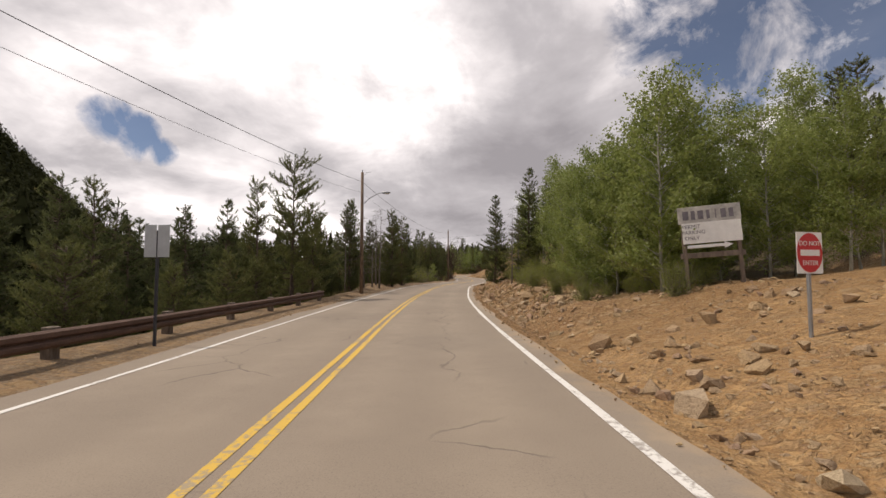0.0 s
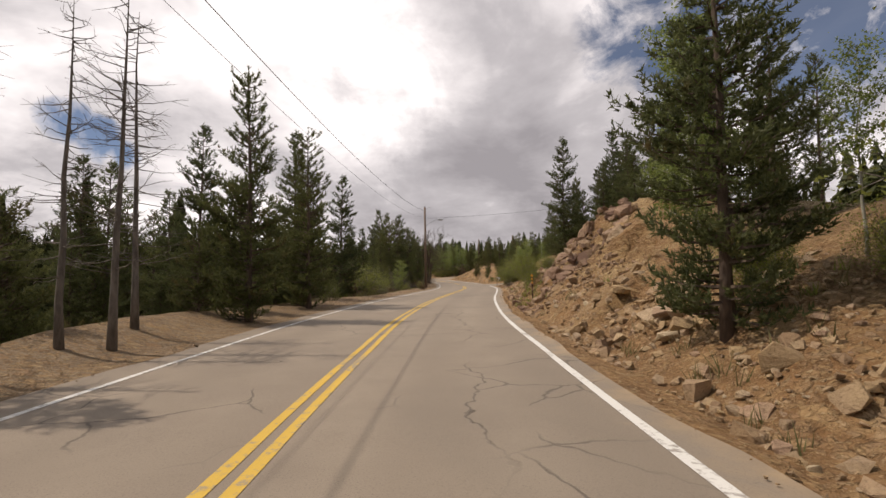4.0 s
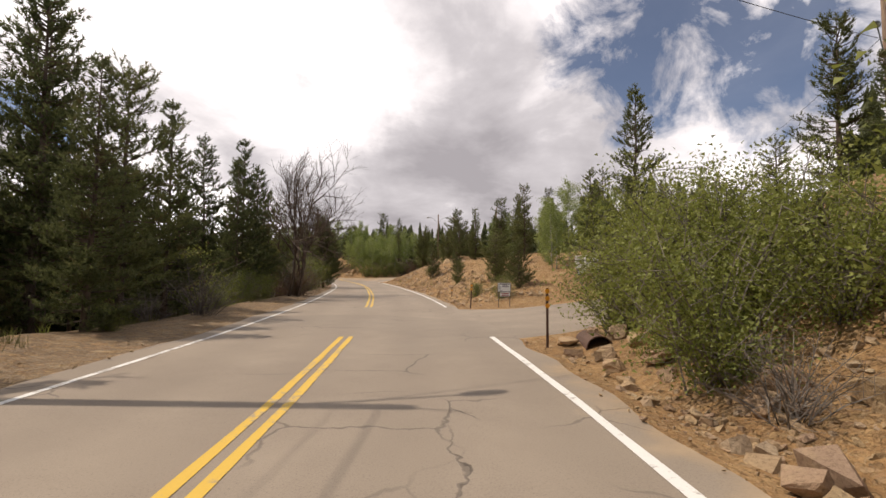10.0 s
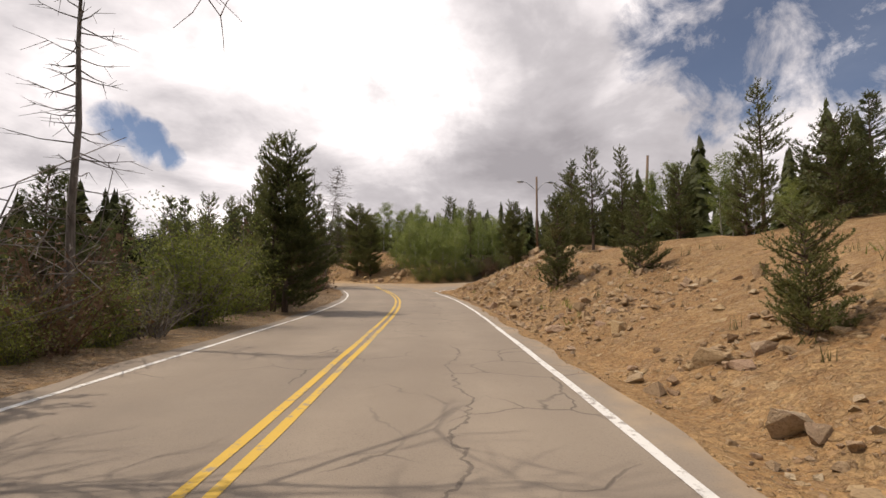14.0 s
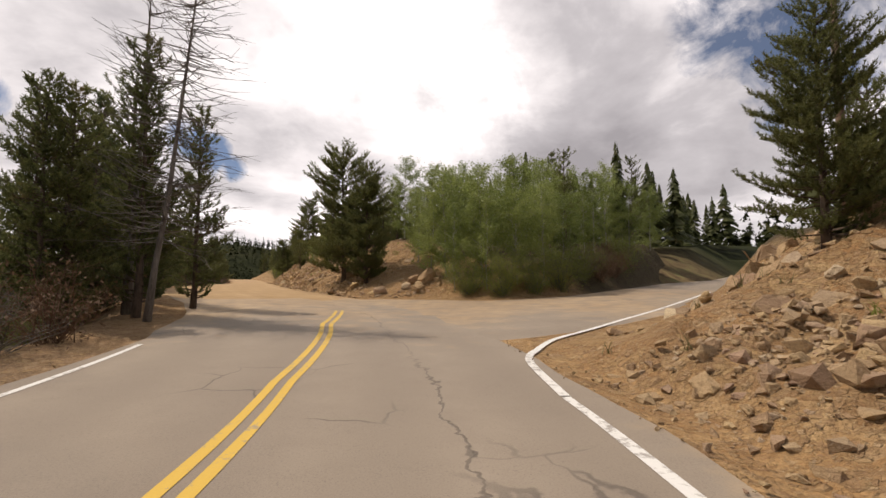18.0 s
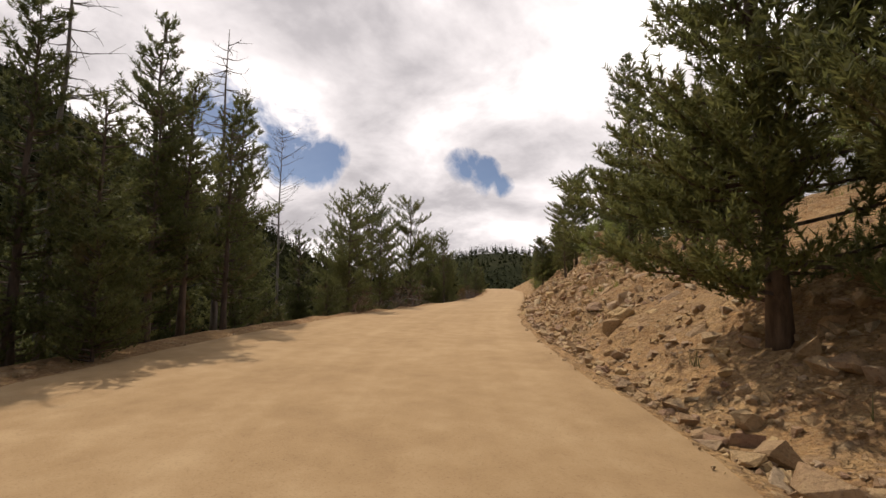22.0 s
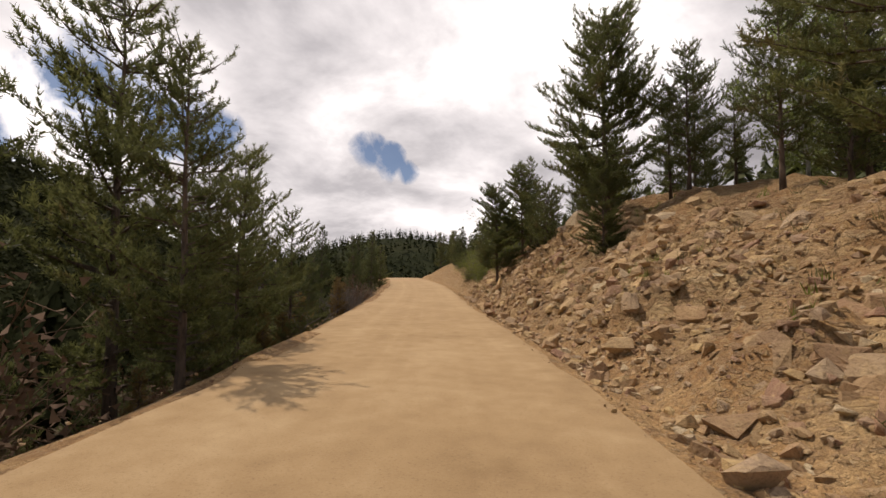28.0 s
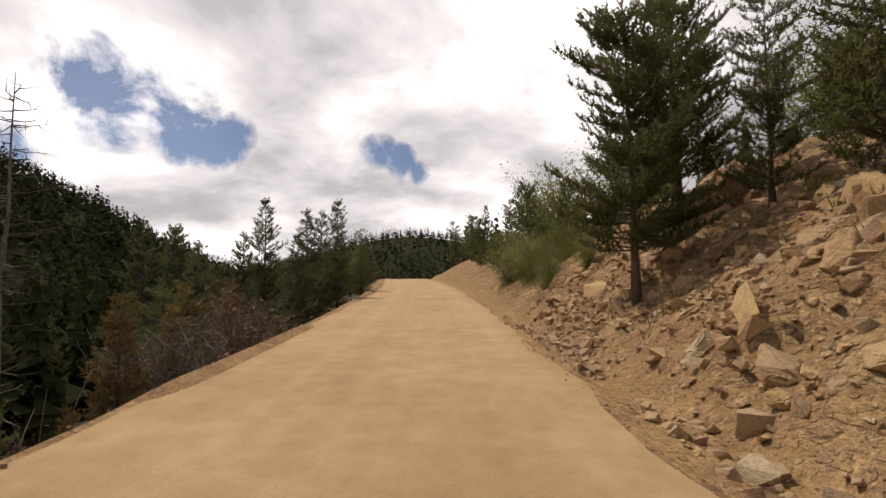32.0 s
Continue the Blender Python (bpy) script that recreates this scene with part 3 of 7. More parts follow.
def bark_paint(dark, light):
    def paint(n, pos):
        tree = n.add("ShaderNodeObjectInfo").outputs["Random"]
        wide = n.add("ShaderNodeMapping")
        n.put(wide.inputs[0], pos)
        wide.inputs["Scale"].default_value = (9, 9, 2.2)
        k = n.noise(wide.outputs[0], 1.0, 5.0, 0.65)
        return n.mix(n.math("MULTIPLY", tree, 0.4), n.ramp(k, (0.35, dark), (0.65, light)), dark), k
    return paint


M_GROUND = material("dirt", dirt_paint, 0.95, 0.11, gloss=0.15)
def canopy_paint(n, pos):
    """Forest seen from far off: dark crowns with lighter tops."""
    crowns = cells(n, pos, 0.22, "F1", (1, 1, 1), .2)
    k = n.math("ADD", n.math("MULTIPLY", n.noise(pos, 0.02, 4.0), 0.5), n.math("MULTIPLY", n.noise(pos, 0.3, 4.0), 0.5))
    c = n.ramp(k, (0.36, (0.018, 0.022, 0.010)), (0.52, (0.027, 0.031, 0.014)), (0.68, (0.042, 0.040, 0.020)))
    close = n.add("ShaderNodeAttribute", attribute_name="close").outputs["Fac"]
    floor = n.ramp(n.noise(pos, 1.2, 6.0, 0.7), (0.35, (0.07, 0.05, 0.03)), (0.5, (0.14, 0.10, 0.055)), (0.66, (0.15, 0.14, 0.06)))
    far = n.math("SUBTRACT", 1.0, close)
    return n.mix(close, c, floor), n.math("MULTIPLY", n.math("MULTIPLY", crowns.outputs["Distance"], -1.0), far)


M_FAR = material("far_forest", canopy_paint, 1.0, 0.3, gloss=0.05)
M_ASPHALT = material("asphalt", asphalt_paint, 0.85, 0.006)
M_GRAVEL = material("gravel", gravel_paint, 0.95, 0.012, gloss=0.2)
M_WHITE_LINE = material("white_line", worn((0.72, 0.71, 0.67), (0.26, 0.23, 0.2)), 0.75)
M_YELLOW_LINE = material("yellow_line", worn((0.62, 0.40, 0.055), (0.26, 0.23, 0.19)), 0.75)
M_CRACK = material("crack", varied((0.055, 0.045, 0.036)), 0.9)
M_ROCK = material("rock", rock_paint, 0.9, 0.06, gloss=0.25)
M_SPRUCE = material("spruce_needles", leafy((0.068, 0.084, 0.033), (0.138, 0.152, 0.058), (0.15, 0.11, 0.05)), 0.6, through=0.55, gloss=0.35)
M_PINE = material("pine_needles", leafy((0.084, 0.096, 0.034), (0.172, 0.180, 0.062), (0.18, 0.13, 0.055)), 0.55, through=0.55, gloss=0.35)
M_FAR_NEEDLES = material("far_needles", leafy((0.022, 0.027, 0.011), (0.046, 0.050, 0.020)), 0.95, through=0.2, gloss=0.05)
M_RUSTY = material("rusty_needles", leafy((0.15, 0.095, 0.035), (0.24, 0.165, 0.055), (0.12, 0.11, 0.04)), 0.65, through=0.4, gloss=0.3)
M_ASPEN = material("aspen_leaves", leafy((0.15, 0.195, 0.050), (0.31, 0.355, 0.110)), 0.5, through=0.52, gloss=0.3)
M_WILLOW = material("willow_leaves", leafy((0.13, 0.158, 0.032), (0.29, 0.31, 0.075)), 0.55, through=0.42, gloss=0.3)
M_DRY = material("dry_twigs", leafy((0.11, 0.062, 0.035), (0.20, 0.125, 0.075)), 0.9, through=0.15)
M_GRASS = material("grass", leafy((0.12, 0.12, 0.04), (0.26, 0.21, 0.10)), 0.85, through=0.3)
M_BARK = material("bark", bark_paint((0.055, 0.038, 0.028), (0.16, 0.115, 0.082)), 0.95, 0.02)
M_PALE_BARK = material("pale_bark", bark_paint((0.20, 0.19, 0.15), (0.46, 0.45, 0.38)), 0.8, 0.006)
M_DEAD = material("dead_wood", bark_paint((0.09, 0.075, 0.062), (0.23, 0.20, 0.17)), 0.95, 0.01)
M_POLE = material("pole_wood", bark_paint((0.11, 0.072, 0.048), (0.24, 0.165, 0.11)), 0.9, 0.008)


# ---- helpers for things ----
def np_mesh(name, verts, faces, mats, face_mats=None, flat=True):
    me = bpy.data.meshes.new(name)
    me.from_pydata(np.asarray(verts, float).tolist(), [], [tuple(int(i) for i in f) for f in faces])
    for m in mats:
        me.materials.append(m)
    if face_mats is not None:
        me.polygons.foreach_set("material_index", np.asarray(face_mats, np.int32))
    if not flat:
        me.polygons.foreach_set("use_smooth", np.ones(len(me.polygons), bool))
    me.update()
    return me


def part(name, bm, mat, parent, label=""):
    """A bmesh (or a ready mesh) as one mesh object under a thing."""
    if isinstance(bm, bmesh.types.BMesh):
        me = bpy.data.meshes.new(name)
        bm.to_mesh(me)
        bm.free()
        me.materials.append(mat)
    else:
        me = bm
    ob = new(name, me)
    ob.parent = parent
    if label:
        ob["label"] = label
    return ob


def thing(name, label, category, group="", kind="", at=None):
    ob = new(name)
    ob.empty_display_size = 0.2
    if at is not None:
        ob.matrix_basis = at
    return tagged(ob, label, category, group, kind)


def box(bm, size, m=None, bevel=0.0):
    r = bmesh.ops.create_cube(bm, size=1.0, matrix=(m or Matrix()) @ Matrix.Diagonal((*size, 1)))
    if bevel:
        es = list({e for v in r["verts"] for e in v.link_edges})
        bmesh.ops.bevel(bm, geom=es, offset=bevel, segments=1, affect="EDGES")
    return bm


def box_at(size, x, y, z, bevel=0.0, rz=0, rx=0, ry=0):
    return box(bmesh.new(), size, pose(x, y, z, rx, ry, rz), bevel)


def tube_data(points, radii, sides=6):
    """A tapered tube along points."""
    pts = [Vector(p) for p in points]
    vs, fs = [], []
    for i, p in enumerate(pts):
        d = (pts[min(i + 1, len(pts) - 1)] - pts[max(i - 1, 0)]).normalized()
        a = d.orthogonal().normalized()
        if abs(d.z) > 0.8:
            a = (Vector((1, 0, 0)) - d * d.x).normalized()
        b = d.cross(a)
        for k in range(sides):
            w = 2 * math.pi * k / sides
            vs.append(p + (a * math.cos(w) + b * math.sin(w)) * radii[i])
    for i in range(len(pts) - 1):
        for k in range(sides):
            k2 = (k + 1) % sides
            fs.append((i * sides + k, i * sides + k2, (i + 1) * sides + k2, (i + 1) * sides + k))
    fs.append(tuple(range(sides))[::-1])
    fs.append(tuple((len(pts) - 1) * sides + k for k in range(sides)))
    return vs, fs


def tube(points, radii, mat, sides=8, name="tube"):
    vs, fs = tube_data(points, radii, sides)
    return np_mesh(name, [tuple(v) for v in vs], fs, [mat], flat=False)


# ---- ground ----
def grid_faces(a, b):
    i = np.arange(a - 1)[:, None] * b + np.arange(b - 1)[None]
    return np.stack([i, i + 1, i + b + 1, i + b], -1).reshape(-1, 4)


def forest_floor(x, y, s, u):
    """Where the ground is forest litter (1) rather than bare dirt (0), and where it is ochre."""
    el, er = np.interp(s, EDGE_L_S, EDGE_L), np.interp(s, EDGE_R_S, EDGE_R)
    w = np.interp(s, DROP[:, 0], DROP[:, 1])
    ragged = vnoise(x, y, 3.1, 11) * 1.2 + vnoise(x, y, 1.0, 12) * .6
    left = smooth(w + .4, w + 2.2, el - u + ragged)
    bare = np.interp(s, [-20, 10, 18, 45, 60, 90, 100, 118, 135, 160, 180, 230, 300], [30, 22, 3.6, 4, 9, 9, 6, 6, 16, 14, 7, 11, 9])
    right = smooth(bare, bare + 3, u - er + ragged * 1.5)
    ochre = np.clip(np.interp(s, [-20, 8, 16, 60, 75, 105, 115, 122, 145, 160, 190, 300], [1, 1, .4, .3, .5, .6, .3, .75, .7, .5, .85, .9]) + vnoise(x, y, 5, 13) * .35, 0, 1) * (u > 0)
    return np.where(u > 0, right, left), ochre


def ground_mesh(name, x, y, z, faces, mat=None):
    me = np_mesh(name, np.stack([x, y, z], 1), faces, [mat or M_GROUND], flat=False)
    s, u = along(x, y)
    f, o = forest_floor(x, y, s, u)
    el, er = np.interp(s, EDGE_L_S, EDGE_L), np.interp(s, EDGE_R_S, EDGE_R)
    r = np.interp(s, ROCKY[:, 0], ROCKY[:, 1]) * smooth(.4, 2, u - er) * (1 - smooth(9, 14, u - er))
    # the soil mask also carries the painted shade, strongest along the aspens
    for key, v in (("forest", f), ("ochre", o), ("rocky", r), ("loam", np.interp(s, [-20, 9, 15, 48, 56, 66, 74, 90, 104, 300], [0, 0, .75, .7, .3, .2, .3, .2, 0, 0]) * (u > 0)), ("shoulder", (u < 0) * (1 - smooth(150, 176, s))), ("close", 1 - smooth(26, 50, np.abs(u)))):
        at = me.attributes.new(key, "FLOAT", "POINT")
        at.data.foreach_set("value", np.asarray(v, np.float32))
    return me


# near the road a fine sheet that follows it; round it a coarse one that runs to the horizon
gs = np.r_[np.arange(-20, 262, 0.24), np.arange(262, 362, 1.0)]
gu = np.r_[np.arange(-30, -12, 1.2), np.arange(-12, -2.6, .5), np.arange(-2.4, 2, 1.1), np.arange(2.0, 4.4, .3), np.arange(4.4, 11, .22), np.arange(11, 31, 1.2)]
GS, GU = (a.ravel() for a in np.meshgrid(gs, gu, indexing="ij"))
px, py, _ = place(GS, GU)
pz = land(px, py)
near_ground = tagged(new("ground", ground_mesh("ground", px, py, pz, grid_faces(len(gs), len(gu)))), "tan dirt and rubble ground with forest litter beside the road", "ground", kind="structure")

k = np.linspace(-1, 1, 190)
fx = np.sign(k) * (np.abs(k) ** 2.2) * 2600 - 5
fy = np.sign(k) * (np.abs(k) ** 2.2) * 2600 + 120
FX, FY = (a.ravel() for a in np.meshgrid(fx, fy, indexing="ij"))
fs, fu = along(FX, FY)
inside = smooth(-29.5, -25, fu) * (1 - smooth(25, 29.5, fu)) * smooth(-20, -15, fs) * (1 - smooth(345, 360, fs))
fz = land(FX, FY, rough=True) - .35 - 1.6 * inside
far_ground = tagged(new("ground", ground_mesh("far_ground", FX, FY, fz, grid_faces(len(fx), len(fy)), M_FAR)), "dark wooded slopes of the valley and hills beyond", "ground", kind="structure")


def strip(name, s0, s1, left, right, mat, lift, step=1.0, cols=2, skew=None, fringe=0.0, feather=False):
    """A band of road between two offsets (numbers or functions of s)."""
    ss = np.linspace(s0, s1, max(2, int((s1 - s0) / step) + 1))
    l = left(ss) if callable(left) else np.full(len(ss), left)
    r = right(ss) if callable(right) else np.full(len(ss), right)
    if fringe:
        l, r = l + vnoise(ss, ss * 0, 1.7, 21) * fringe, r + vnoise(ss, ss * 0, 1.3, 22) * fringe
    f = np.linspace(0, 1, cols)
    U = (l[:, None] * (1 - f) + r[:, None] * f).ravel()
    SS = np.repeat(ss, cols)
    if skew:
        SS = SS + skew(U) * (1 - np.clip((SS - s0) / 15, 0, 1))
    x, y, z = place(SS, U)
    if feather:  # the sheet comes up through the one before it, without a step
        lift = lift - .016 * (1 - smooth(0, 4.5, np.repeat(ss, cols) - s0)) + .006 * vnoise(x, y, .9, 27) * (1 - smooth(3, 7, np.repeat(ss, cols) - s0))
    me = np_mesh(name, np.stack([x, y, z + lift], 1), grid_faces(len(ss), cols)[:, ::-1], [mat], flat=False)
    dust = np.maximum(.62 * smooth(159, 175, SS + vnoise(x, y, 3, 23) * 5), .5 * smooth(1.7, 2.5, U + vnoise(x, y, 2, 24) * .3) * (1 - smooth(99, 102, SS) * (1 - smooth(112, 115, SS))) * (1 - smooth(157, 160, SS)))
    for key, v in (("across", U), ("dust", dust)):
        at = me.attributes.new(key, "FLOAT", "POINT")
        at.data.foreach_set("value", v.astype(np.float32))
    return me


edge_l = lambda s: np.interp(s, EDGE_L_S, EDGE_L)
edge_r = lambda s: np.interp(s, EDGE_R_S, EDGE_R)
road = tagged(new("road", strip("road", -20, 181, edge_l, edge_r, M_ASPHALT, .006, .5, 12, fringe=.12)), "worn pale two-lane asphalt road with fine cracks", "road", kind="structure")
dirt_road = tagged(new("dirt_road", strip("dirt_road", 174.5, 362, edge_l, edge_r, M_GRAVEL, .010, .5, 24, skew=lambda u: -.42 * u + vnoise(u, u * 0, 1.1, 25) * 1.1, fringe=.13, feather=True)), "graded tan dirt road along the slope", "road", kind="structure")


def side_strip(side, lift, step=0.6):
    """A side road as a fan of cross-sections along its line."""
    d = np.r_[0, np.cumsum(np.hypot(np.diff(side[:, 0]), np.diff(side[:, 1])))]
    t = np.arange(0, d[-1], step)
    x, y, z, w = (np.interp(t, d, side[:, i]) for i in range(4))
    for _ in range(12):
        x[1:-1], y[1:-1] = (x[:-2] + 2 * x[1:-1] + x[2:]) / 4, (y[:-2] + 2 * y[1:-1] + y[2:]) / 4
    tx, ty = np.gradient(x), np.gradient(y)
    n = np.hypot(tx, ty)
    nx, ny = ty / n, -tx / n
    f = np.linspace(-1, 1, 25)
    X, Y = x[:, None] + nx[:, None] * w[:, None] * f, y[:, None] + ny[:, None] * w[:, None] * f
    Z = land(X.ravel(), Y.ravel(), rough=False) + .016 + lift
    s, u = along(X.ravel(), Y.ravel())
    Z = np.where(u < edge_r(s) - .25, np.interp(s, CS, CZ) - .016, Z)
    Z = Z - np.where((np.abs(np.tile(f, len(t))) > .99) | (np.repeat(np.arange(len(t)), 25) < 2), .06, 0)  # the edges dip under the dirt
    me = np_mesh("side_road", np.stack([X.ravel(), Y.ravel(), Z], 1), grid_faces(len(t), 25)[:, ::-1], [M_ASPHALT], flat=False)
    dust = .6 * smooth(159, 170, s + vnoise(X.ravel(), Y.ravel(), 3, 26) * 4) * (1 - smooth(14, 26, u))
    for key, v in (("dust", dust), ("across", np.repeat(w, 25) * np.tile(f, len(t)) - 9)):
        at = me.attributes.new(key, "FLOAT", "POINT")
        at.data.foreach_set("value", v.astype(np.float32))
    return me


tagged(new("side_road", side_strip(SIDE_A, .008)), "pale asphalt side road climbing away between trees", "road", kind="structure")
tagged(new("side_road", side_strip(SIDE_B, .009)), "broad pale asphalt side road climbing the hill", "road", kind="structure")

# painted lines
def line(name, s0, s1, u, width, mat, label):
    ob = new(name, strip(name, s0, s1, (lambda s: u(s) - width / 2) if callable(u) else u - width / 2, (lambda s: u(s) + width / 2) if callable(u) else u + width / 2, mat, .012, .5, 2, fringe=.012))
    ob.parent = road
    ob["label"] = label
    return ob


for a, b in ((-20, 103.2), (113.4, 158.7)):
    line("edge_line", a, b, 1.95, .13, M_WHITE_LINE, "worn white edge line")
line("edge_line", -20, 164, -5.15, .11, M_WHITE_LINE, "worn white edge line")
for a, b in ((-20, 103.4), (113.6, 171.0)):
    for du in (-.12, .12):
        line("centre_line", a, b, lambda s, du=du: np.interp(s, [-20, 160, 167, 172, 176], [-1.78, -1.78, -1.25, 0, .9]) + du, .12, M_YELLOW_LINE, "yellow centre line")


# corner_line: the white line that turns from the main road into the broad side road
corner = np.array([(8.34, 158.40), (7.95, 161.0), (8.6, 162.9), (9.9, 164.6), (11.1, 166.4), (12.6, 168.5), (15.0, 172.2), (18.5, 177.8)])
ck = np.linspace(0, len(corner) - 1, 60)
cx_, cy_ = (np.interp(ck, np.arange(len(corner)), corner[:, i]) for i in (0, 1))
for _ in range(8):
    cx_[1:-1], cy_[1:-1] = (cx_[:-2] + 2 * cx_[1:-1] + cx_[2:]) / 4, (cy_[:-2] + 2 * cy_[1:-1] + cy_[2:]) / 4
ctx, cty = np.gradient(cx_), np.gradient(cy_)
cn = np.hypot(ctx, cty)
CX2 = np.stack([cx_ - cty / cn * .07, cx_ + cty / cn * .07], 1).ravel()
CY2 = np.stack([cy_ + ctx / cn * .07, cy_ - ctx / cn * .07], 1).ravel()
corner_z = land(CX2, CY2, rough=False) + .034
ob = new("edge_line", np_mesh("edge_line", np.stack([CX2, CY2, corner_z], 1), grid_faces(60, 2), [M_WHITE_LINE]))
ob.parent = road
ob["label"] = "curved white edge line at the junction"

# ---- trees: a few of each kind are modelled, the rest are copies ----
def rng_dir(rng, lo=-1.0, hi=1.0):
    a, z = rng.uniform(0, 2 * math.pi), rng.uniform(lo, hi)
    r = math.sqrt(max(0, 1 - z * z))
    return np.array((r * math.cos(a), r * math.sin(a), z))


def blades(base, tip, side, width):
    """Slim triangles from base to tip, as wide as width across side: arrays of n x 3."""
    n = len(base)
    v = np.stack([base - side * width[:, None] * .5, base + side * width[:, None] * .5, tip], 1).reshape(-1, 3)
    return v, np.arange(n * 3).reshape(-1, 3)


def unit(v):
    return v / np.maximum(np.linalg.norm(v, axis=-1, keepdims=True), 1e-9)


def bent_trunk(rng, h, r, sides=7, rings=7, lean=0.02, mat=None, top=0.06):
    wob = rng.normal(0, lean * h / 6, (rings, 2)).cumsum(0)
    wob -= wob[0]
    pts = [(wob[i, 0], wob[i, 1], -0.35 + (h + 0.35) * i / (rings - 1)) for i in range(rings)]
    rad = [r * (1.25 if i == 0 else 1) * (1 - (1 - top) * i / (rings - 1)) for i in range(rings)]
    return pts, rad, tube(pts, rad, mat, sides, "trunk")


def trunk_at(pts, z):
    zs = [p[2] for p in pts]
    return np.array((np.interp(z, zs, [p[0] for p in pts]), np.interp(z, zs, [p[1] for p in pts]), z))


def limb_mesh(limbs, mat):
    vs, fs = [], []
    for pts, rad in limbs:
        v, f = tube_data(pts, rad, 3)
        o = len(vs)
        vs += [tuple(p) for p in v]
        fs += [tuple(i + o for i in q) for q in f]
    return np_mesh("limbs", vs, fs, [mat], flat=False)


def crown_mesh(leaf_v, leaf_f, leaf_mat, limbs, limb_mat):
    """Leaves and the limbs that carry them as one crown."""
    vs, fs = [np.asarray(leaf_v)] if len(leaf_v) else [], [tuple(q) for q in leaf_f]
    marks = [0] * len(fs)
    o = len(leaf_v)
    for pts, rad in limbs:
        v, f = tube_data(pts, rad, 3)
        vs.append(np.array([tuple(p) for p in v]))
        fs += [tuple(i + o for i in q) for q in f]
        o += len(v)
    marks += [1] * (len(fs) - len(marks))
    return np_mesh("crown", np.concatenate(vs), fs, [leaf_mat, limb_mat], marks)


def needles(rng, cent, axis, n, length, width, brush, fan=(.45, 1.25)):
    """Brushes of slim needle bunches round short shoots: n blades for each shoot."""
    c, ax = np.repeat(cent, n, 0), np.repeat(unit(axis), n, 0)
    away = unit(np.cross(ax, rng.normal(0, 1, ax.shape)))
    f = rng.uniform(*fan, len(c))[:, None]
    d = unit(ax * np.cos(f) + away * np.sin(f) + (0, 0, .10))
    base = c + ax * rng.uniform(-.6, .4, (len(c), 1)) * brush
    size = length * rng.uniform(.65, 1.15, len(c))
    return blades(base, base + d * size[:, None], unit(np.cross(d, rng.normal(0, 1, d.shape))), width * rng.uniform(.7, 1.3, len(c)))


def make_conifer(seed, h=9.0, spread=1.6, bare=.08, top=.8, rise=(.0, .40), whorl=.29, limbs_each=(5, 9), gaps=.13, shoot=.30, n=18, length=.14, width=.034, brush=.30,
                 name="pine_tree", label="lodgepole pine with dense ragged dark green crown", mat=None, radius=.13, lobes=.28, lean=.02, hang=0.0, skirt=.62):
    """A conifer: whorls of limbs whose ends turn up, side shoots along them, needle brushes on the shoots."""
    rng = np.random.default_rng(seed)
    root = thing(name, label, "tree")
    pts, rad, me = bent_trunk(rng, h, radius, mat=M_BARK, lean=lean, top=.05)
    part("trunk", me, None, root)
    limbs, cent, axis = [], [], []
    phase = rng.uniform(0, 6.283, 4)
    z = bare * h
    while z < h * .975:
        k = (z / h - bare) / (1 - bare)
        reach = spread * (1 - k) ** top * (skirt + (1 - skirt) * min(1, k / .22)) + .10
        for _ in range(int(rng.integers(*limbs_each))):
            if rng.random() < gaps:
                continue
            a = rng.uniform(0, 6.283)
            lobe = 1 + lobes * math.sin(2 * a + phase[0] + 1.1 * z) + lobes * .7 * math.sin(3 * a + phase[1] - 2.3 * z)
            L = max(.12, reach * rng.uniform(.55, 1.08) * lobe)
            o = trunk_at(pts, z + rng.uniform(-.16, .16))
            out = np.array((math.cos(a), math.sin(a), 0))
            up = rng.uniform(*rise) + .40 * k ** 1.5
            mid = o + out * L * .55 + np.array((0, 0, (up - hang) * L * .42))
            end = o + out * L * .97 + np.array((0, 0, (up - hang * .6) * L * .80 + .16 * L))
            if L > .3:
                limbs.append(([o, mid, end], [.034 * (1 - .6 * k) + .006, .020, .006]))
            m = max(1, int(L / shoot))
            for f in np.linspace(.34, 1, m) if m > 1 else (1.0,):
                q = (mid + (end - mid) * (f - .55) / .45) if f > .55 else o + (mid - o) * f / .55
                d = unit(end - mid)
                cent.append(q)
                axis.append(d + (0, 0, .5))
                twig = (.16 + .34 * (1 - f)) * min(1.0, L / .9) + .05
                for sgn in (-1, 1):
                    sw = sgn * rng.uniform(.5, 1.15)
                    t = unit(np.array((math.cos(a + sw), math.sin(a + sw), d[2] + rng.uniform(-.15, .45) - hang)))
                    e = q + t * twig * rng.uniform(.7, 1.3)
                    cent.append(e)
                    axis.append(t + (0, 0, .55))
                    if twig > .3:
                        cent.append(q + t * twig * .5 + rng.normal(0, .04, 3))
                        axis.append(t + (0, 0, .5))
        z += whorl * rng.uniform(.75, 1.25) * h / 9
    tip = trunk_at(pts, h)
    for dz in (.05, .25, .5):
        cent.append(tip - (0, 0, dz))
        axis.append(np.array((rng.normal(0, .3), rng.normal(0, .3), 1.0)))
    v, f = needles(rng, np.array(cent), np.array(axis), n, length, width, brush)
    part("crown", crown_mesh(v, f, mat or M_PINE, limbs, M_BARK), None, root)
    return root


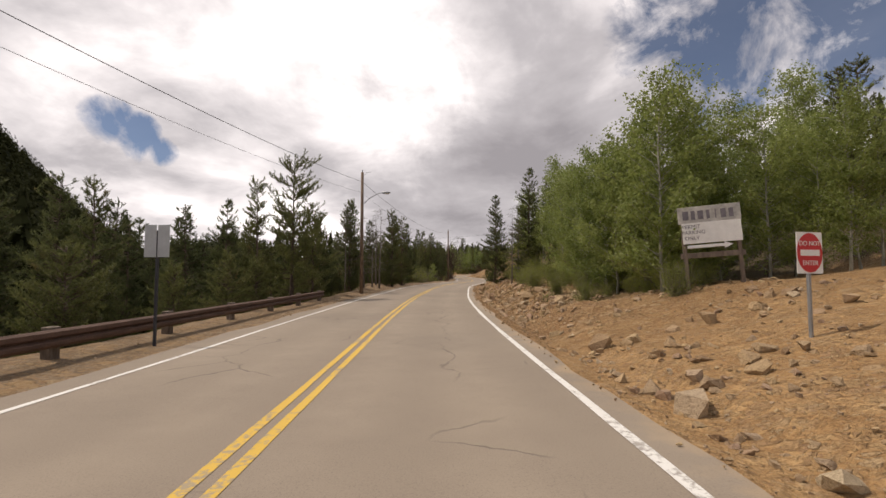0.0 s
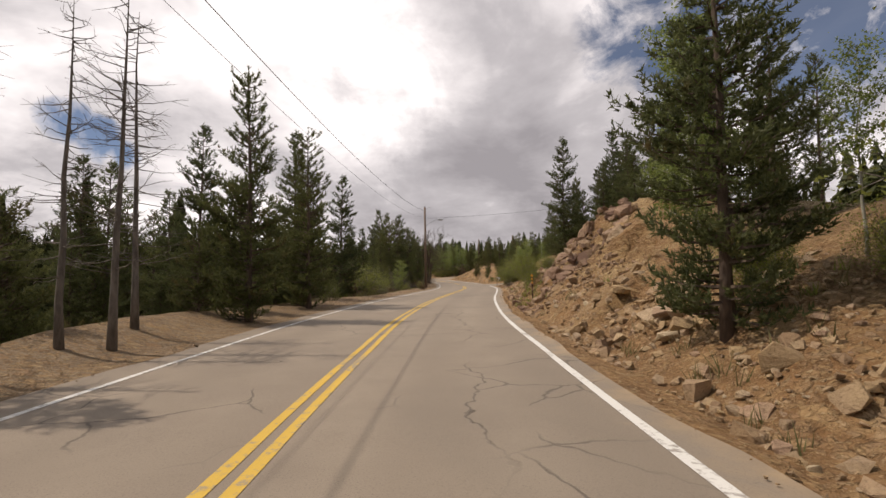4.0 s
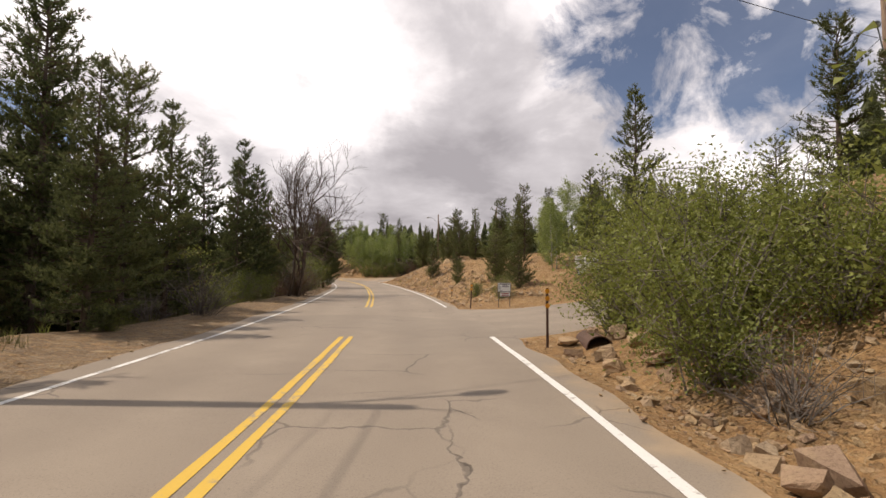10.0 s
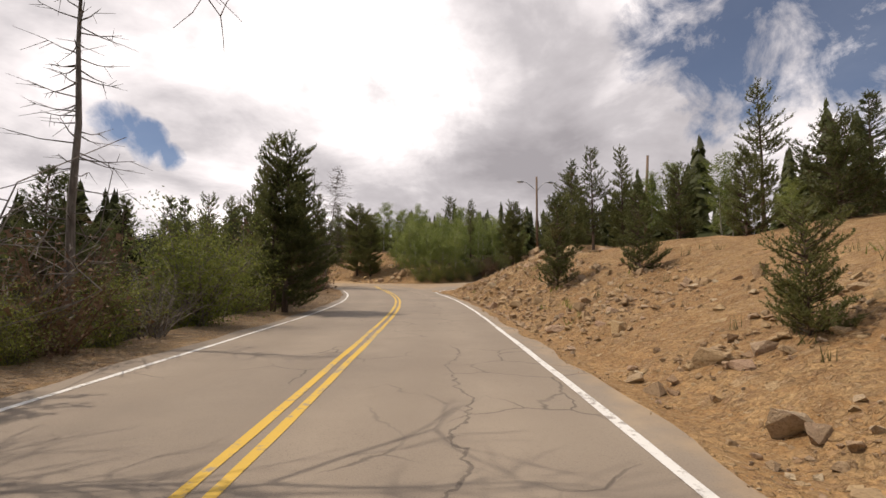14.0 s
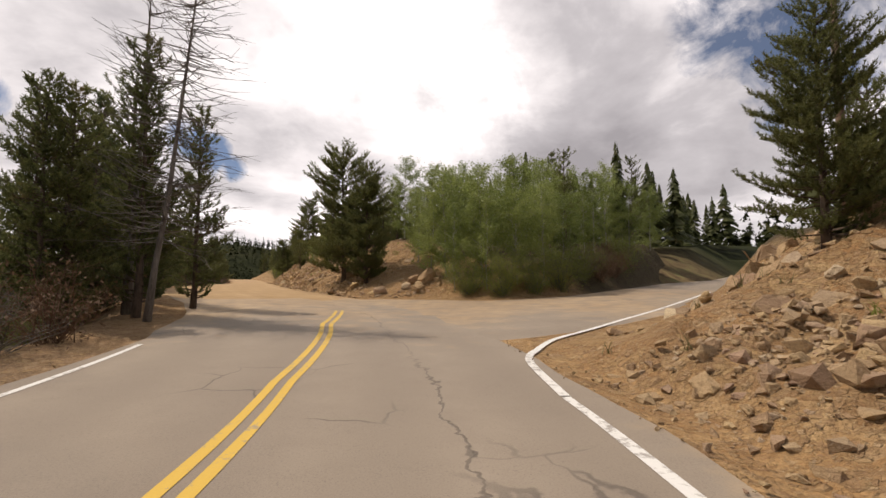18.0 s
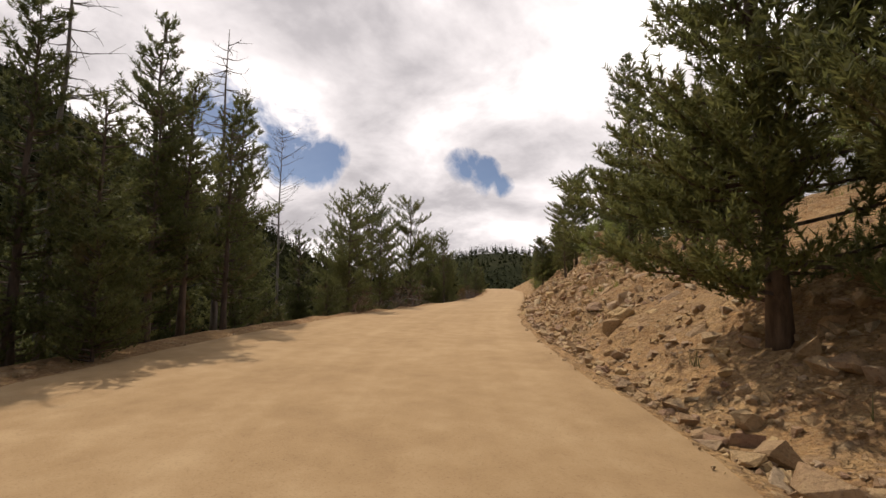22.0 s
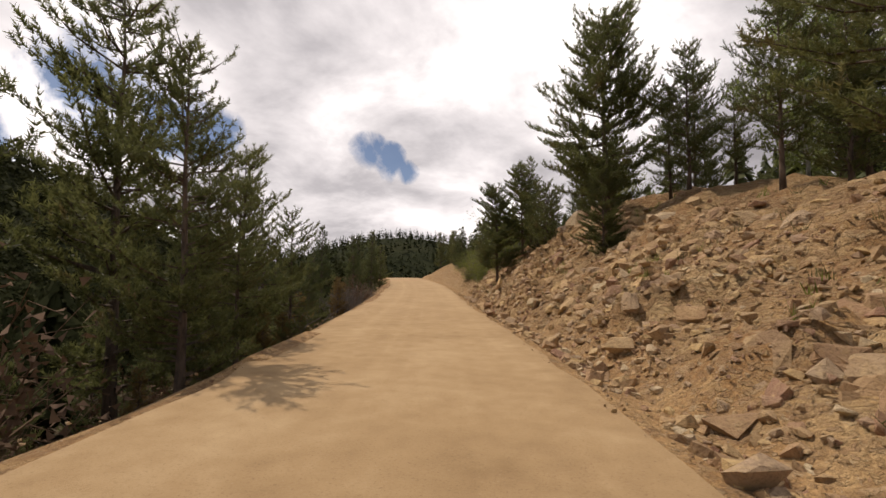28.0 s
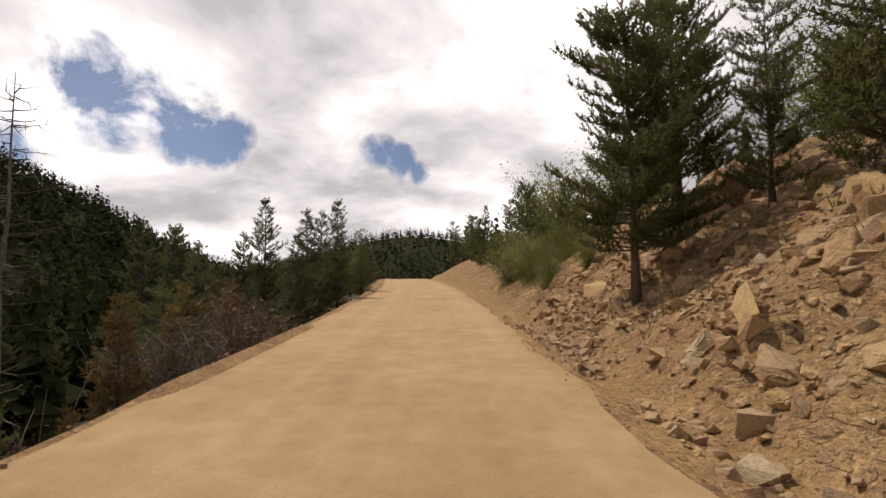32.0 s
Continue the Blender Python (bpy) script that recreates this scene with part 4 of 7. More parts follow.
def make_aspen(seed, h=7.5, spread=1.6, leaves=2900, bare=0.18, stems=1):
    """Aspen: pale slim trunk, upswept twigs and a loose crown of small leaves."""
    rng = np.random.default_rng(seed)
    root = thing("aspen_tree", "young aspen with pale trunk and bright green leaves", "tree")
    limbs, cent = [], []
    for st in range(stems):
        pts, rad, me = bent_trunk(rng, h * rng.uniform(.8, 1), .065, sides=6, lean=.05, mat=M_PALE_BARK, top=.12)
        off = rng.normal(0, .35, 2) * (st > 0)
        if st:
            me.transform(Matrix.Translation((off[0], off[1], 0)))
        part("trunk", me, None, root)
        z = bare * h
        while z < h * .96:
            k = (z / h - bare) / (1 - bare)
            L = spread * (math.sin(math.pi * min(1, .18 + k * .82)) ** .7) * rng.uniform(.5, 1.1) + .15
            a = rng.uniform(0, 6.283)
            o = trunk_at(pts, z) + np.array((off[0], off[1], 0))
            end = o + np.array((math.cos(a) * L, math.sin(a) * L, L * rng.uniform(.35, .95)))
            limbs.append(([o, (o + end) / 2 + np.array((0, 0, .04)), end], [.018, .011, .005]))
            for f in np.linspace(.35, 1.0, max(2, int(L / .22))):
                cent.append(o + (end - o) * f)
            z += rng.uniform(.08, .17) * h / 7.5 * stems ** .5
    cent = np.array(cent)
    c = cent[rng.integers(0, len(cent), leaves)] + rng.normal(0, .17, (leaves, 3)) * (1, 1, .8)
    a = unit(rng.normal(0, 1, (leaves, 3)))
    b = unit(np.cross(a, rng.normal(0, 1, (leaves, 3))))
    size = rng.uniform(.06, .115, leaves)
    v, f = blades(c - a * size[:, None] * .5, c + a * size[:, None] * .6, b, size * .95)
    part("crown", crown_mesh(v, f, M_ASPEN, limbs, M_PALE_BARK), None, root)
    return root


def make_bush(seed, h=2.2, spread=1.5, leaves=11000, mat=None, twigs=None, name="willow_bush", label="leafy green willow bush beside the road", leaf=(.03, .058)):
    rng = np.random.default_rng(seed)
    root = thing(name, label, "bush")
    limbs, cent = [], []
    for _ in range(34):
        a, k = rng.uniform(0, 6.283), rng.random()
        out = (.08 + .92 * k ** .7) * spread
        L = h * (1.08 - .62 * k ** 2) * rng.uniform(.75, 1.08)
        o = np.array((rng.normal(0, .15), rng.normal(0, .15), -.15))
        end = o + np.array((math.cos(a) * out, math.sin(a) * out, L))
        mid = o + (end - o) * .5 + np.array((0, 0, .12 * L))
        limbs.append(([o, mid, end], [.018, .012, .005]))
        for f in np.linspace(.06, 1, 10):
            p = o + (mid - o) * f * 2 if f < .5 else mid + (end - mid) * (f * 2 - 1)
            cent.append(p)
            if f > .15:
                e2 = p + rng.normal(0, .3, 3) * (1, 1, .7) + (0, 0, .12)
                limbs.append(([p, e2], [.006, .003]))
                cent.append(e2)
    if not leaves:
        part("stem", limb_mesh(limbs[:9], twigs or M_DEAD), None, root)
        part("crown", crown_mesh([], [], M_DRY, limbs[9:], twigs or M_DEAD), None, root)
    else:
        cent = np.array(cent)
        c = cent[rng.integers(0, len(cent), leaves)] + rng.normal(0, .15, (leaves, 3)) * (1, 1, .8)
        a = unit(rng.normal(0, 1, (leaves, 3)))
        b = unit(np.cross(a, rng.normal(0, 1, (leaves, 3))))
        size = rng.uniform(*leaf, leaves)
        v, f = blades(c - a * size[:, None] * .5, c + a * size[:, None] * .7, b, size * .8)
        part("stem", limb_mesh(limbs[:9], twigs or M_DEAD), None, root)
        part("crown", crown_mesh(v, f, mat or M_WILLOW, limbs[9:], twigs or M_DEAD), None, root)
    return root


def grow(rng, limbs, o, d, L, r, depth, spread=.55, up=.25):
    """Bare branches that fork."""
    mid = o + d * L * .5 + rng.normal(0, .035 * L, 3)
    end = o + d * L + rng.normal(0, .05 * L, 3)
    limbs.append(([o, mid, end], [r, r * .82, r * .62]))
    if depth == 0:
        return
    for f in (.45, .7, 1.0, 1.0):
        p = o + (mid - o) * f * 2 if f < .5 else mid + (end - mid) * (f * 2 - 1)
        nd = unit(d + rng.normal(0, spread, 3) + np.array((0, 0, up)))
        grow(rng, limbs, p, nd, L * rng.uniform(.55, .8), r * (.5 if f < 1 else .6), depth - 1, spread, up)


def make_bare(seed, h=9.0, depth=4, trunks=2):
    """A leafless spreading tree."""
    rng = np.random.default_rng(seed)
    root = thing("bare_tree", "leafless dead tree with spreading grey branches", "tree")
    for _ in range(trunks):
        limbs = []
        d = unit(np.array((rng.normal(0, .16), rng.normal(0, .16), 1.0)))
        grow(rng, limbs, np.array((rng.normal(0, .25), rng.normal(0, .25), -.3)), d, h * .34, .11, depth, .52, .22)
        part("trunk", limb_mesh(limbs[:1], M_BARK), None, root)
        part("crown", crown_mesh([], [], M_BARK, limbs[1:], M_BARK), None, root)
    return root


def make_snag(seed, h=9.0, reach=1.1, mat=None, lean=.02, name="dead_tree", label="dead leafless conifer with thin bare limbs", n=70, rise=(-.25, .35)):
    rng = np.random.default_rng(seed)
    root = thing(name, label, "tree")
    pts, rad, me = bent_trunk(rng, h, .10, sides=6, lean=lean, mat=mat or M_DEAD)
    part("trunk", me, None, root)
    limbs = []
    for _ in range(n):
        k = rng.uniform(.2, .98)
        a, L = rng.uniform(0, 6.283), reach * (1 - k) ** .5 * rng.uniform(.4, 1.2) + .12
        o = trunk_at(pts, k * h)
        e = o + np.array((math.cos(a) * L, math.sin(a) * L, L * rng.uniform(*rise)))
        mid = (o + e) / 2 + np.array((0, 0, -.05 * L))
        limbs.append(([o, mid, e], [.018, .012, .004]))
        for _ in range(3):
            q = mid + (e - mid) * rng.uniform(0, 1)
            limbs.append(([q, q + (e - o) * .3 + rng.normal(0, .12, 3)], [.007, .003]))
    part("crown", crown_mesh([], [], M_DEAD, limbs, mat or M_DEAD), None, root)
    return root


SPRUCE = dict(h=10.0, name="spruce_tree", label="dark green spruce standing in rough ground", mat=M_SPRUCE, whorl=.24, rise=(-.10, .22), hang=.06, gaps=.10, length=.15, width=.046, n=11, lobes=.24, brush=.28, shoot=.30)
OPEN = dict(label="ponderosa pine with open tufted dark green crown", rise=(-.05, .42), whorl=.42, limbs_each=(5, 8), gaps=.10, shoot=.32, length=.13, width=.027, n=30, lobes=.32, brush=.36)
FULL = dict(label="full ponderosa pine with dense tufted needles", rise=(-.12, .34), whorl=.32, limbs_each=(6, 9), gaps=.07, shoot=.27, length=.13, width=.030, n=30, lobes=.26, radius=.15, skirt=.75, brush=.34)
YOUNG = dict(h=4.0, label="young bushy green pine with needles down to the ground", whorl=.52, rise=(.1, .6), limbs_each=(6, 9), gaps=.06, shoot=.24, n=13, length=.13, width=.032, brush=.24, radius=.05, skirt=.85)
PROTO = {
    "spruce": [make_conifer(11, spread=1.75, bare=.04, top=.80, **SPRUCE), make_conifer(12, spread=1.5, bare=.06, top=.72, **SPRUCE), make_conifer(13, spread=2.0, bare=.03, top=.85, **SPRUCE), make_conifer(14, spread=1.6, bare=.08, top=.68, **SPRUCE)],
    "pine": [make_conifer(21, spread=2.0, bare=.14, top=.42, **OPEN), make_conifer(22, spread=2.2, bare=.10, top=.40, **OPEN), make_conifer(23, spread=1.8, bare=.22, top=.36, **OPEN), make_conifer(24, spread=2.3, bare=.08, top=.48, **OPEN)],
    "lodge": [make_conifer(25, spread=1.25, bare=.06, top=.62), make_conifer(26, spread=1.1, bare=.16, top=.55, gaps=.2), make_conifer(27, spread=1.45, bare=.03, top=.72), make_conifer(37, spread=1.2, bare=.22, top=.5, gaps=.24, lobes=.36)],
    "aspen": [make_aspen(31, bare=.06, leaves=8500), make_aspen(32, spread=1.9, leaves=9500, bare=.05), make_aspen(33, spread=1.3, bare=.12, leaves=6500), make_aspen(34, stems=2, leaves=9500, bare=.05)],
    "thin": [make_aspen(35, spread=1.1, bare=.42, leaves=2600), make_aspen(36, spread=.9, bare=.48, leaves=2000)],
    "bush": [make_bush(41), make_bush(42, spread=1.8), make_bush(43, h=1.9, spread=1.3, leaves=7000)],
    "dry": [make_bush(44, h=1.5, leaves=0, name="bare_bush", label="leafless grey twiggy bush"), make_bush(45, h=1.8, leaves=700, mat=M_DRY, twigs=M_DRY, name="dead_bush", label="dead reddish-brown bush beside the road", leaf=(.05, .1))],
    "great": [make_conifer(28, spread=2.9, bare=.04, top=.46, **FULL), make_conifer(29, spread=2.4, bare=.06, top=.50, **FULL), make_conifer(30, spread=2.6, bare=.08, top=.44, **FULL)],
    "clear": [make_conifer(74, spread=2.9, bare=.15, top=.38, **FULL), make_conifer(75, spread=2.5, bare=.19, top=.42, **FULL)],
    "young": [make_conifer(71, spread=1.25, bare=.02, top=.62, **YOUNG), make_conifer(72, spread=1.05, bare=.03, top=.7, **YOUNG), make_conifer(73, spread=1.4, bare=.02, top=.5, **YOUNG)],
    "rusty": [make_conifer(38, h=6.0, spread=1.5, bare=.05, top=.6, mat=M_RUSTY, label="young pine with rusty yellow-brown needles", n=12), make_conifer(39, h=6.0, spread=1.2, bare=.08, top=.7, mat=M_RUSTY, label="young pine with rusty yellow-brown needles", n=12)],
    "dead": [make_bush(46, h=2.2, spread=1.6, leaves=1900, mat=M_DRY, twigs=M_DRY, name="dead_bush", label="large dead reddish-brown bush below dark trees", leaf=(.05, .11))],
    "grand": [make_snag(64, h=11.5, reach=2.3, n=330, label="tall dead conifer with long bare drooping limbs leaning over the road")],
    "bare": [make_bare(51, depth=5), make_bare(52, trunks=1, depth=5)],
    "snag": [make_snag(61), make_snag(62, reach=1.5), make_snag(63, reach=.8, lean=.05)],
    "upswept": [make_snag(65, h=12.0, reach=2.4, n=80, rise=(.25, .75), label="tall dead grey conifer with long upswept bare limbs")],
}
for k, (label, h) in {"lodge": ("slim lodgepole pine in dense roadside stand", 9.0), "thin": ("slim aspen with long bare pale trunk", 7.5)}.items():
    for ob in PROTO[k]:
        ob["label"] = label
HEIGHT = {"spruce": 10.0, "pine": 9.0, "lodge": 9.0, "aspen": 7.5, "thin": 7.5, "bush": 2.2, "dry": 1.6, "dead": 2.2, "great": 9.0, "clear": 9.0, "young": 4.0, "rusty": 6.0, "upswept": 12.0, "grand": 11.5, "bare": 9.0, "snag": 9.0}
GROUP = {"spruce": "spruces along the road", "pine": "pines along the road", "lodge": "lodgepole pines along the road", "aspen": "aspens along the road", "thin": "slim aspens on the bank", "bush": "bushes along the road", "dry": "dead bushes along the road", "dead": "dead bushes along the road", "great": "pines along the road", "clear": "pines along the road", "young": "young pines along the road", "rusty": "rusty young pines below the road", "upswept": "dead trees along the road", "grand": "dead trees along the road", "bare": "bare trees along the road", "snag": "dead trees along the road"}
planted = []
pick = random.Random(7)
used = set()


def plant(kind, x, y, h, lean=0.0, toward=0.0, wide=1.0):
    """Stand a tree of a kind and height on the ground."""
    if kind == "lodge" and h < 5.3:
        kind = "young"
    protos = PROTO[kind]
    ob = protos[pick.randrange(len(protos))]
    k = h / HEIGHT[kind]
    z = ground_at(x, y)
    m = Matrix.Translation((x, y, z - .05)) @ pose(0, 0, 0, 0, 0, toward) @ pose(0, 0, 0, lean) @ pose(0, 0, 0, 0, 0, pick.uniform(0, 360))
    if kind in ("lodge", "spruce"):  # young trees are broader for their height
        wide *= min(1.7 if kind == "lodge" else 1.3, max(1.0, 7.5 / h))
    kw = k * wide
    m = m @ Matrix.Diagonal((kw, kw, k, 1))
    if ob.name not in used:
        used.add(ob.name)
        ob.matrix_basis = m
        planted.append((x, y))
        return tagged(ob, group=GROUP[kind])
    planted.append((x, y))
    new_ob = copy_thing(ob, Matrix())
    new_ob.matrix_basis = m
    return tagged(new_ob, group=GROUP[kind])


# ---- planting: kind, x, y, height ----
STAND_A = [
    ("aspen", 11.3, 12.7, 5.3),
    ("aspen", 12.2, 12.7, 4.5),
    ("aspen", 11.3, 13.7, 4.9),
    ("aspen", 10.4, 14.6, 5.8),
    ("aspen", 7.2, 15.0, 7.4),
    ("aspen", 12.0, 15.6, 5.4),
    ("aspen", 8.5, 15.6, 5.7),
    ("aspen", 10.1, 16.7, 5.1),
    ("aspen", 8.2, 16.8, 7.3),
    ("aspen", 7.9, 17.7, 7.5),
    ("aspen", 12.3, 18.6, 5.1),
    ("aspen", 8.3, 19.2, 4.3),
    ("aspen", 7.4, 19.5, 6.3),
    ("aspen", 8.4, 20.1, 5.8),
    ("aspen", 7.3, 20.4, 6.7),
    ("aspen", 7.6, 21.2, 5.3),
    ("aspen", 7.1, 22.1, 6.6),
    ("aspen", 7.4, 24.7, 6.6),
    ("pine", -10.0, 30.3, 10.4),
    ("aspen", 9.1, 30.1, 5.9),
    ("aspen", 9.1, 32.0, 7.0),
    ("pine", -9.6, 33.8, 7.6),
    ("aspen", 8.9, 34.0, 8.0),
    ("bush", 7.1, 35.6, 1.6),
    ("thin", 7.9, 36.0, 5.1),
    ("snag", 5.6, 37.0, 6.5),
    ("thin", 8.3, 37.2, 4.3),
    ("snag", -8.2, 38.7, 7.8),
    ("spruce", 7.2, 38.5, 9.3),
    ("thin", 9.9, 38.4, 3.9),
]
STAND_B = [
    ("snag", 6.4, 38.8, 6.7),
    ("spruce", -8.1, 39.6, 7.8),
    ("spruce", -11.9, 40.5, 7.0),
    ("thin", 7.7, 39.6, 4.4),
    ("bush", 7.4, 39.7, 3.3),
    ("lodge", 10.5, 40.0, 7.2),
    ("aspen", 11.9, 40.0, 6.3),
    ("spruce", 9.8, 41.8, 7.6),
    ("lodge", -8.7, 42.9, 8.8),
    ("aspen", 10.6, 41.9, 9.6),
    ("thin", 7.7, 42.3, 4.0),
    ("snag", -7.5, 43.9, 7.0),
    ("spruce", 5.0, 43.6, 8.7),
    ("aspen", 13.0, 43.7, 7.3),
    ("thin", 8.0, 44.1, 4.0),
    ("spruce", -12.6, 45.5, 8.7),
    ("snag", -7.0, 45.9, 7.2),
    ("snag", -6.4, 46.5, 8.2),
    ("snag", -7.0, 48.3, 8.1),
    ("lodge", 10.2, 48.8, 6.2),
    ("lodge", -5.8, 52.7, 9.0),
    ("aspen", 10.4, 52.7, 8.4),
    ("lodge", -5.2, 59.0, 8.9),
    ("spruce", -6.4, 61.2, 9.3),
    ("bush", 6.3, 61.2, 0.9),
    ("bush", 7.3, 61.3, 0.9),
    ("bush", 6.6, 62.8, 1.0),
    ("pine", -7.3, 66.4, 8.4),
    ("spruce", 15.0, 66.7, 5.6),
    ("spruce", -5.8, 71.7, 9.8),
]
STAND_C = [
    ("spruce", -9.6, 75.7, 9.6),
    ("spruce", 16.7, 71.4, 7.5),
    ("spruce", -15.0, 78.7, 8.3),
    ("spruce", 18.3, 74.3, 9.5),
    ("dry", 12.1, 77.0, 1.2),
    ("spruce", 13.6, 77.7, 11.6),
    ("spruce", 18.6, 77.1, 8.5),
    ("spruce", -15.3, 84.6, 11.8),
    ("spruce", 17.8, 78.5, 8.2),
    ("spruce", 20.1, 79.2, 7.5),
    ("spruce", 18.2, 80.9, 8.6),
    ("spruce", 20.1, 81.4, 12.3),
    ("dry", 13.0, 82.7, 0.9),
    ("spruce", 17.7, 83.9, 7.3),
    ("spruce", 25.1, 83.7, 14.9),
    ("spruce", 17.9, 85.8, 8.2),
    ("aspen", -2.0, 89.6, 3.7),
    ("dry", 0.7, 90.1, 0.9),
    ("bush", 15.0, 89.3, 2.4),
    ("dry", 14.3, 90.0, 0.8),
    ("bush", 13.1, 90.9, 2.5),
    ("spruce", 18.0, 90.7, 6.2),
    ("bush", 0.4, 93.1, 0.9),
    ("bush", 14.4, 92.7, 1.8),
    ("dry", 0.1, 94.4, 0.8),
    ("bush", 13.5, 93.4, 3.3),
    ("bush", 14.3, 93.6, 1.9),
    ("thin", 20.8, 93.3, 3.2),
    ("bush", 14.0, 94.6, 2.3),
    ("thin", 21.7, 95.2, 4.9),
]
STAND_D = [
    ("bush", 13.9, 96.2, 2.0),
    ("thin", 21.0, 95.7, 4.2),
    ("bush", 14.4, 97.5, 2.1),
    ("bush", 13.9, 98.2, 2.9),
    ("aspen", 22.9, 98.4, 4.9),
    ("lodge", 21.1, 99.5, 5.3),
    ("bush", 14.3, 100.0, 2.6),
    ("spruce", 22.4, 100.4, 4.6),
    ("lodge", 20.1, 101.6, 6.3),
    ("lodge", -5.5, 103.5, 9.2),
    ("spruce", 0.1, 103.8, 7.3),
    ("spruce", 23.6, 102.8, 6.8),
    ("lodge", -6.5, 105.0, 10.6),
    ("spruce", -2.6, 106.0, 11.7),
    ("spruce", -10.4, 106.4, 8.6),
    ("spruce", -5.5, 106.8, 13.1),
    ("spruce", -8.4, 107.2, 10.7),
    ("pine", -1.4, 108.3, 9.7),
    ("dry", 1.3, 108.4, 1.9),
    ("lodge", -4.5, 109.5, 12.6),
    ("spruce", -14.7, 109.9, 10.3),
    ("spruce", 25.8, 109.4, 6.2),
    ("bush", 14.0, 113.9, 1.3),
    ("lodge", 15.3, 115.2, 2.6),
    ("bush", 13.3, 117.0, 0.9),
    ("spruce", -0.2, 117.5, 8.2),
    ("lodge", 15.8, 117.8, 2.0),
    ("aspen", 18.6, 118.0, 4.1),
    ("spruce", -3.6, 118.7, 8.4),
    ("spruce", -2.6, 119.4, 10.7),
]
STAND_E = [
    ("spruce", -0.5, 119.5, 10.1),
    ("young", 15.2, 119.9, 3.2),
    ("spruce", 25.0, 119.6, 11.9),
    ("aspen", 19.0, 120.0, 4.6),
    ("spruce", 22.2, 120.3, 6.2),
    ("spruce", -6.9, 120.7, 9.5),
    ("aspen", 20.7, 120.8, 5.6),
    ("bare", 2.1, 122.6, 10.4),
    ("spruce", -0.5, 123.2, 9.4),
    ("aspen", 19.9, 123.4, 4.2),
    ("dry", 2.2, 123.4, 1.8),
    ("aspen", 24.1, 123.6, 4.3),
    ("lodge", 16.5, 123.9, 2.4),
    ("bare", 2.1, 124.8, 11.2),
    ("lodge", -0.0, 124.6, 7.7),
    ("dry", 1.9, 124.9, 1.9),
    ("lodge", 17.1, 125.2, 5.7),
    ("lodge", 20.1, 128.5, 6.7),
    ("lodge", -0.1, 127.9, 7.5),
    ("lodge", 14.3, 128.6, 2.0),
    ("bush", 1.4, 129.8, 1.3),
    ("dry", 1.4, 130.6, 1.9),
    ("bush", 1.5, 131.9, 1.6),
    ("snag", 0.4, 132.1, 11.3),
    ("spruce", -1.0, 132.9, 5.1),
    ("dry", 1.6, 133.4, 1.7),
    ("spruce", -1.5, 134.4, 5.2),
    ("bush", 1.2, 136.1, 3.3),
    ("spruce", 22.8, 138.0, 3.8),
]
STAND_F = [
    ("aspen", 21.6, 138.5, 2.0),
    ("lodge", 16.0, 138.5, 3.1),
    ("lodge", 21.6, 141.1, 3.6),
    ("lodge", 1.5, 141.6, 7.8),
    ("lodge", 14.0, 142.6, 4.1),
    ("spruce", -6.4, 143.3, 7.0),
    ("lodge", -0.5, 145.3, 7.6),
    ("great", 1.9, 141.9, 7.8),
    ("lodge", 24.7, 152.7, 5.0),
    ("lodge", 18.9, 152.8, 7.6),
    ("lodge", 21.6, 154.7, 7.6),
    ("lodge", 17.9, 157.0, 5.0),
    ("pine", 19.1, 159.3, 6.6),
    ("spruce", -11.1, 154.6, 9.5),
    ("lodge", 21.2, 165.1, 3.4),
    ("lodge", 23.0, 166.1, 4.0),
    ("great", 15.0, 163.7, 6.1),
    ("dry", -1.6, 159.4, 1.3),
    ("dry", -1.6, 160.7, 1.4),
    ("lodge", 20.6, 169.8, 5.1),
    ("lodge", 23.6, 171.0, 7.1),
    ("lodge", -4.1, 163.4, 7.0),
    ("lodge", -3.3, 164.9, 8.8),
    ("snag", -4.1, 165.5, 11.7),
    ("lodge", -6.0, 165.0, 7.5),
    ("spruce", -7.4, 167.6, 7.6),
    ("aspen", 10.4, 182.5, 3.5),
    ("aspen", 13.7, 186.8, 4.3),
    ("aspen", 16.1, 189.0, 5.3),
    ("spruce", -7.3, 169.6, 6.6),
]
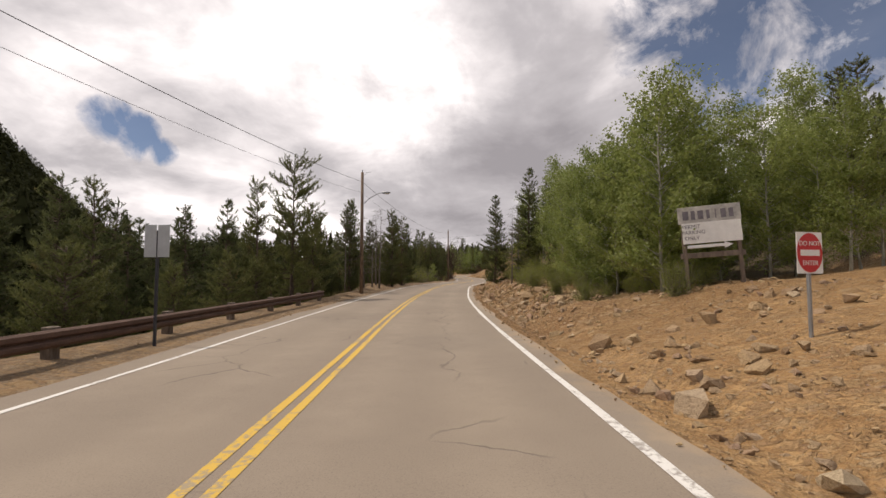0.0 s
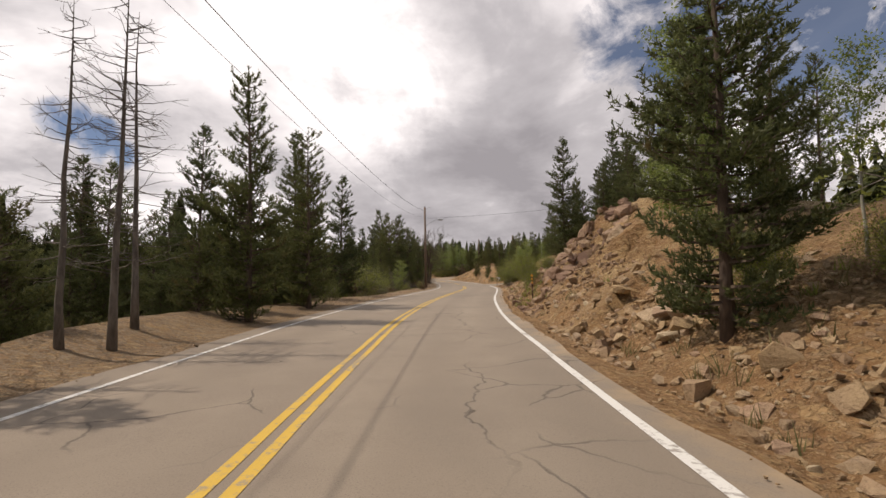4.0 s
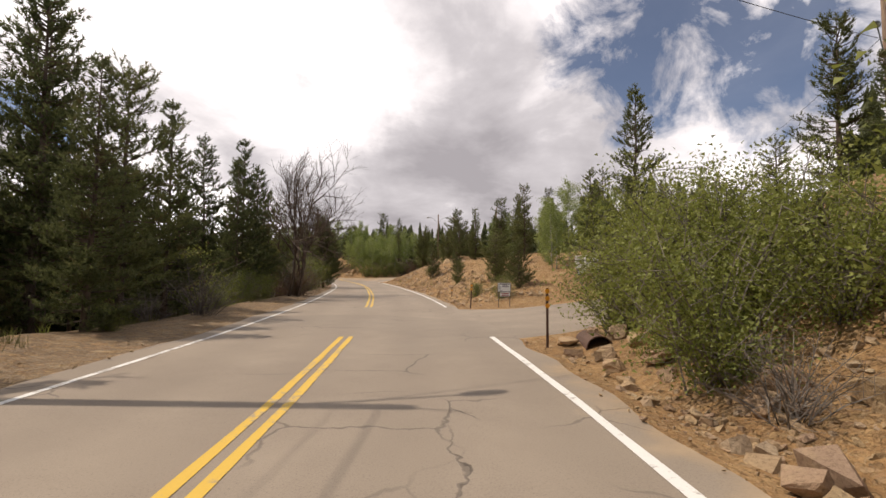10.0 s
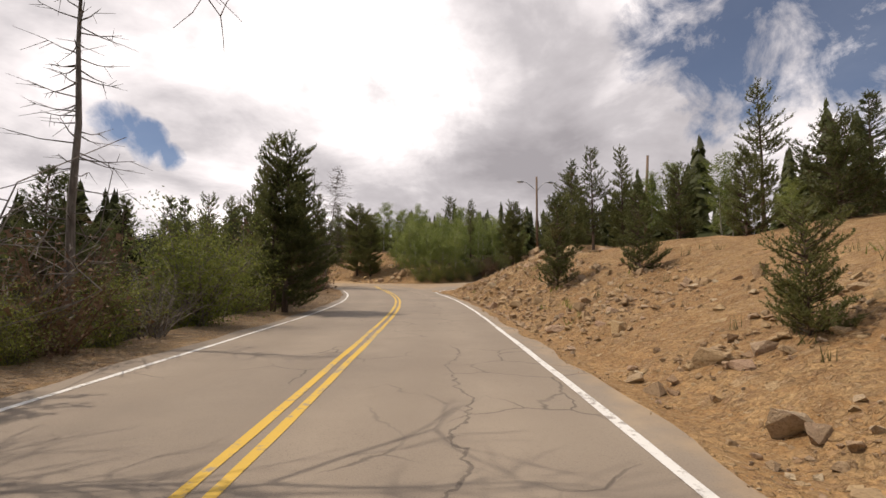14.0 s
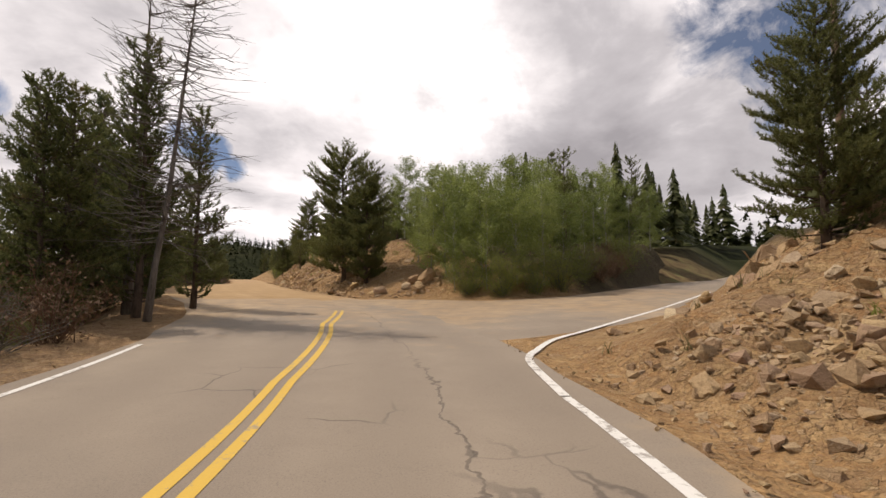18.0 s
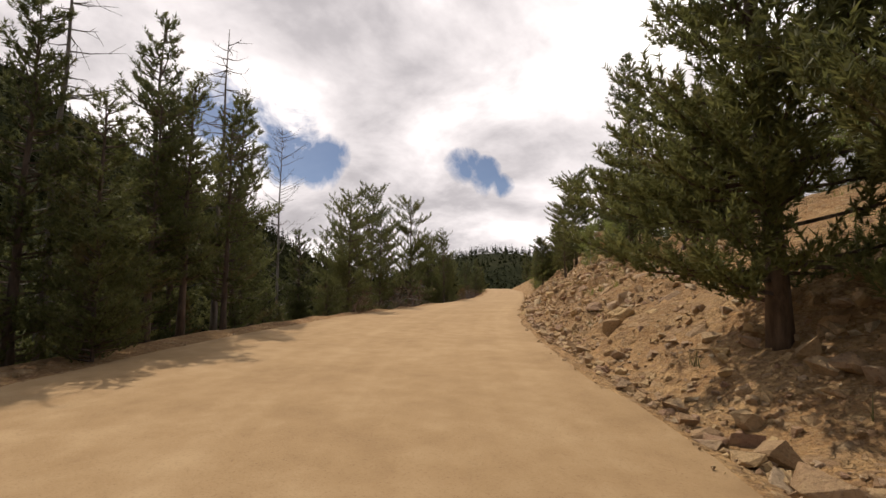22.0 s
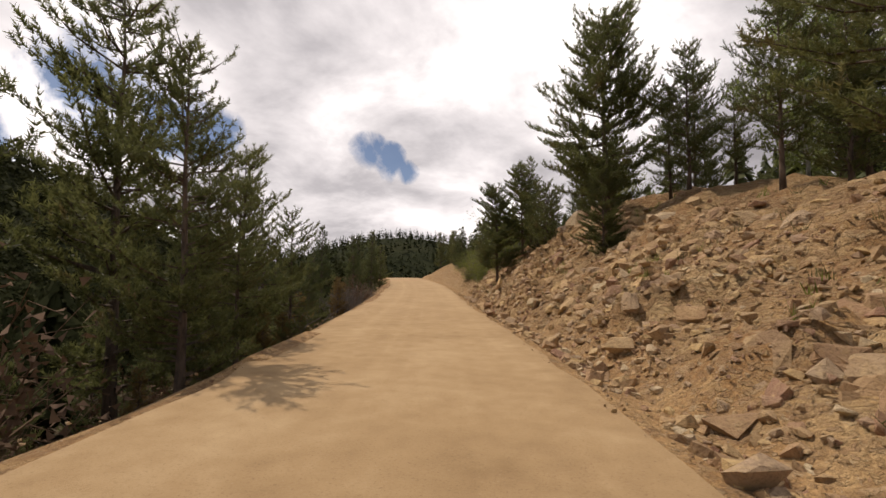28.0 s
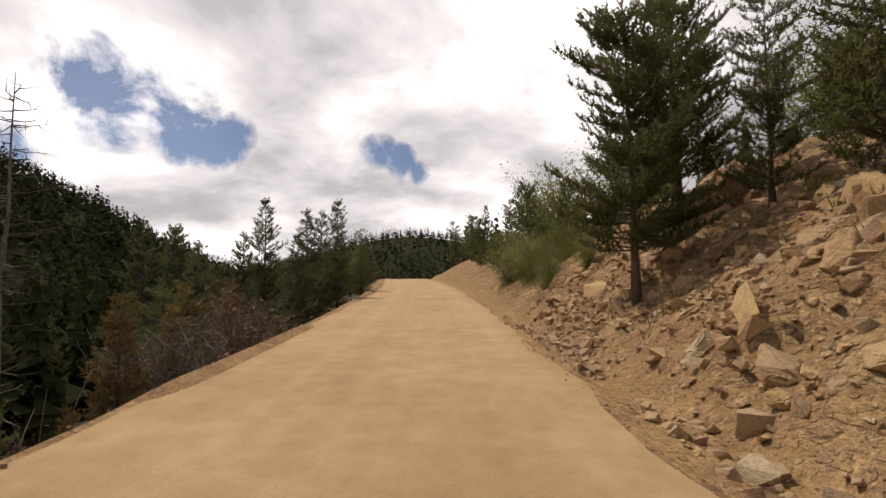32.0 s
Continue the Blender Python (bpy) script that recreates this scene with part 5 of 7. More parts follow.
STAND_G = [
    ("aspen", 5.4, 180.9, 3.1),
    ("aspen", 11.9, 186.5, 4.5),
    ("aspen", 7.5, 183.1, 4.1),
    ("aspen", 9.5, 185.2, 5.0),
    ("aspen", 11.1, 188.8, 5.1),
    ("aspen", 6.1, 184.9, 4.2),
    ("aspen", 4.0, 183.6, 4.9),
    ("aspen", 2.2, 182.4, 5.0),
    ("aspen", 13.7, 193.0, 6.8),
    ("spruce", -11.7, 172.1, 10.7),
    ("spruce", -14.1, 170.8, 9.2),
    ("aspen", 8.4, 190.1, 4.8),
    ("aspen", 11.2, 192.9, 7.6),
    ("lodge", -13.3, 173.5, 11.6),
    ("bush", 1.3, 187.3, 1.4),
    ("aspen", 6.5, 191.9, 5.2),
    ("aspen", 3.2, 189.7, 5.9),
    ("aspen", 5.1, 191.6, 6.1),
    ("aspen", 7.8, 193.8, 6.9),
    ("spruce", 12.9, 197.7, 9.5),
    ("bush", 2.5, 189.8, 3.3),
    ("lodge", -14.2, 177.7, 5.6),
    ("lodge", -15.1, 176.7, 8.4),
    ("aspen", 5.0, 192.4, 6.3),
    ("aspen", 2.2, 190.4, 6.6),
    ("snag", -16.5, 177.4, 11.8),
    ("aspen", 3.7, 192.7, 6.7),
    ("lodge", -15.6, 179.2, 6.7),
    ("lodge", -15.8, 180.1, 7.1),
    ("lodge", -17.7, 179.9, 10.7),
]
STAND_H = [
    ("lodge", -17.6, 182.1, 7.8),
    ("lodge", -19.6, 181.2, 9.8),
    ("great", -5.4, 190.9, 4.2),
    ("snag", -20.0, 182.9, 13.0),
    ("spruce", 1.0, 197.2, 6.6),
    ("lodge", -21.2, 184.2, 11.2),
    ("lodge", -27.8, 180.4, 11.8),
    ("lodge", -25.4, 186.6, 10.5),
    ("spruce", -9.0, 196.2, 9.6),
    ("pine", -20.9, 189.9, 6.0),
    ("bush", -9.6, 196.6, 1.1),
    ("aspen", -10.1, 197.5, 3.0),
    ("dry", -22.3, 191.4, 1.9),
    ("lodge", -25.2, 189.8, 7.3),
    ("spruce", -8.0, 199.9, 6.6),
    ("lodge", -24.3, 191.1, 6.9),
    ("aspen", -10.8, 199.5, 3.4),
    ("pine", -22.7, 193.7, 6.2),
    ("aspen", -12.2, 199.7, 3.0),
    ("pine", 9.7, 213.0, 11.1),
    ("snag", -25.7, 194.1, 7.1),
    ("aspen", -11.1, 203.0, 2.9),
    ("lodge", -27.6, 194.3, 8.4),
    ("pine", -11.3, 205.7, 5.3),
    ("bush", -12.5, 206.0, 0.9),
    ("bush", -13.9, 207.4, 1.0),
    ("pine", -16.9, 206.9, 6.9),
    ("dead", -29.8, 202.8, 4.2),
]
STAND_I = [
    ("pine", -33.0, 202.3, 14.0),
    ("pine", -27.8, 206.0, 6.9),
    ("pine", -36.9, 203.0, 15.6),
    ("pine", -29.2, 208.3, 5.0),
    ("pine", -15.1, 217.4, 5.8),
    ("pine", -33.2, 207.7, 13.3),
    ("pine", -16.8, 216.8, 6.2),
    ("spruce", -14.2, 219.0, 6.6),
    ("pine", -9.2, 223.3, 10.2),
    ("pine", -33.8, 210.8, 8.5),
    ("great", -22.1, 219.0, 3.3),
    ("pine", -19.1, 221.4, 6.2),
    ("pine", -17.4, 222.5, 4.5),
    ("pine", -13.3, 225.5, 9.2),
    ("clear", -22.3, 221.6, 10.3),
    ("pine", -36.3, 214.2, 10.3),
    ("pine", -19.8, 224.6, 5.6),
    ("pine", -22.3, 223.9, 4.3),
    ("pine", -36.2, 216.9, 6.8),
    ("pine", -18.6, 229.0, 8.0),
    ("great", -23.8, 227.2, 3.4),
    ("lodge", -26.7, 228.3, 4.1),
    ("pine", -27.9, 230.8, 4.7),
    ("dry", -39.3, 224.9, 1.9),
    ("clear", -30.6, 230.2, 6.8),
    ("lodge", -25.7, 233.5, 2.8),
    ("dry", -39.8, 225.6, 1.9),
    ("pine", -12.3, 242.5, 6.9),
    ("snag", -45.8, 223.3, 11.6),
    ("clear", -29.7, 233.1, 6.7),
]
STAND_J = [
    ("dry", -40.1, 227.2, 1.8),
    ("dry", -40.6, 228.0, 1.8),
    ("snag", -46.8, 224.4, 12.2),
    ("bush", -32.8, 236.1, 1.2),
    ("bush", -34.6, 237.3, 1.5),
    ("bush", -34.3, 239.9, 1.9),
    ("spruce", -49.0, 231.7, 6.9),
    ("lodge", -34.7, 240.9, 3.5),
    ("bush", -36.9, 241.9, 2.5),
    ("spruce", -48.1, 236.7, 5.7),
    ("lodge", -37.2, 245.3, 2.7),
    ("bush", -38.8, 244.3, 3.1),
    ("spruce", -57.1, 233.9, 10.8),
    ("spruce", -48.6, 240.5, 7.0),
    ("lodge", -38.9, 247.6, 5.1),
    ("spruce", -57.7, 235.9, 10.3),
    ("spruce", -51.4, 240.8, 8.0),
    ("spruce", -55.2, 238.8, 8.7),
    ("spruce", -58.9, 236.8, 10.6),
    ("spruce", -52.6, 243.2, 8.0),
    ("spruce", -57.0, 242.0, 11.2),
    ("lodge", -52.2, 247.3, 5.3),
    ("lodge", -45.5, 259.2, 3.5),
]
for stand in (STAND_A, STAND_B, STAND_C, STAND_D, STAND_E, STAND_F, STAND_G, STAND_H, STAND_I, STAND_J):
    for kind, x, y, h in stand:
        if kind == "spruce" and 105 < y < 165 and x > 10:
            kind = "lodge"  # young pines on the ochre bank
        plant(kind, x, y, h)
plant("grand", -2.5, 164.4, 11.6, 6.5, 90)
# two full pines at the bend, lodgepoles round the leaning snag, aspens along the broad side road
plant("great", -3.0, 182.7, 9.4)
plant("great", -.9, 180.9, 8.0)
EDGE_STAND = [
    ("lodge", -4.6, 166.0, 8.2), ("lodge", -4.4, 162.8, 7.4), ("spruce", -6.6, 164.6, 8.6), ("lodge", -3.8, 168.2, 7.8),
    ("aspen", 3.6, 178.9, 5.2), ("aspen", 5.2, 176.9, 4.8), ("aspen", 6.9, 176.5, 5.4), ("aspen", 8.5, 176.6, 5.0),
    ("aspen", 9.9, 177.4, 5.6), ("aspen", 11.2, 178.8, 5.2), ("aspen", 4.8, 179.4, 6.4), ("aspen", 6.8, 178.6, 6.2),
    ("aspen", 8.4, 179.2, 6.6), ("aspen", 10.2, 180.6, 6.2), ("bush", 6.0, 176.2, 1.9), ("bush", 7.8, 175.8, 2.1),
    ("bush", 9.4, 176.4, 2.0), ("bush", 10.8, 177.6, 2.2), ("bush", 12.4, 180.2, 2.2), ("dry", 13.6, 181.4, 1.7),
    ("dry", 14.8, 183.2, 1.8), ("bush", 16.0, 185.2, 2.4), ("aspen", 13.2, 183.4, 5.4), ("aspen", 15.4, 187.0, 6.0),
    ("aspen", 17.6, 189.0, 5.6), ("lodge", 12.2, 184.6, 7.0), ("lodge", 18.8, 192.4, 7.5), ("aspen", 20.4, 193.0, 5.4),
    ("lodge", 18.2, 86.4, 9.4), ("bush", 13.4, 101.2, 2.6), ("bush", 14.2, 99.8, 3.0), ("bush", 13.0, 98.4, 2.6), ("bush", 15.2, 102.4, 3.0),
    ("bush", 12.2, 96.6, 2.3), ("dry", 11.9, 95.2, 1.0), ("bush", 16.6, 104.0, 2.6), ("bush", 8.0, 16.5, 2.4), ("bush", 8.6, 19.0, 2.6),
    ("bush", 8.2, 22.0, 2.2), ("bush", 8.8, 25.0, 2.6), ("bush", 8.4, 28.5, 2.2), ("aspen", 9.6, 17.5, 4.4), ("aspen", 9.4, 21.0, 4.8)]
for kind, x, y, h in EDGE_STAND:
    plant(kind, x, y, h)

plant("upswept", -29.0, 190.8, 15.6)
for x, y, h in ((-38.9, 223.6, 2.6), (-39.9, 225.2, 2.2), (-41.3, 226.4, 3.0), (-42.2, 228.4, 2.3), (-43.8, 229.6, 3.1), (-34.6, 213.9, 2.4), (-36.0, 216.3, 2.0), (-33.0, 211.0, 2.2)):
    plant("rusty", x, y, h)
# undergrowth at the foot of the aspens
under = random.Random(17)
for s_at in np.arange(13.5, 47, .95):
    x, y, _z = (float(v) for v in place(float(s_at), under.uniform(5.6, 8.6)))
    plant("bush", x, y, under.uniform(.55, 1.25))

# ---- the woods behind the nearest trees ----
fill = np.random.default_rng(5)


def free(x, y, r):
    return all((x - a) ** 2 + (y - b) ** 2 > r * r for a, b in planted)


def side_free(x, y):
    xs, ys = np.array([x]), np.array([y])
    return side_near(SIDE_A, xs, ys)[0][0] > 1.6 and side_near(SIDE_B, xs, ys)[0][0] > 1.6


def wood(s0, s1, u0, u1, count, kinds, h0, h1, gap=1.7):
    """Trees at chance places in a stretch of the plan."""
    for _ in range(count):
        s, u = fill.uniform(s0, s1), fill.uniform(u0, u1)
        x, y, _z = (float(v) for v in place(s, u))
        if not free(x, y, gap) or not side_free(x, y):
            continue
        plant(kinds[int(fill.integers(len(kinds)))], x, y, float(fill.uniform(h0, h1)))


wood(-5, 30, -20, -11, 34, ["spruce", "lodge"], 6.5, 9.5)
wood(28, 62, -18, -10, 22, ["spruce", "lodge", "spruce"], 6, 9)
wood(30, 75, -28, -13, 40, ["spruce", "lodge"], 7, 10)
wood(62, 92, -20, -11, 16, ["lodge", "spruce", "snag"], 5, 8)
wood(92, 120, -18, -10, 22, ["spruce", "lodge"], 7, 10)
wood(120, 140, -18, -10, 14, ["lodge", "spruce"], 5, 8)
wood(140, 152, -20, -13, 10, ["lodge", "spruce"], 5, 7)
wood(150, 182, -18, -9, 30, ["spruce", "lodge"], 7, 10)
wood(182, 200, -18, -11, 16, ["lodge", "spruce"], 5, 7.5)
wood(200, 222, -18, -10, 14, ["pine", "lodge", "spruce"], 4, 6.5)
wood(222, 262, -17, -9, 14, ["pine", "spruce", "lodge"], 3.5, 6)
wood(15, 45, 11, 20, 14, ["aspen", "lodge", "aspen"], 7, 9.5)
wood(45, 92, 13, 22, 24, ["spruce", "lodge"], 8, 11)
wood(112, 160, 14, 24, 18, ["lodge", "spruce", "aspen"], 5, 8)
wood(182, 232, 11, 20, 18, ["pine", "lodge", "aspen"], 6, 9)
wood(232, 275, 7, 16, 14, ["lodge", "pine", "bush"], 4, 7)

wood(262, 340, -18, -7, 22, ["spruce", "lodge", "pine"], 5, 8)
wood(275, 340, 7, 18, 22, ["spruce", "lodge", "pine"], 5, 8)

# thickets below the left shoulder
wood(-5, 60, -14, -8.8, 46, ["lodge", "spruce", "lodge"], 1.8, 4.2, 1.2)
wood(60, 110, -14, -8.6, 46, ["lodge", "dry", "bush", "lodge"], 1.4, 3.4, 1.2)
wood(110, 150, -14, -8.0, 60, ["lodge", "dry", "bush", "spruce"], 1.6, 4.0, 1.1)
wood(150, 186, -14, -8.2, 40, ["lodge", "spruce", "dry"], 1.8, 4.0, 1.1)
wood(186, 246, -12.5, -6.4, 95, ["lodge", "dry", "rusty", "lodge", "spruce"], 1.3, 3.0, 1.0)

# dry brush along the left shoulder
for s_at in np.arange(62, 176, 4.2):
    s_at = float(s_at + fill.uniform(-1.5, 1.5))
    x, y, _z = (float(v) for v in place(s_at, np.interp(s_at, EDGE_L_S, EDGE_L) - fill.uniform(2.0, 3.6)))
    plant("dry" if fill.random() < .65 else "bush", x, y, float(fill.uniform(.7, 1.5)))


def low_tree(rng, h, w, n=34, thick=.8):
    """A far conifer of a few dozen boughs: points and triangles."""
    k = rng.random(n) ** .8
    a = rng.uniform(0, 6.283, n)
    reach = w * (1 - k) ** .8 * rng.uniform(.6, 1.15, n) + .012
    z = h * (.08 + .9 * k)
    b = np.stack([np.cos(a) * .01, np.sin(a) * .01, z + h * .03], 1)
    t = np.stack([np.cos(a) * reach, np.sin(a) * reach, z - reach * .35], 1)
    side = np.stack([-np.sin(a), np.cos(a), rng.uniform(-.4, .4, n)], 1)
    v, f = blades((b + t) / 2 * 1.0 - (t - b) * .5, t, side, reach * thick + .02)
    v2, f2 = blades(t, b + (0, 0, h * .04), side, reach * thick + .02)
    return np.r_[v, v2], np.r_[f, f2 + len(v)]


def woods(name, label, count, where, h0, h1, mat, boughs=34, seed=9, thick=.8):
    rng = np.random.default_rng(seed)
    pts = where(rng, count)
    s, u = along(pts[:, 0], pts[:, 1])
    el, er = np.interp(s, EDGE_L_S, EDGE_L), np.interp(s, EDGE_R_S, EDGE_R)
    ok = (side_near(SIDE_A, pts[:, 0], pts[:, 1])[0] > 3) & (side_near(SIDE_B, pts[:, 0], pts[:, 1])[0] > 3) & ((u > er + 8) | (u < el - 7))
    pts = pts[ok]
    z = land(pts[:, 0], pts[:, 1]) - .2
    kinds = [low_tree(rng, 1.0, .13 + .022 * i, boughs, thick) for i in range(8)]
    V, F, o = [], [], 0
    for i, (p, zz) in enumerate(zip(pts, z)):
        h = rng.uniform(h0, h1)
        v, f = kinds[i % 8]
        a = rng.uniform(0, 6.283)
        c, sn = math.cos(a), math.sin(a)
        w = v * h
        V.append(np.stack([w[:, 0] * c - w[:, 1] * sn + p[0], w[:, 0] * sn + w[:, 1] * c + p[1], w[:, 2] + zz], 1))
        F.append(f + o)
        o += len(v)
    return tagged(new(name, np_mesh(name, np.concatenate(V), np.concatenate(F), [mat])), label, "woods", kind="stuff")


def band(s0, s1, u0, u1):
    def where(rng, count):
        x, y, _z = place(rng.uniform(s0, s1, count), rng.uniform(u0, u1, count))
        return np.stack([x, y], 1)
    return where


def area(x0, x1, y0, y1):
    return lambda rng, count: np.stack([rng.uniform(x0, x1, count), rng.uniform(y0, y1, count)], 1)


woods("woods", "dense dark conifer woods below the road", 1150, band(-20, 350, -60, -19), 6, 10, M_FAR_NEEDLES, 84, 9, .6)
woods("woods", "mixed conifer woods on the slope above the road", 850, band(0, 350, 21, 60), 5, 8.5, M_SPRUCE, 120, 10, .42)
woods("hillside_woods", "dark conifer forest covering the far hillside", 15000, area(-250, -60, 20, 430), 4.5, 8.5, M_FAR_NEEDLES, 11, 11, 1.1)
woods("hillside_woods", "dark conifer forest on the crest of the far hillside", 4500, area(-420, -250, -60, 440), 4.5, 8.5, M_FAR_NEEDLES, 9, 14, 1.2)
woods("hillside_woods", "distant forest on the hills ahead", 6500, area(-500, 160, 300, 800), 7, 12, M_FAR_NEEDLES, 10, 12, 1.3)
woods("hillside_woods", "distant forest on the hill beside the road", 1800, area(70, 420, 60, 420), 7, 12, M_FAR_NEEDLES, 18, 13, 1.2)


# kinds that were modelled but found no place
for kind in PROTO:
    for ob in PROTO[kind]:
        if ob.name not in used:
            for o in (*ob.children_recursive, ob):
                bpy.data.objects.remove(o)


# ---- rocks ----
rock_rng = np.random.default_rng(77)


def rock_mesh(seed, n=16, flat=.62, chips=0):
    """A broken stone: the hull of a few corners, squared off."""
    rng = np.random.default_rng(seed)
    bm = bmesh.new()
    for _ in range(n):
        p = rng.uniform(-1, 1, 3)
        p = p / max(np.abs(p).max(), .3) * rng.uniform(.72, 1.0)
        p = p * .70 + unit(p) * .30
        bm.verts.new((p[0] * .5, p[1] * .5 * rng.uniform(.75, 1), p[2] * .5 * flat))
    bmesh.ops.convex_hull(bm, input=bm.verts)
    bmesh.ops.delete(bm, geom=[v for v in bm.verts if not v.link_faces], context="VERTS")
    if chips:
        bmesh.ops.bevel(bm, geom=list(bm.edges), offset=.022, segments=1, affect="EDGES")
        bmesh.ops.triangulate(bm, faces=bm.faces)
        bmesh.ops.subdivide_edges(bm, edges=[e for e in bm.edges if e.calc_length() > .24], cuts=1)
        for v in bm.verts:
            c = v.co * 5 + Vector((seed, 0, 0))
            bed = noise.noise(Vector((c.x * .25, c.y * .25, c.z * 3.2 + 7)))
            v.co += v.co.normalized() * (noise.noise(c) * .07 + noise.noise(c * 2.6) * .05)
            v.co += Vector((v.co.x, v.co.y, 0)) * bed * .16
    me = bpy.data.meshes.new("rock")
    bm.to_mesh(me)
    bm.free()
    me.materials.append(M_ROCK)
    return me


BOULDERS = [rock_mesh(200 + i, 22 + i % 9, (.62, .5, .75, .42)[i % 4], 1) for i in range(12)]
STONES = [rock_mesh(300 + i, 11 + i % 4, (.8, .55, .95)[i % 3]) for i in range(14)]


def slope_tilt(x, y):
    """The turn that lays a thing on the slope."""
    e = .4
    dx = (ground_at(x + e, y) - ground_at(x - e, y)) / (2 * e)
    dy = (ground_at(x, y + e) - ground_at(x, y - e)) / (2 * e)
    return Vector((-dx, -dy, 1)).normalized().to_track_quat("Z", "Y").to_matrix().to_4x4()


def boulder(x, y, size, sink=.22, tall=1.0, label="", name="boulder"):
    me = BOULDERS[int(rock_rng.integers(len(BOULDERS)))]
    ob = new(name, me)
    z = ground_at(x, y)
    lay = slope_tilt(x, y) if size < 1.2 else Matrix()
    w = rock_rng.uniform(.7, 1.0)
    ob.matrix_basis = Matrix.Translation((x, y, z + size * (.30 - sink) * tall)) @ lay @ pose(0, 0, 0, rock_rng.uniform(-12, 12), rock_rng.uniform(-12, 12), rock_rng.uniform(0, 360)) @ Matrix.Diagonal((size, size * w, size * tall, 1))
    return tagged(ob, label or ("large angular tan rock on the slope" if size > .9 else "broken tan rock lying on the bank"), "rock", "rocks on the bank")


ROCKS_A = [
    (5.89, 6.47, 0.43),
    (4.81, 7.28, 0.62),
    (7.13, 10.45, 0.70),
    (7.95, 11.83, 0.44),
    (3.62, 14.09, 0.34),
    (3.88, 14.88, 0.40),
    (3.15, 16.10, 0.24),
    (3.26, 17.50, 0.25),
    (3.17, 18.30, 0.33),
    (3.53, 23.65, 0.25),
    (3.43, 24.46, 0.25),
    (3.66, 26.45, 0.38),
    (3.46, 27.86, 0.34),
    (3.58, 32.89, 0.33),
    (4.11, 34.07, 0.28),
    (4.80, 34.43, 0.34),
    (3.94, 35.28, 0.38),
    (3.13, 36.28, 0.47),
    (3.82, 36.89, 0.46),
    (4.61, 38.85, 0.49),
    (3.98, 39.49, 0.44),
    (3.82, 41.50, 0.52),
    (5.83, 58.73, 0.43),
    (6.13, 59.29, 0.31),
    (5.69, 59.58, 0.32),
    (6.17, 60.09, 0.43),
    (6.89, 60.57, 0.39),
    (6.12, 60.71, 0.47),
    (8.47, 60.85, 2.07),
    (5.68, 61.81, 0.36),
]
ROCKS_B = [
    (6.41, 64.53, 0.50),
    (6.85, 66.29, 0.44),
    (9.98, 77.98, 0.45),
    (10.13, 78.56, 0.36),
    (9.43, 78.73, 0.29),
    (9.78, 80.49, 0.47),
    (11.58, 80.71, 1.11),
    (9.80, 81.10, 0.40),
    (13.10, 81.39, 0.68),
    (11.22, 86.42, 0.35),
    (11.11, 86.85, 0.38),
    (10.99, 87.29, 0.28),
    (11.72, 87.34, 0.29),
    (19.46, 114.22, 0.26),
    (18.78, 115.04, 0.34),
    (20.13, 115.16, 0.52),
    (12.96, 118.87, 0.35),
    (13.21, 119.66, 0.62),
    (12.45, 119.69, 0.41),
    (12.75, 121.28, 0.53),
    (15.00, 122.78, 0.87),
    (12.04, 125.11, 0.41),
    (12.61, 126.74, 0.24),
    (13.73, 128.11, 0.38),
    (13.22, 128.92, 0.34),
    (12.81, 129.13, 0.31),
    (12.30, 135.75, 1.02),
    (12.16, 137.15, 0.94),
    (11.29, 150.35, 0.31),
    (11.36, 151.74, 0.32),
]
ROCKS_C = [
    (12.30, 152.15, 0.75),
    (11.31, 152.34, 0.34),
    (13.81, 152.98, 0.47),
    (14.61, 154.42, 1.00),
    (12.96, 154.38, 1.22),
    (16.84, 159.34, 1.02),
    (10.31, 158.15, 0.27),
    (11.52, 158.65, 0.57),
    (10.18, 158.69, 0.83),
    (14.92, 159.86, 1.06),
    (12.03, 160.50, 1.22),
    (13.50, 161.23, 0.61),
    (15.51, 166.68, 0.83),
    (2.57, 176.91, 0.70),
    (3.05, 177.93, 1.35),
    (2.00, 177.52, 0.45),
    (2.10, 178.30, 0.37),
    (0.38, 177.73, 0.80),
    (1.74, 179.47, 0.53),
    (-1.80, 179.12, 0.76),
    (1.46, 183.38, 1.55),
    (-3.10, 181.89, 0.17),
    (-3.32, 181.73, 0.28),
    (-6.36, 186.80, 2.60),
    (-8.98, 189.57, 0.31),
    (-9.34, 189.83, 0.28),
    (-9.88, 190.44, 0.33),
    (-9.96, 191.81, 0.49),
    (-10.64, 192.77, 1.39),
    (-11.46, 193.98, 0.33),
]
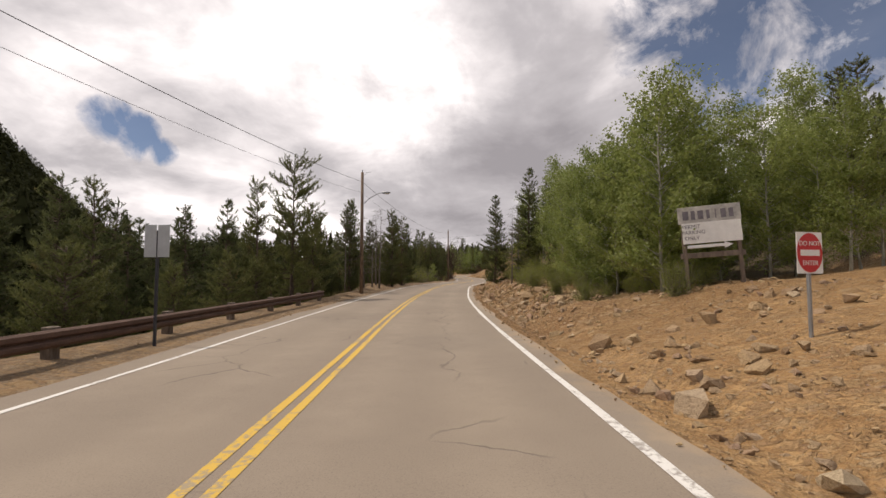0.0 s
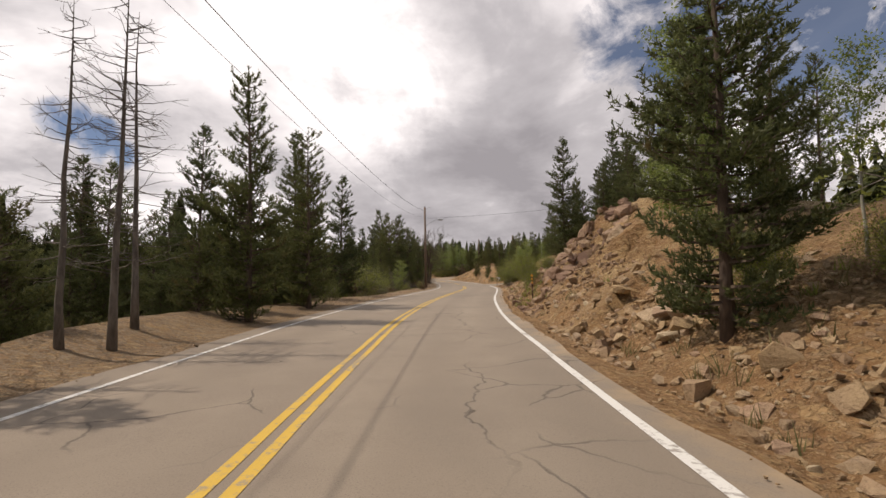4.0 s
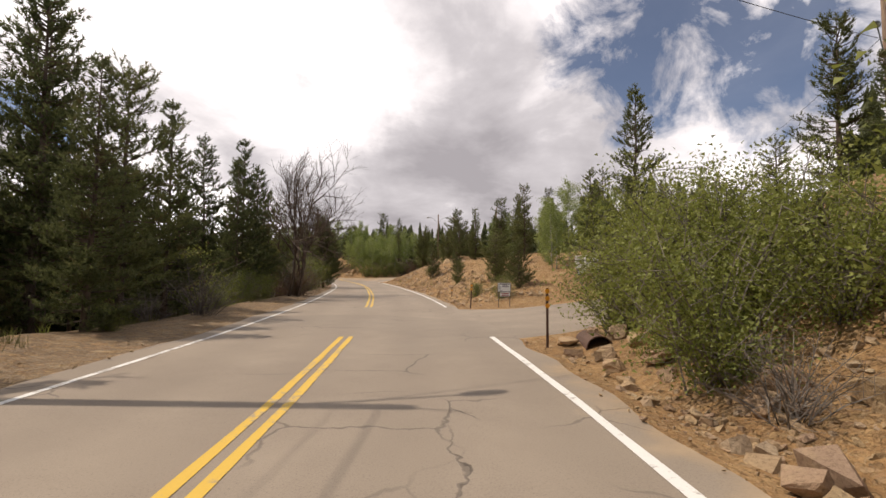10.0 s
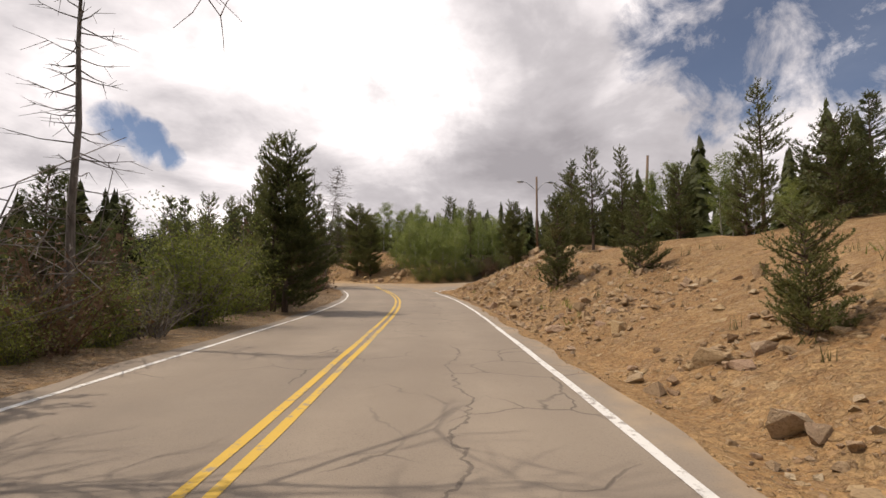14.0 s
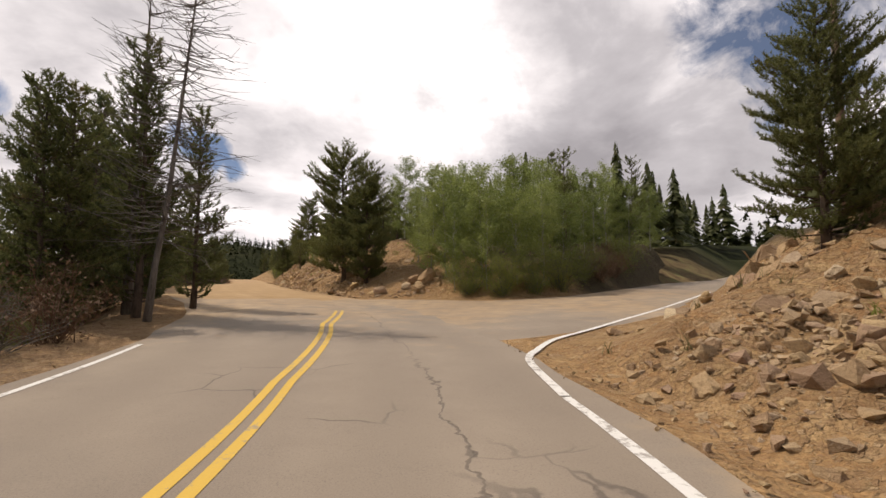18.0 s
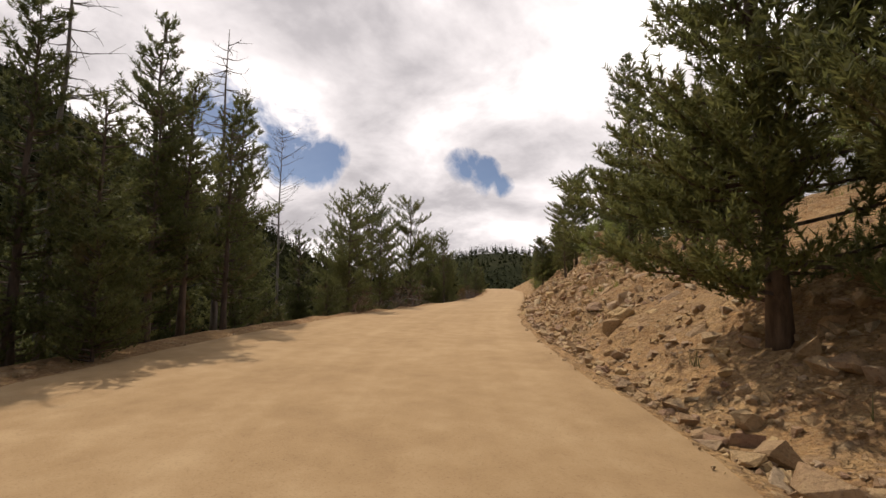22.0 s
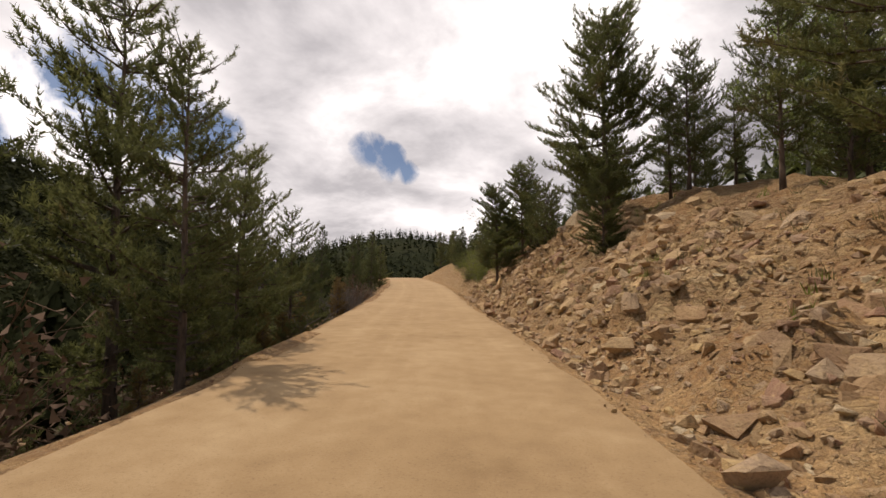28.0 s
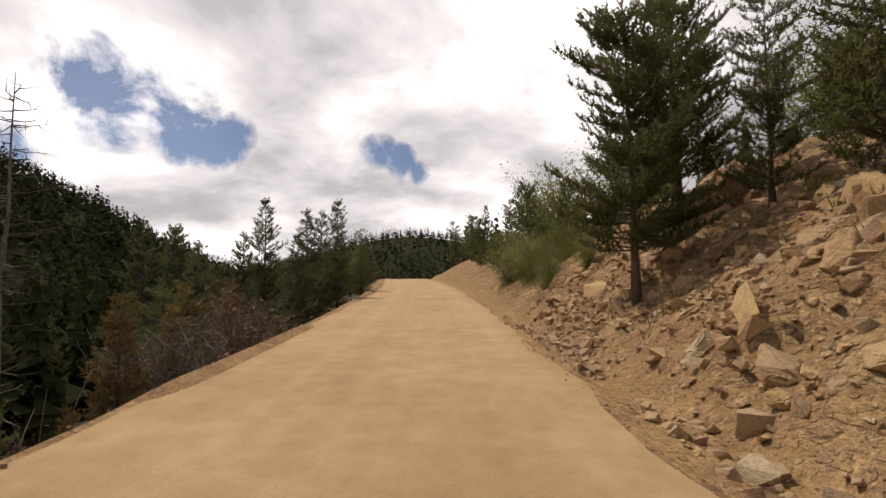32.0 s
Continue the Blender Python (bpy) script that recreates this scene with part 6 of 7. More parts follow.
ROCKS_D = [
    (-10.40, 195.26, 0.72),
    (-11.88, 195.08, 1.15),
    (-13.76, 196.26, 0.61),
    (-10.61, 198.31, 0.58),
    (-11.87, 199.01, 0.44),
    (-13.92, 198.03, 0.65),
    (-12.86, 198.70, 1.47),
    (-11.51, 199.63, 0.69),
    (-13.96, 198.65, 0.37),
    (-14.32, 199.60, 0.52),
    (-15.59, 202.24, 1.81),
    (-17.63, 203.29, 0.52),
    (-17.90, 207.41, 1.89),
    (-20.49, 211.00, 0.74),
    (-20.24, 211.76, 0.64),
    (-21.52, 213.17, 0.95),
    (-19.10, 214.95, 0.94),
    (-22.08, 214.02, 0.59),
    (-19.97, 215.65, 0.74),
    (-21.12, 216.44, 1.09),
    (-19.87, 217.23, 0.74),
    (-22.98, 215.57, 0.72),
    (-19.09, 218.04, 0.77),
    (-23.04, 216.62, 0.60),
    (-23.64, 216.77, 0.57),
    (-24.66, 218.29, 0.84),
    (-24.17, 218.94, 0.69),
    (-22.80, 220.03, 0.52),
    (-24.07, 220.30, 0.68),
    (-25.42, 219.69, 0.68),
]
ROCKS_E = [
    (-25.77, 220.46, 0.53),
    (-26.19, 221.10, 0.80),
    (-25.01, 223.71, 0.64),
    (-25.83, 223.98, 0.89),
    (-27.04, 224.47, 1.69),
    (-24.86, 226.53, 1.52),
    (-28.60, 225.15, 1.05),
    (-27.82, 226.11, 1.06),
    (-29.40, 226.03, 0.98),
    (-27.68, 228.11, 1.10),
    (-29.53, 228.27, 0.61),
    (-30.78, 228.99, 0.69),
    (-31.67, 229.60, 1.15),
    (-30.62, 232.62, 0.93),
    (-32.57, 234.78, 1.71),
]
ROCK_LISTS = (ROCKS_A, ROCKS_B, ROCKS_C, ROCKS_D, ROCKS_E)
for rocks in ROCK_LISTS:
    for i, (x, y, size) in enumerate(rocks):
        if 112 < y < 146 and i % 2:
            continue
        size = min(size, .75) if y < 40 else size
        boulder(x, y, min(size, 1.2) * (.75 if size < .8 else .62), .28)


def outcrop(label, s0, s1, u0, u1, count, size0, size1, rise=.0, tall=.8, seed=1):
    """Bedrock that breaks out of the bank: a thing of many jointed blocks."""
    rng = np.random.default_rng(seed)
    sx, sy, _z = (float(v) for v in place((s0 + s1) / 2, (u0 + u1) / 2))
    root = thing("rock_outcrop", label, "rock", "outcrops on the bank", at=Matrix.Translation((sx, sy, ground_at(sx, sy))))
    back = root.matrix_basis.inverted()
    dip = rng.uniform(8, 20)
    for _ in range(count):
        s, u = rng.uniform(s0, s1), u0 + (u1 - u0) * rng.uniform(0, 1)
        x, y, _z = (float(v) for v in place(s, u))
        if min(side_near(SIDE_A, np.array([x]), np.array([y]))[0][0], side_near(SIDE_B, np.array([x]), np.array([y]))[0][0]) < .9:
            continue
        size = size0 + (size1 - size0) * rng.random() ** 1.8 * (1.35 if rng.random() < .12 else 1)
        ob = new("block", BOULDERS[int(rng.integers(len(BOULDERS)))])
        edge = 1 - abs((s - (s0 + s1) / 2) / ((s1 - s0) / 2)) ** 2
        z = ground_at(x, y) + rise * edge * rng.uniform(0, 1)
        ob.parent = root
        lay = slope_tilt(x, y)
        turn = pose(0, 0, 0, dip + rng.uniform(-24, 24), rng.uniform(-24, 24), 25 + rng.uniform(-40, 40))
        ob.matrix_basis = back @ Matrix.Translation((x, y, z - size * .14)) @ lay @ turn @ Matrix.Diagonal((size * rng.uniform(.9, 1.5), size, size * tall * rng.uniform(.9, 1.7), 1))
    return root


outcrop("weathered yellow and purple bedrock face beside the road", 57, 68, 4.4, 8.6, 130, .35, 1.0, .35, .9, 1)
outcrop("low broken ledge at the top of the bank", 45, 50, 4.4, 6.4, 20, .3, .7, .15, .7, 2)
outcrop("dark broken ledges and slabs on the bank below the spruces", 70, 92, 3.9, 8.2, 130, .2, .65, .06, .5, 10)
outcrop("small weathered ledges in the ochre bank", 120, 146, 4.2, 8.0, 34, .2, .5, .05, .5, 11)
outcrop("jumbled boulders at the crest of the bank", 148, 157, 8.0, 12, 24, .6, 1.3, .5, .9, 3)
outcrop("heap of broken boulders on the headland between the roads", 158, 165, 7.5, 13, 48, .35, 1.0, .35, .8, 9)
outcrop("layered rock ledges below the pines", 186, 199, 4.0, 6.8, 60, .22, .6, .06, .4, 4)
outcrop("stepped sandstone-coloured ledges on the cut slope", 203, 215, 4.0, 8.0, 110, .25, .8, .08, .4, 5)
outcrop("fractured tan rock slope above the dirt road", 217, 229, 3.6, 8.4, 130, .22, .75, .08, .5, 6)
outcrop("fractured tan rock slope with rounded granite crest", 229, 243, 3.6, 9.0, 150, .22, .85, .10, .55, 7)
outcrop("massive jointed bedrock shelves in the slope", 222, 242, 4.6, 8.6, 34, .6, 1.15, -.1, .6, 12)
outcrop("rounded granite knob at the top of the slope", 231.5, 236, 7.6, 9.6, 16, .8, 1.6, .5, .8, 8)
# culvert_rocks: stones set round the culvert
for x, y, size in ((11.9, 101.0, .5), (12.6, 101.2, .55), (12.9, 100.6, .6), (12.8, 99.6, .5), (12.0, 99.4, .45), (11.7, 98.6, .4), (13.5, 100.1, .5), (12.3, 98.2, .55)):
    boulder(x, y, size, .12, 1.1, "tan boulder set round the culvert mouth")
# corner_rocks: blocks lying at the corner of the dirt road
for x, y, size in ((.9, 177.4, .75), (3.1, 177.4, .8), (3.4, 178.4, 1.15), (2.3, 177.9, .6), (2.6, 178.6, .85), (4.0, 178.3, .55)):
    boulder(x, y, size, .1, 1.15, "pale angular boulder at the corner of the dirt road")
# the rock tower among the pines: a slim stack and a broader mass beside it
tz = ground_at(-15.2, 210.3)
tower = thing("rock_tower", "tall reddish layered rock tower among pines", "rock", at=Matrix.Translation((-15.2, 210.3, tz)))
t_rng = np.random.default_rng(8)
for i in range(84):
    slim = i < 26
    h = t_rng.uniform(-.5, max(1.2, 8.0 - tz) if slim else max(.8, 7.2 - tz))
    w = .62 if slim else 1.25
    ob = new("block", BOULDERS[i % len(BOULDERS)])
    ob.parent = tower
    dx, dy = t_rng.normal(0, w * .42, 2)
    if not slim:  # the broader mass runs on along the slope
        v = t_rng.uniform(.6, 4.8)
        dx, dy = .82 * v + dx * .5, .57 * v + dy * .5
        low = ground_at(-15.2 + dx, 210.3 + dy) - tz
        h = t_rng.uniform(low - .3, max(low + .5, 2.3 - .15 * v))
    sz = t_rng.uniform(.5, .95) * (1.0 if slim else 1.15)
    ob.matrix_basis = pose(float(dx), float(dy), float(h), float(t_rng.uniform(-8, 8)), float(t_rng.uniform(-8, 8)), 20 + float(t_rng.uniform(-14, 14))) @ Matrix.Diagonal((sz * 1.4, sz * 1.1, sz * 1.2, 1))

# stones strewn over the banks: the larger ones single, the rest as rubble
strewn = []
bank_rng = np.random.default_rng(31)
stretch = [(3, 16, 3, 10, .5), (16, 46, 3.0, 7.5, 1.2), (46, 66, 3.0, 7, 1.7), (66, 92, 3.0, 8.5, 1.5), (90, 101, 3.0, 6, 1.0), (114, 146, 3.0, 8, .9), (146, 160, 3.0, 8, 1.5), (156, 167, 5, 12.5, 1.3), (176, 190, 2.7, 7.5, 1.0), (190, 200, 2.5, 7.5, 2.0), (200, 246, 2.4, 9, 2.8)]
weights = np.array([(b - a) * w for a, b, _c, _d, w in stretch])
which = bank_rng.choice(len(stretch), 58000, p=weights / weights.sum())
rs = np.array([bank_rng.uniform(stretch[k][0], stretch[k][1]) for k in which])
ru = np.array([stretch[k][2] + (stretch[k][3] - stretch[k][2]) * bank_rng.random() ** 1.5 for k in which])
rx, ry, _z = place(rs, ru)
size = np.clip(bank_rng.lognormal(-2.62, .68, len(rs)), .03, .55)
clump = vnoise(rx, ry, 1.9, 41)
keep = (clump + bank_rng.uniform(-.5, .5, len(rs)) > -.25) & (side_near(SIDE_A, rx, ry)[0] > .3) & (side_near(SIDE_B, rx, ry)[0] > .3)
rx, ry, size = rx[keep], ry[keep], size[keep]
rz = land(rx, ry)
order = np.argsort(-size)
for i in order[:300]:
    ob = new("stone", STONES[int(bank_rng.integers(len(STONES)))])
    ob.parent = near_ground
    s = float(size[i]) * 1.25
    ob.matrix_basis = pose(float(rx[i]), float(ry[i]), float(rz[i]) + s * .08, *(float(v) for v in bank_rng.uniform(-25, 25, 2)), float(bank_rng.uniform(0, 360))) @ Matrix.Diagonal((s, s * float(bank_rng.uniform(.6, 1)), s, 1))
shapes = []
for me in STONES:
    v = np.array([tuple(p.co) for p in me.vertices])
    shapes.append((v, [tuple(p.vertices) for p in me.polygons]))
V, F, o = [], [], 0
for i in order[300:]:
    v, f = shapes[int(bank_rng.integers(len(shapes)))]
    m = np.array(Euler((float(bank_rng.uniform(-.5, .5)), float(bank_rng.uniform(-.5, .5)), float(bank_rng.uniform(0, 6.28)))).to_matrix())
    w = (v @ m.T) * size[i] * 1.2 + (rx[i], ry[i], rz[i] + size[i] * .1)
    V.append(w)
    F += [tuple(k + o for k in q) for q in f]
    o += len(v)
tagged(new("rubble", np_mesh("rubble", np.concatenate(V), F, [M_ROCK])), "broken tan stones strewn over the banks", "rubble", kind="stuff")

# pebbles and grit along the shoulders
V, F, o = [], [], 0
for i in range(3200):
    s = float(bank_rng.uniform(0, 245))
    right = bank_rng.random() < .6
    u = float(edge_r(s) + abs(bank_rng.normal(0, .45)) - .15) if right else float(edge_l(s) - abs(bank_rng.normal(0, .7)) + .1)
    x, y, _z = (float(q) for q in place(s, u))
    if min(side_near(SIDE_A, np.array([x]), np.array([y]))[0][0], side_near(SIDE_B, np.array([x]), np.array([y]))[0][0]) < .2:
        continue
    k = float(np.clip(bank_rng.lognormal(-3.4, .45), .015, .12))
    v, f = shapes[int(bank_rng.integers(len(shapes)))]
    V.append(v * k + (x, y, 0))
    F += [tuple(j + o for j in q) for q in f]
    o += len(v)
P = np.concatenate(V)
cx = np.array([w.mean(0) for w in V])
zz = np.repeat(land(cx[:, 0], cx[:, 1]) + .045, [len(w) for w in V])
P[:, 2] += zz
tagged(new("grit", np_mesh("grit", P, F, [M_ROCK])), "loose gravel along the edges of the road", "gravel", kind="stuff")


# ---- roadside things ----
M_STEEL = material("galvanised_steel", varied((0.33, 0.34, 0.35), .2, 3, 40), 0.5, 0.0, 0.7)
M_RUST = material("rusted_steel", varied((0.105, 0.060, 0.042), .4, 2.5, 25), 0.8, 0.004, 0.15)
M_SIGN_WHITE = material("sign_white", varied((0.74, 0.74, 0.71), .10, 5, 40), 0.5)
M_SIGN_BACK = material("sign_back", varied((0.50, 0.51, 0.51), .12, 4, 30), 0.45, 0.0, 0.5)
M_SIGN_RED = material("sign_red", varied((0.50, 0.025, 0.03), .15, 6, 40), 0.5)
M_STAINED = material("stained_board", varied((0.42, 0.41, 0.38), .45, 2.2, 9), 0.8)
M_BLACK = material("black_paint", varied((0.035, 0.035, 0.04), .3), 0.7)
M_INK = material("faded_ink", varied((0.16, 0.15, 0.17), .3), 0.8)
M_RED_INK = material("faded_red_ink", varied((0.36, 0.10, 0.09), .3), 0.8)
M_ORANGE = material("orange_reflector", varied((0.75, 0.33, 0.03), .15), 0.4)
M_POST = material("weathered_timber", bark_paint((0.10, 0.075, 0.055), (0.24, 0.19, 0.15)), 0.9, 0.004)
M_LENS = material("lamp_glass", varied((0.55, 0.54, 0.50), .1), 0.3)
M_WIRE = material("wire", varied((0.03, 0.03, 0.03), .2), 0.6)


def facing(x, y, z, deg):
    """A place for a sign whose face looks along deg, clockwise from +y; its own -y is the face."""
    return pose(x, y, z, 0, 0, 180 - deg)


def panel(name, w, h, d, mat, parent, x, y, z, label="", bevel=.006):
    return part(name, box_at((w, d, h), x, y, z, bevel), mat, parent, label)


def words(text, size, mat, parent, x, y, z, name="lettering"):
    """Raised letters on a sign's face, as a mesh."""
    cu = bpy.data.curves.new(name, "FONT")
    cu.body, cu.size, cu.align_x, cu.align_y, cu.extrude = text, size, "CENTER", "CENTER", .002
    tmp = bpy.data.objects.new(name, cu)
    scene.collection.objects.link(tmp)
    me = bpy.data.meshes.new_from_object(tmp.evaluated_get(bpy.context.evaluated_depsgraph_get()))
    bpy.data.objects.remove(tmp)
    me.materials.clear()
    me.materials.append(mat)
    ob = part(name, me, mat, parent)
    ob.matrix_basis = pose(x, y, z, 90)
    return ob


def stick(name, w, h, mat, parent, x, y, z0, label="", d=None):
    return part(name, box_at((w, d or w, h), x, y, z0 + h / 2, .006), mat, parent, label)


# a red and white sign at the mouth of the dirt clearing
x, y = 6.0, 7.5
dne = thing("do_not_enter_sign", "red and white do not enter sign on a steel post", "road sign", at=facing(x, y, ground_at(x, y) - .05, 166))
stick("post", .05, 1.75, M_STEEL, dne, 0, .02, -.3)
plate = panel("plate", .54, .68, .004, M_SIGN_WHITE, dne, 0, -.012, 1.42)
bm = bmesh.new()
bmesh.ops.create_cone(bm, cap_ends=True, segments=36, radius1=.265, radius2=.265, depth=.004, matrix=pose(0, -.017, 1.42, 90) @ Matrix.Diagonal((1, 1.22, 1, 1)))
part("disc", bm, M_SIGN_RED, dne, "red oval")
panel("bar", .40, .10, .004, M_SIGN_WHITE, dne, 0, -.0215, 1.42, "white bar", 0)
words("DO NOT", .11, M_SIGN_WHITE, dne, 0, -.022, 1.57)
words("ENTER", .11, M_SIGN_WHITE, dne, 0, -.022, 1.25)

# the stained permit board on two posts
x, y = 8.0, 13.4
board = thing("permit_board", "stained white permit parking board on two timber posts", "sign", at=facing(x, y, ground_at(x, y) - .18, 197) @ pose(0, 0, 0, 0, -4))
for dx in (-.72, .72):
    stick("post", .10, 2.9, M_POST, board, dx, .06, -.6)
panel("backing", 1.66, .50, .03, M_STAINED, board, 0, 0, 2.28, "grey streaked upper board")
panel("face", 1.56, .62, .03, M_SIGN_WHITE, board, .03, -.004, 1.74, "white lower board")
for i, word in enumerate(("PERMIT", "PARKING", "ONLY")):
    words(word, .15, M_INK, board, -.50 + .05 * (i == 1), -.022, 1.93 - .17 * i)
for i, wd in enumerate((.16, .11, .15, .09, .03, .14, .12)):
    panel("mark", wd, .26, .004, M_INK, board, -.62 + i * .20, -.018, 2.27, "", 0)
panel("arrow", 1.0, .09, .02, M_SIGN_WHITE, board, -.15, -.004, 1.34, "white arrow")
bm = bmesh.new()
vs = [bm.verts.new(p) for p in ((.33, -.014, 1.24), (.33, -.014, 1.44), (.55, -.014, 1.34), (.33, .006, 1.24), (.33, .006, 1.44), (.55, .006, 1.34))]
for f in ((0, 2, 1), (3, 4, 5), (0, 1, 4, 3), (1, 2, 5, 4), (2, 0, 3, 5)):
    bm.faces.new([vs[i] for i in f])
part("arrow_head", bm, M_SIGN_WHITE, board)
panel("rail", 1.7, .16, .05, M_POST, board, 0, .04, 1.08, "rusty brown cross rail")

# two sign backs on one post behind the guard rail
x, y, _z = (float(v) for v in place(10.9, -6.5))
backs = thing("road_sign", "grey backs of two road signs on a post", "road sign", at=facing(x, y, ground_at(x, y), 180))
stick("post", .06, 3.0, M_BLACK, backs, 0, 0, -.3)
for dx in (-.155, .155):
    panel("plate", .28, .76, .006, M_SIGN_BACK, backs, dx, -.035, 2.45)

# guard rail
rail = thing("guard_rail", "rusty brown guard rail on short timber posts", "guard rail", at=Matrix())
for a in np.arange(-12, 27.5, 3.81):
    b = min(a + 3.95, 28)
    prof = [(.0, .30), (-.075, .36), (-.075, .42), (0, .47), (-.075, .52), (-.075, .60), (0, .64), (.02, .64), (-.05, .595), (-.05, .52), (.03, .47), (-.05, .42), (-.05, .365), (.02, .30)]
    ss = np.linspace(a, b, 5)
    vs, fs = [], []
    for s in ss:
        for du, dz in prof:
            px_, py_, pz_ = (float(v) for v in place(s, -7.05 - du))
            vs.append((px_, py_, pz_ + dz))
    n_ = len(prof)
    for i in range(len(ss) - 1):
        for k in range(n_):
            k2 = (k + 1) % n_
            fs.append((i * n_ + k, (i + 1) * n_ + k, (i + 1) * n_ + k2, i * n_ + k2))
    part("beam", np_mesh("beam", vs, fs, [M_RUST]), None, rail)
    x, y, z = (float(v) for v in place(a + 1.9, -7.28))
    part("post", box_at((.2, .24, 1.3), x, y, z + .02, .015), M_POST, rail)

# marker posts
def marker(x, y, h, label, dots, mat=M_RUST, lean=0):
    m = thing("marker_post", label, "marker post", "marker posts", at=facing(x, y, ground_at(x, y), 180) @ pose(0, 0, 0, 0, lean))
    part("post", box_at((.055, .03, h + .4), 0, 0, (h - .4) / 2, .004), mat, m)
    for i in range(dots):
        bm = bmesh.new()
        bmesh.ops.create_cone(bm, cap_ends=True, segments=18, radius1=.055, radius2=.055, depth=.008, matrix=pose(0, -.02, h - .07 - i * .17, 90))
        part("reflector", bm, M_ORANGE, m, "amber reflector")
    return m


marker(5.7, 58.9, 1.30, "rusty marker post with three amber reflectors", 3)
marker(11.95, 112.3, 1.15, "rusty marker post with amber reflectors at a junction", 2, lean=3)
marker(11.35, 100.9, 1.36, "rusty marker post with three amber reflectors beside a culvert", 3)
marker(12.6, 121.5, .6, "short rusty stake on the bank", 1)

# white notice board by the first side road
x, y = 13.45, 111.75
notice = thing("notice_board", "white printed notice board with a smaller panel below", "sign", at=facing(x, y, 1.06, 184) @ Matrix.Diagonal((.64, .64, .64, 1)))
for dx in (-.42, .42):
    stick("post", .05, 2.4, M_POST, notice, dx, .03, -1.25)
panel("face", .92, .62, .02, M_SIGN_WHITE, notice, 0, 0, .86)
for nm, w_, h_, dx, dz in (("frame", .96, .03, 0, 1.18), ("frame", .96, .03, 0, .54), ("frame", .03, .67, -.47, .86), ("frame", .03, .67, .47, .86)):
    panel(nm, w_, h_, .03, M_INK, notice, dx, -.004, dz, "", 0)
for dz, w_, h_, dx in ((1.09, .78, .075, .02), (.99, .40, .035, .06), (.90, .52, .06, .08), (.62, .26, .03, -.26)):
    panel("text_bar", w_, h_, .004, M_INK, notice, dx, -.0125, dz, "", 0)
panel("picture", .16, .26, .004, M_SIGN_BACK, notice, -.34, -.0125, .83, "grey printed picture", 0)
panel("lower_face", .72, .28, .02, M_SIGN_WHITE, notice, .06, 0, .34)
for dz in (.40, .28):
    panel("text_bar", .56, .07, .004, M_RED_INK, notice, .06, -.0125, dz, "", 0)

# memorial board
x, y = 19.2, 114.9
mem = thing("memorial_board", "white memorial sign with dark lettering on two posts", "sign", at=facing(x, y, ground_at(x, y), 195) @ pose(0, 0, 0, 0, -3) @ Matrix.Diagonal((.76, .76, .85, 1)))
for dx in (-.52, .60):
    stick("post", .09, 1.9, M_POST, mem, dx, .05, -.45)
panel("face", 1.72, .84, .03, M_SIGN_WHITE, mem, 0, 0, 1.52)
words("MEMORIAL", .34, M_BLACK, mem, .12, -.017, 1.56)
panel("text_bar", .20, .10, .004, M_INK, mem, -.66, -.0175, 1.64, "", 0)
panel("text_bar", .80, .045, .004, M_INK, mem, 0, -.0175, 1.30, "", 0)
panel("lower_face", .74, .40, .03, M_BLACK, mem, -.42, .0, .89, "black lower panel")
for dz in (.99, .89, .79):
    panel("text_bar", .58, .05, .004, M_SIGN_WHITE, mem, -.42, -.0175, dz, "", 0)


# poles, street lamps and wires
def pole(x, y, top, label, arms=(), cap=True, r=.14, lean=0.0, toward=0.0):
    """A timber pole; arms are lamps: reach east, reach north, height of the lamp."""
    z = ground_at(x, y)
    h = top - z
    p = thing("utility_pole", label, "utility pole", "utility poles", at=Matrix.Translation((x, y, z)) @ pose(0, 0, 0, 0, 0, toward) @ pose(0, 0, 0, lean) @ pose(0, 0, 0, 0, 0, -toward))
    part("post", tube([(0, 0, -.6), (0, 0, h * .5), (0, 0, h)], [r, r * .86, r * .72], M_POLE, 12, "post"), None, p)
    for ax, ay, az in arms:
        zz, d = az - z, Vector((ax, ay, 0))
        a0, n_ = zz - 1.0, d.normalized()
        tip = d - n_ * .55
        arm = part("arm", tube([(0, 0, a0), tuple(tip * .35 + Vector((0, 0, a0 + .55))), tuple(tip * .8 + Vector((0, 0, zz - .02))), tuple(tip + Vector((0, 0, zz)))], [.03, .03, .028, .026], M_STEEL, 8, "arm"), None, p, "grey curved arm")
        head = bmesh.new()
        bmesh.ops.create_uvsphere(head, u_segments=14, v_segments=8, radius=1, matrix=Matrix.Translation((*(d - n_ * .22)[:2], zz + .02)) @ pose(0, 0, 0, 0, 0, math.degrees(math.atan2(n_.y, n_.x))) @ Matrix.Diagonal((.38, .15, .10, 1)))
        lamp = part("lamp_head", head, M_STEEL, p, "grey cobra lamp head")
        lens = bmesh.new()
        bmesh.ops.create_uvsphere(lens, u_segments=12, v_segments=6, radius=1, matrix=Matrix.Translation((*(d - n_ * .14)[:2], zz - .035)) @ pose(0, 0, 0, 0, 0, math.degrees(math.atan2(n_.y, n_.x))) @ Matrix.Diagonal((.2, .12, .08, 1)))
        part("lens", lens, M_LENS, lamp)
    if cap:
        part("insulator", tube([(0, 0, h - .05), (0, 0, h + .12), (0, 0, h + .2)], [.03, .05, .03], M_STEEL, 8, "insulator"), None, p)
        part("bracket", tube([(0, 0, h - .55), (.35, -.15, h - .06), (.75, -.3, h - .05)], [.018, .018, .016], M_STEEL, 6, "bracket"), None, p)
    return p


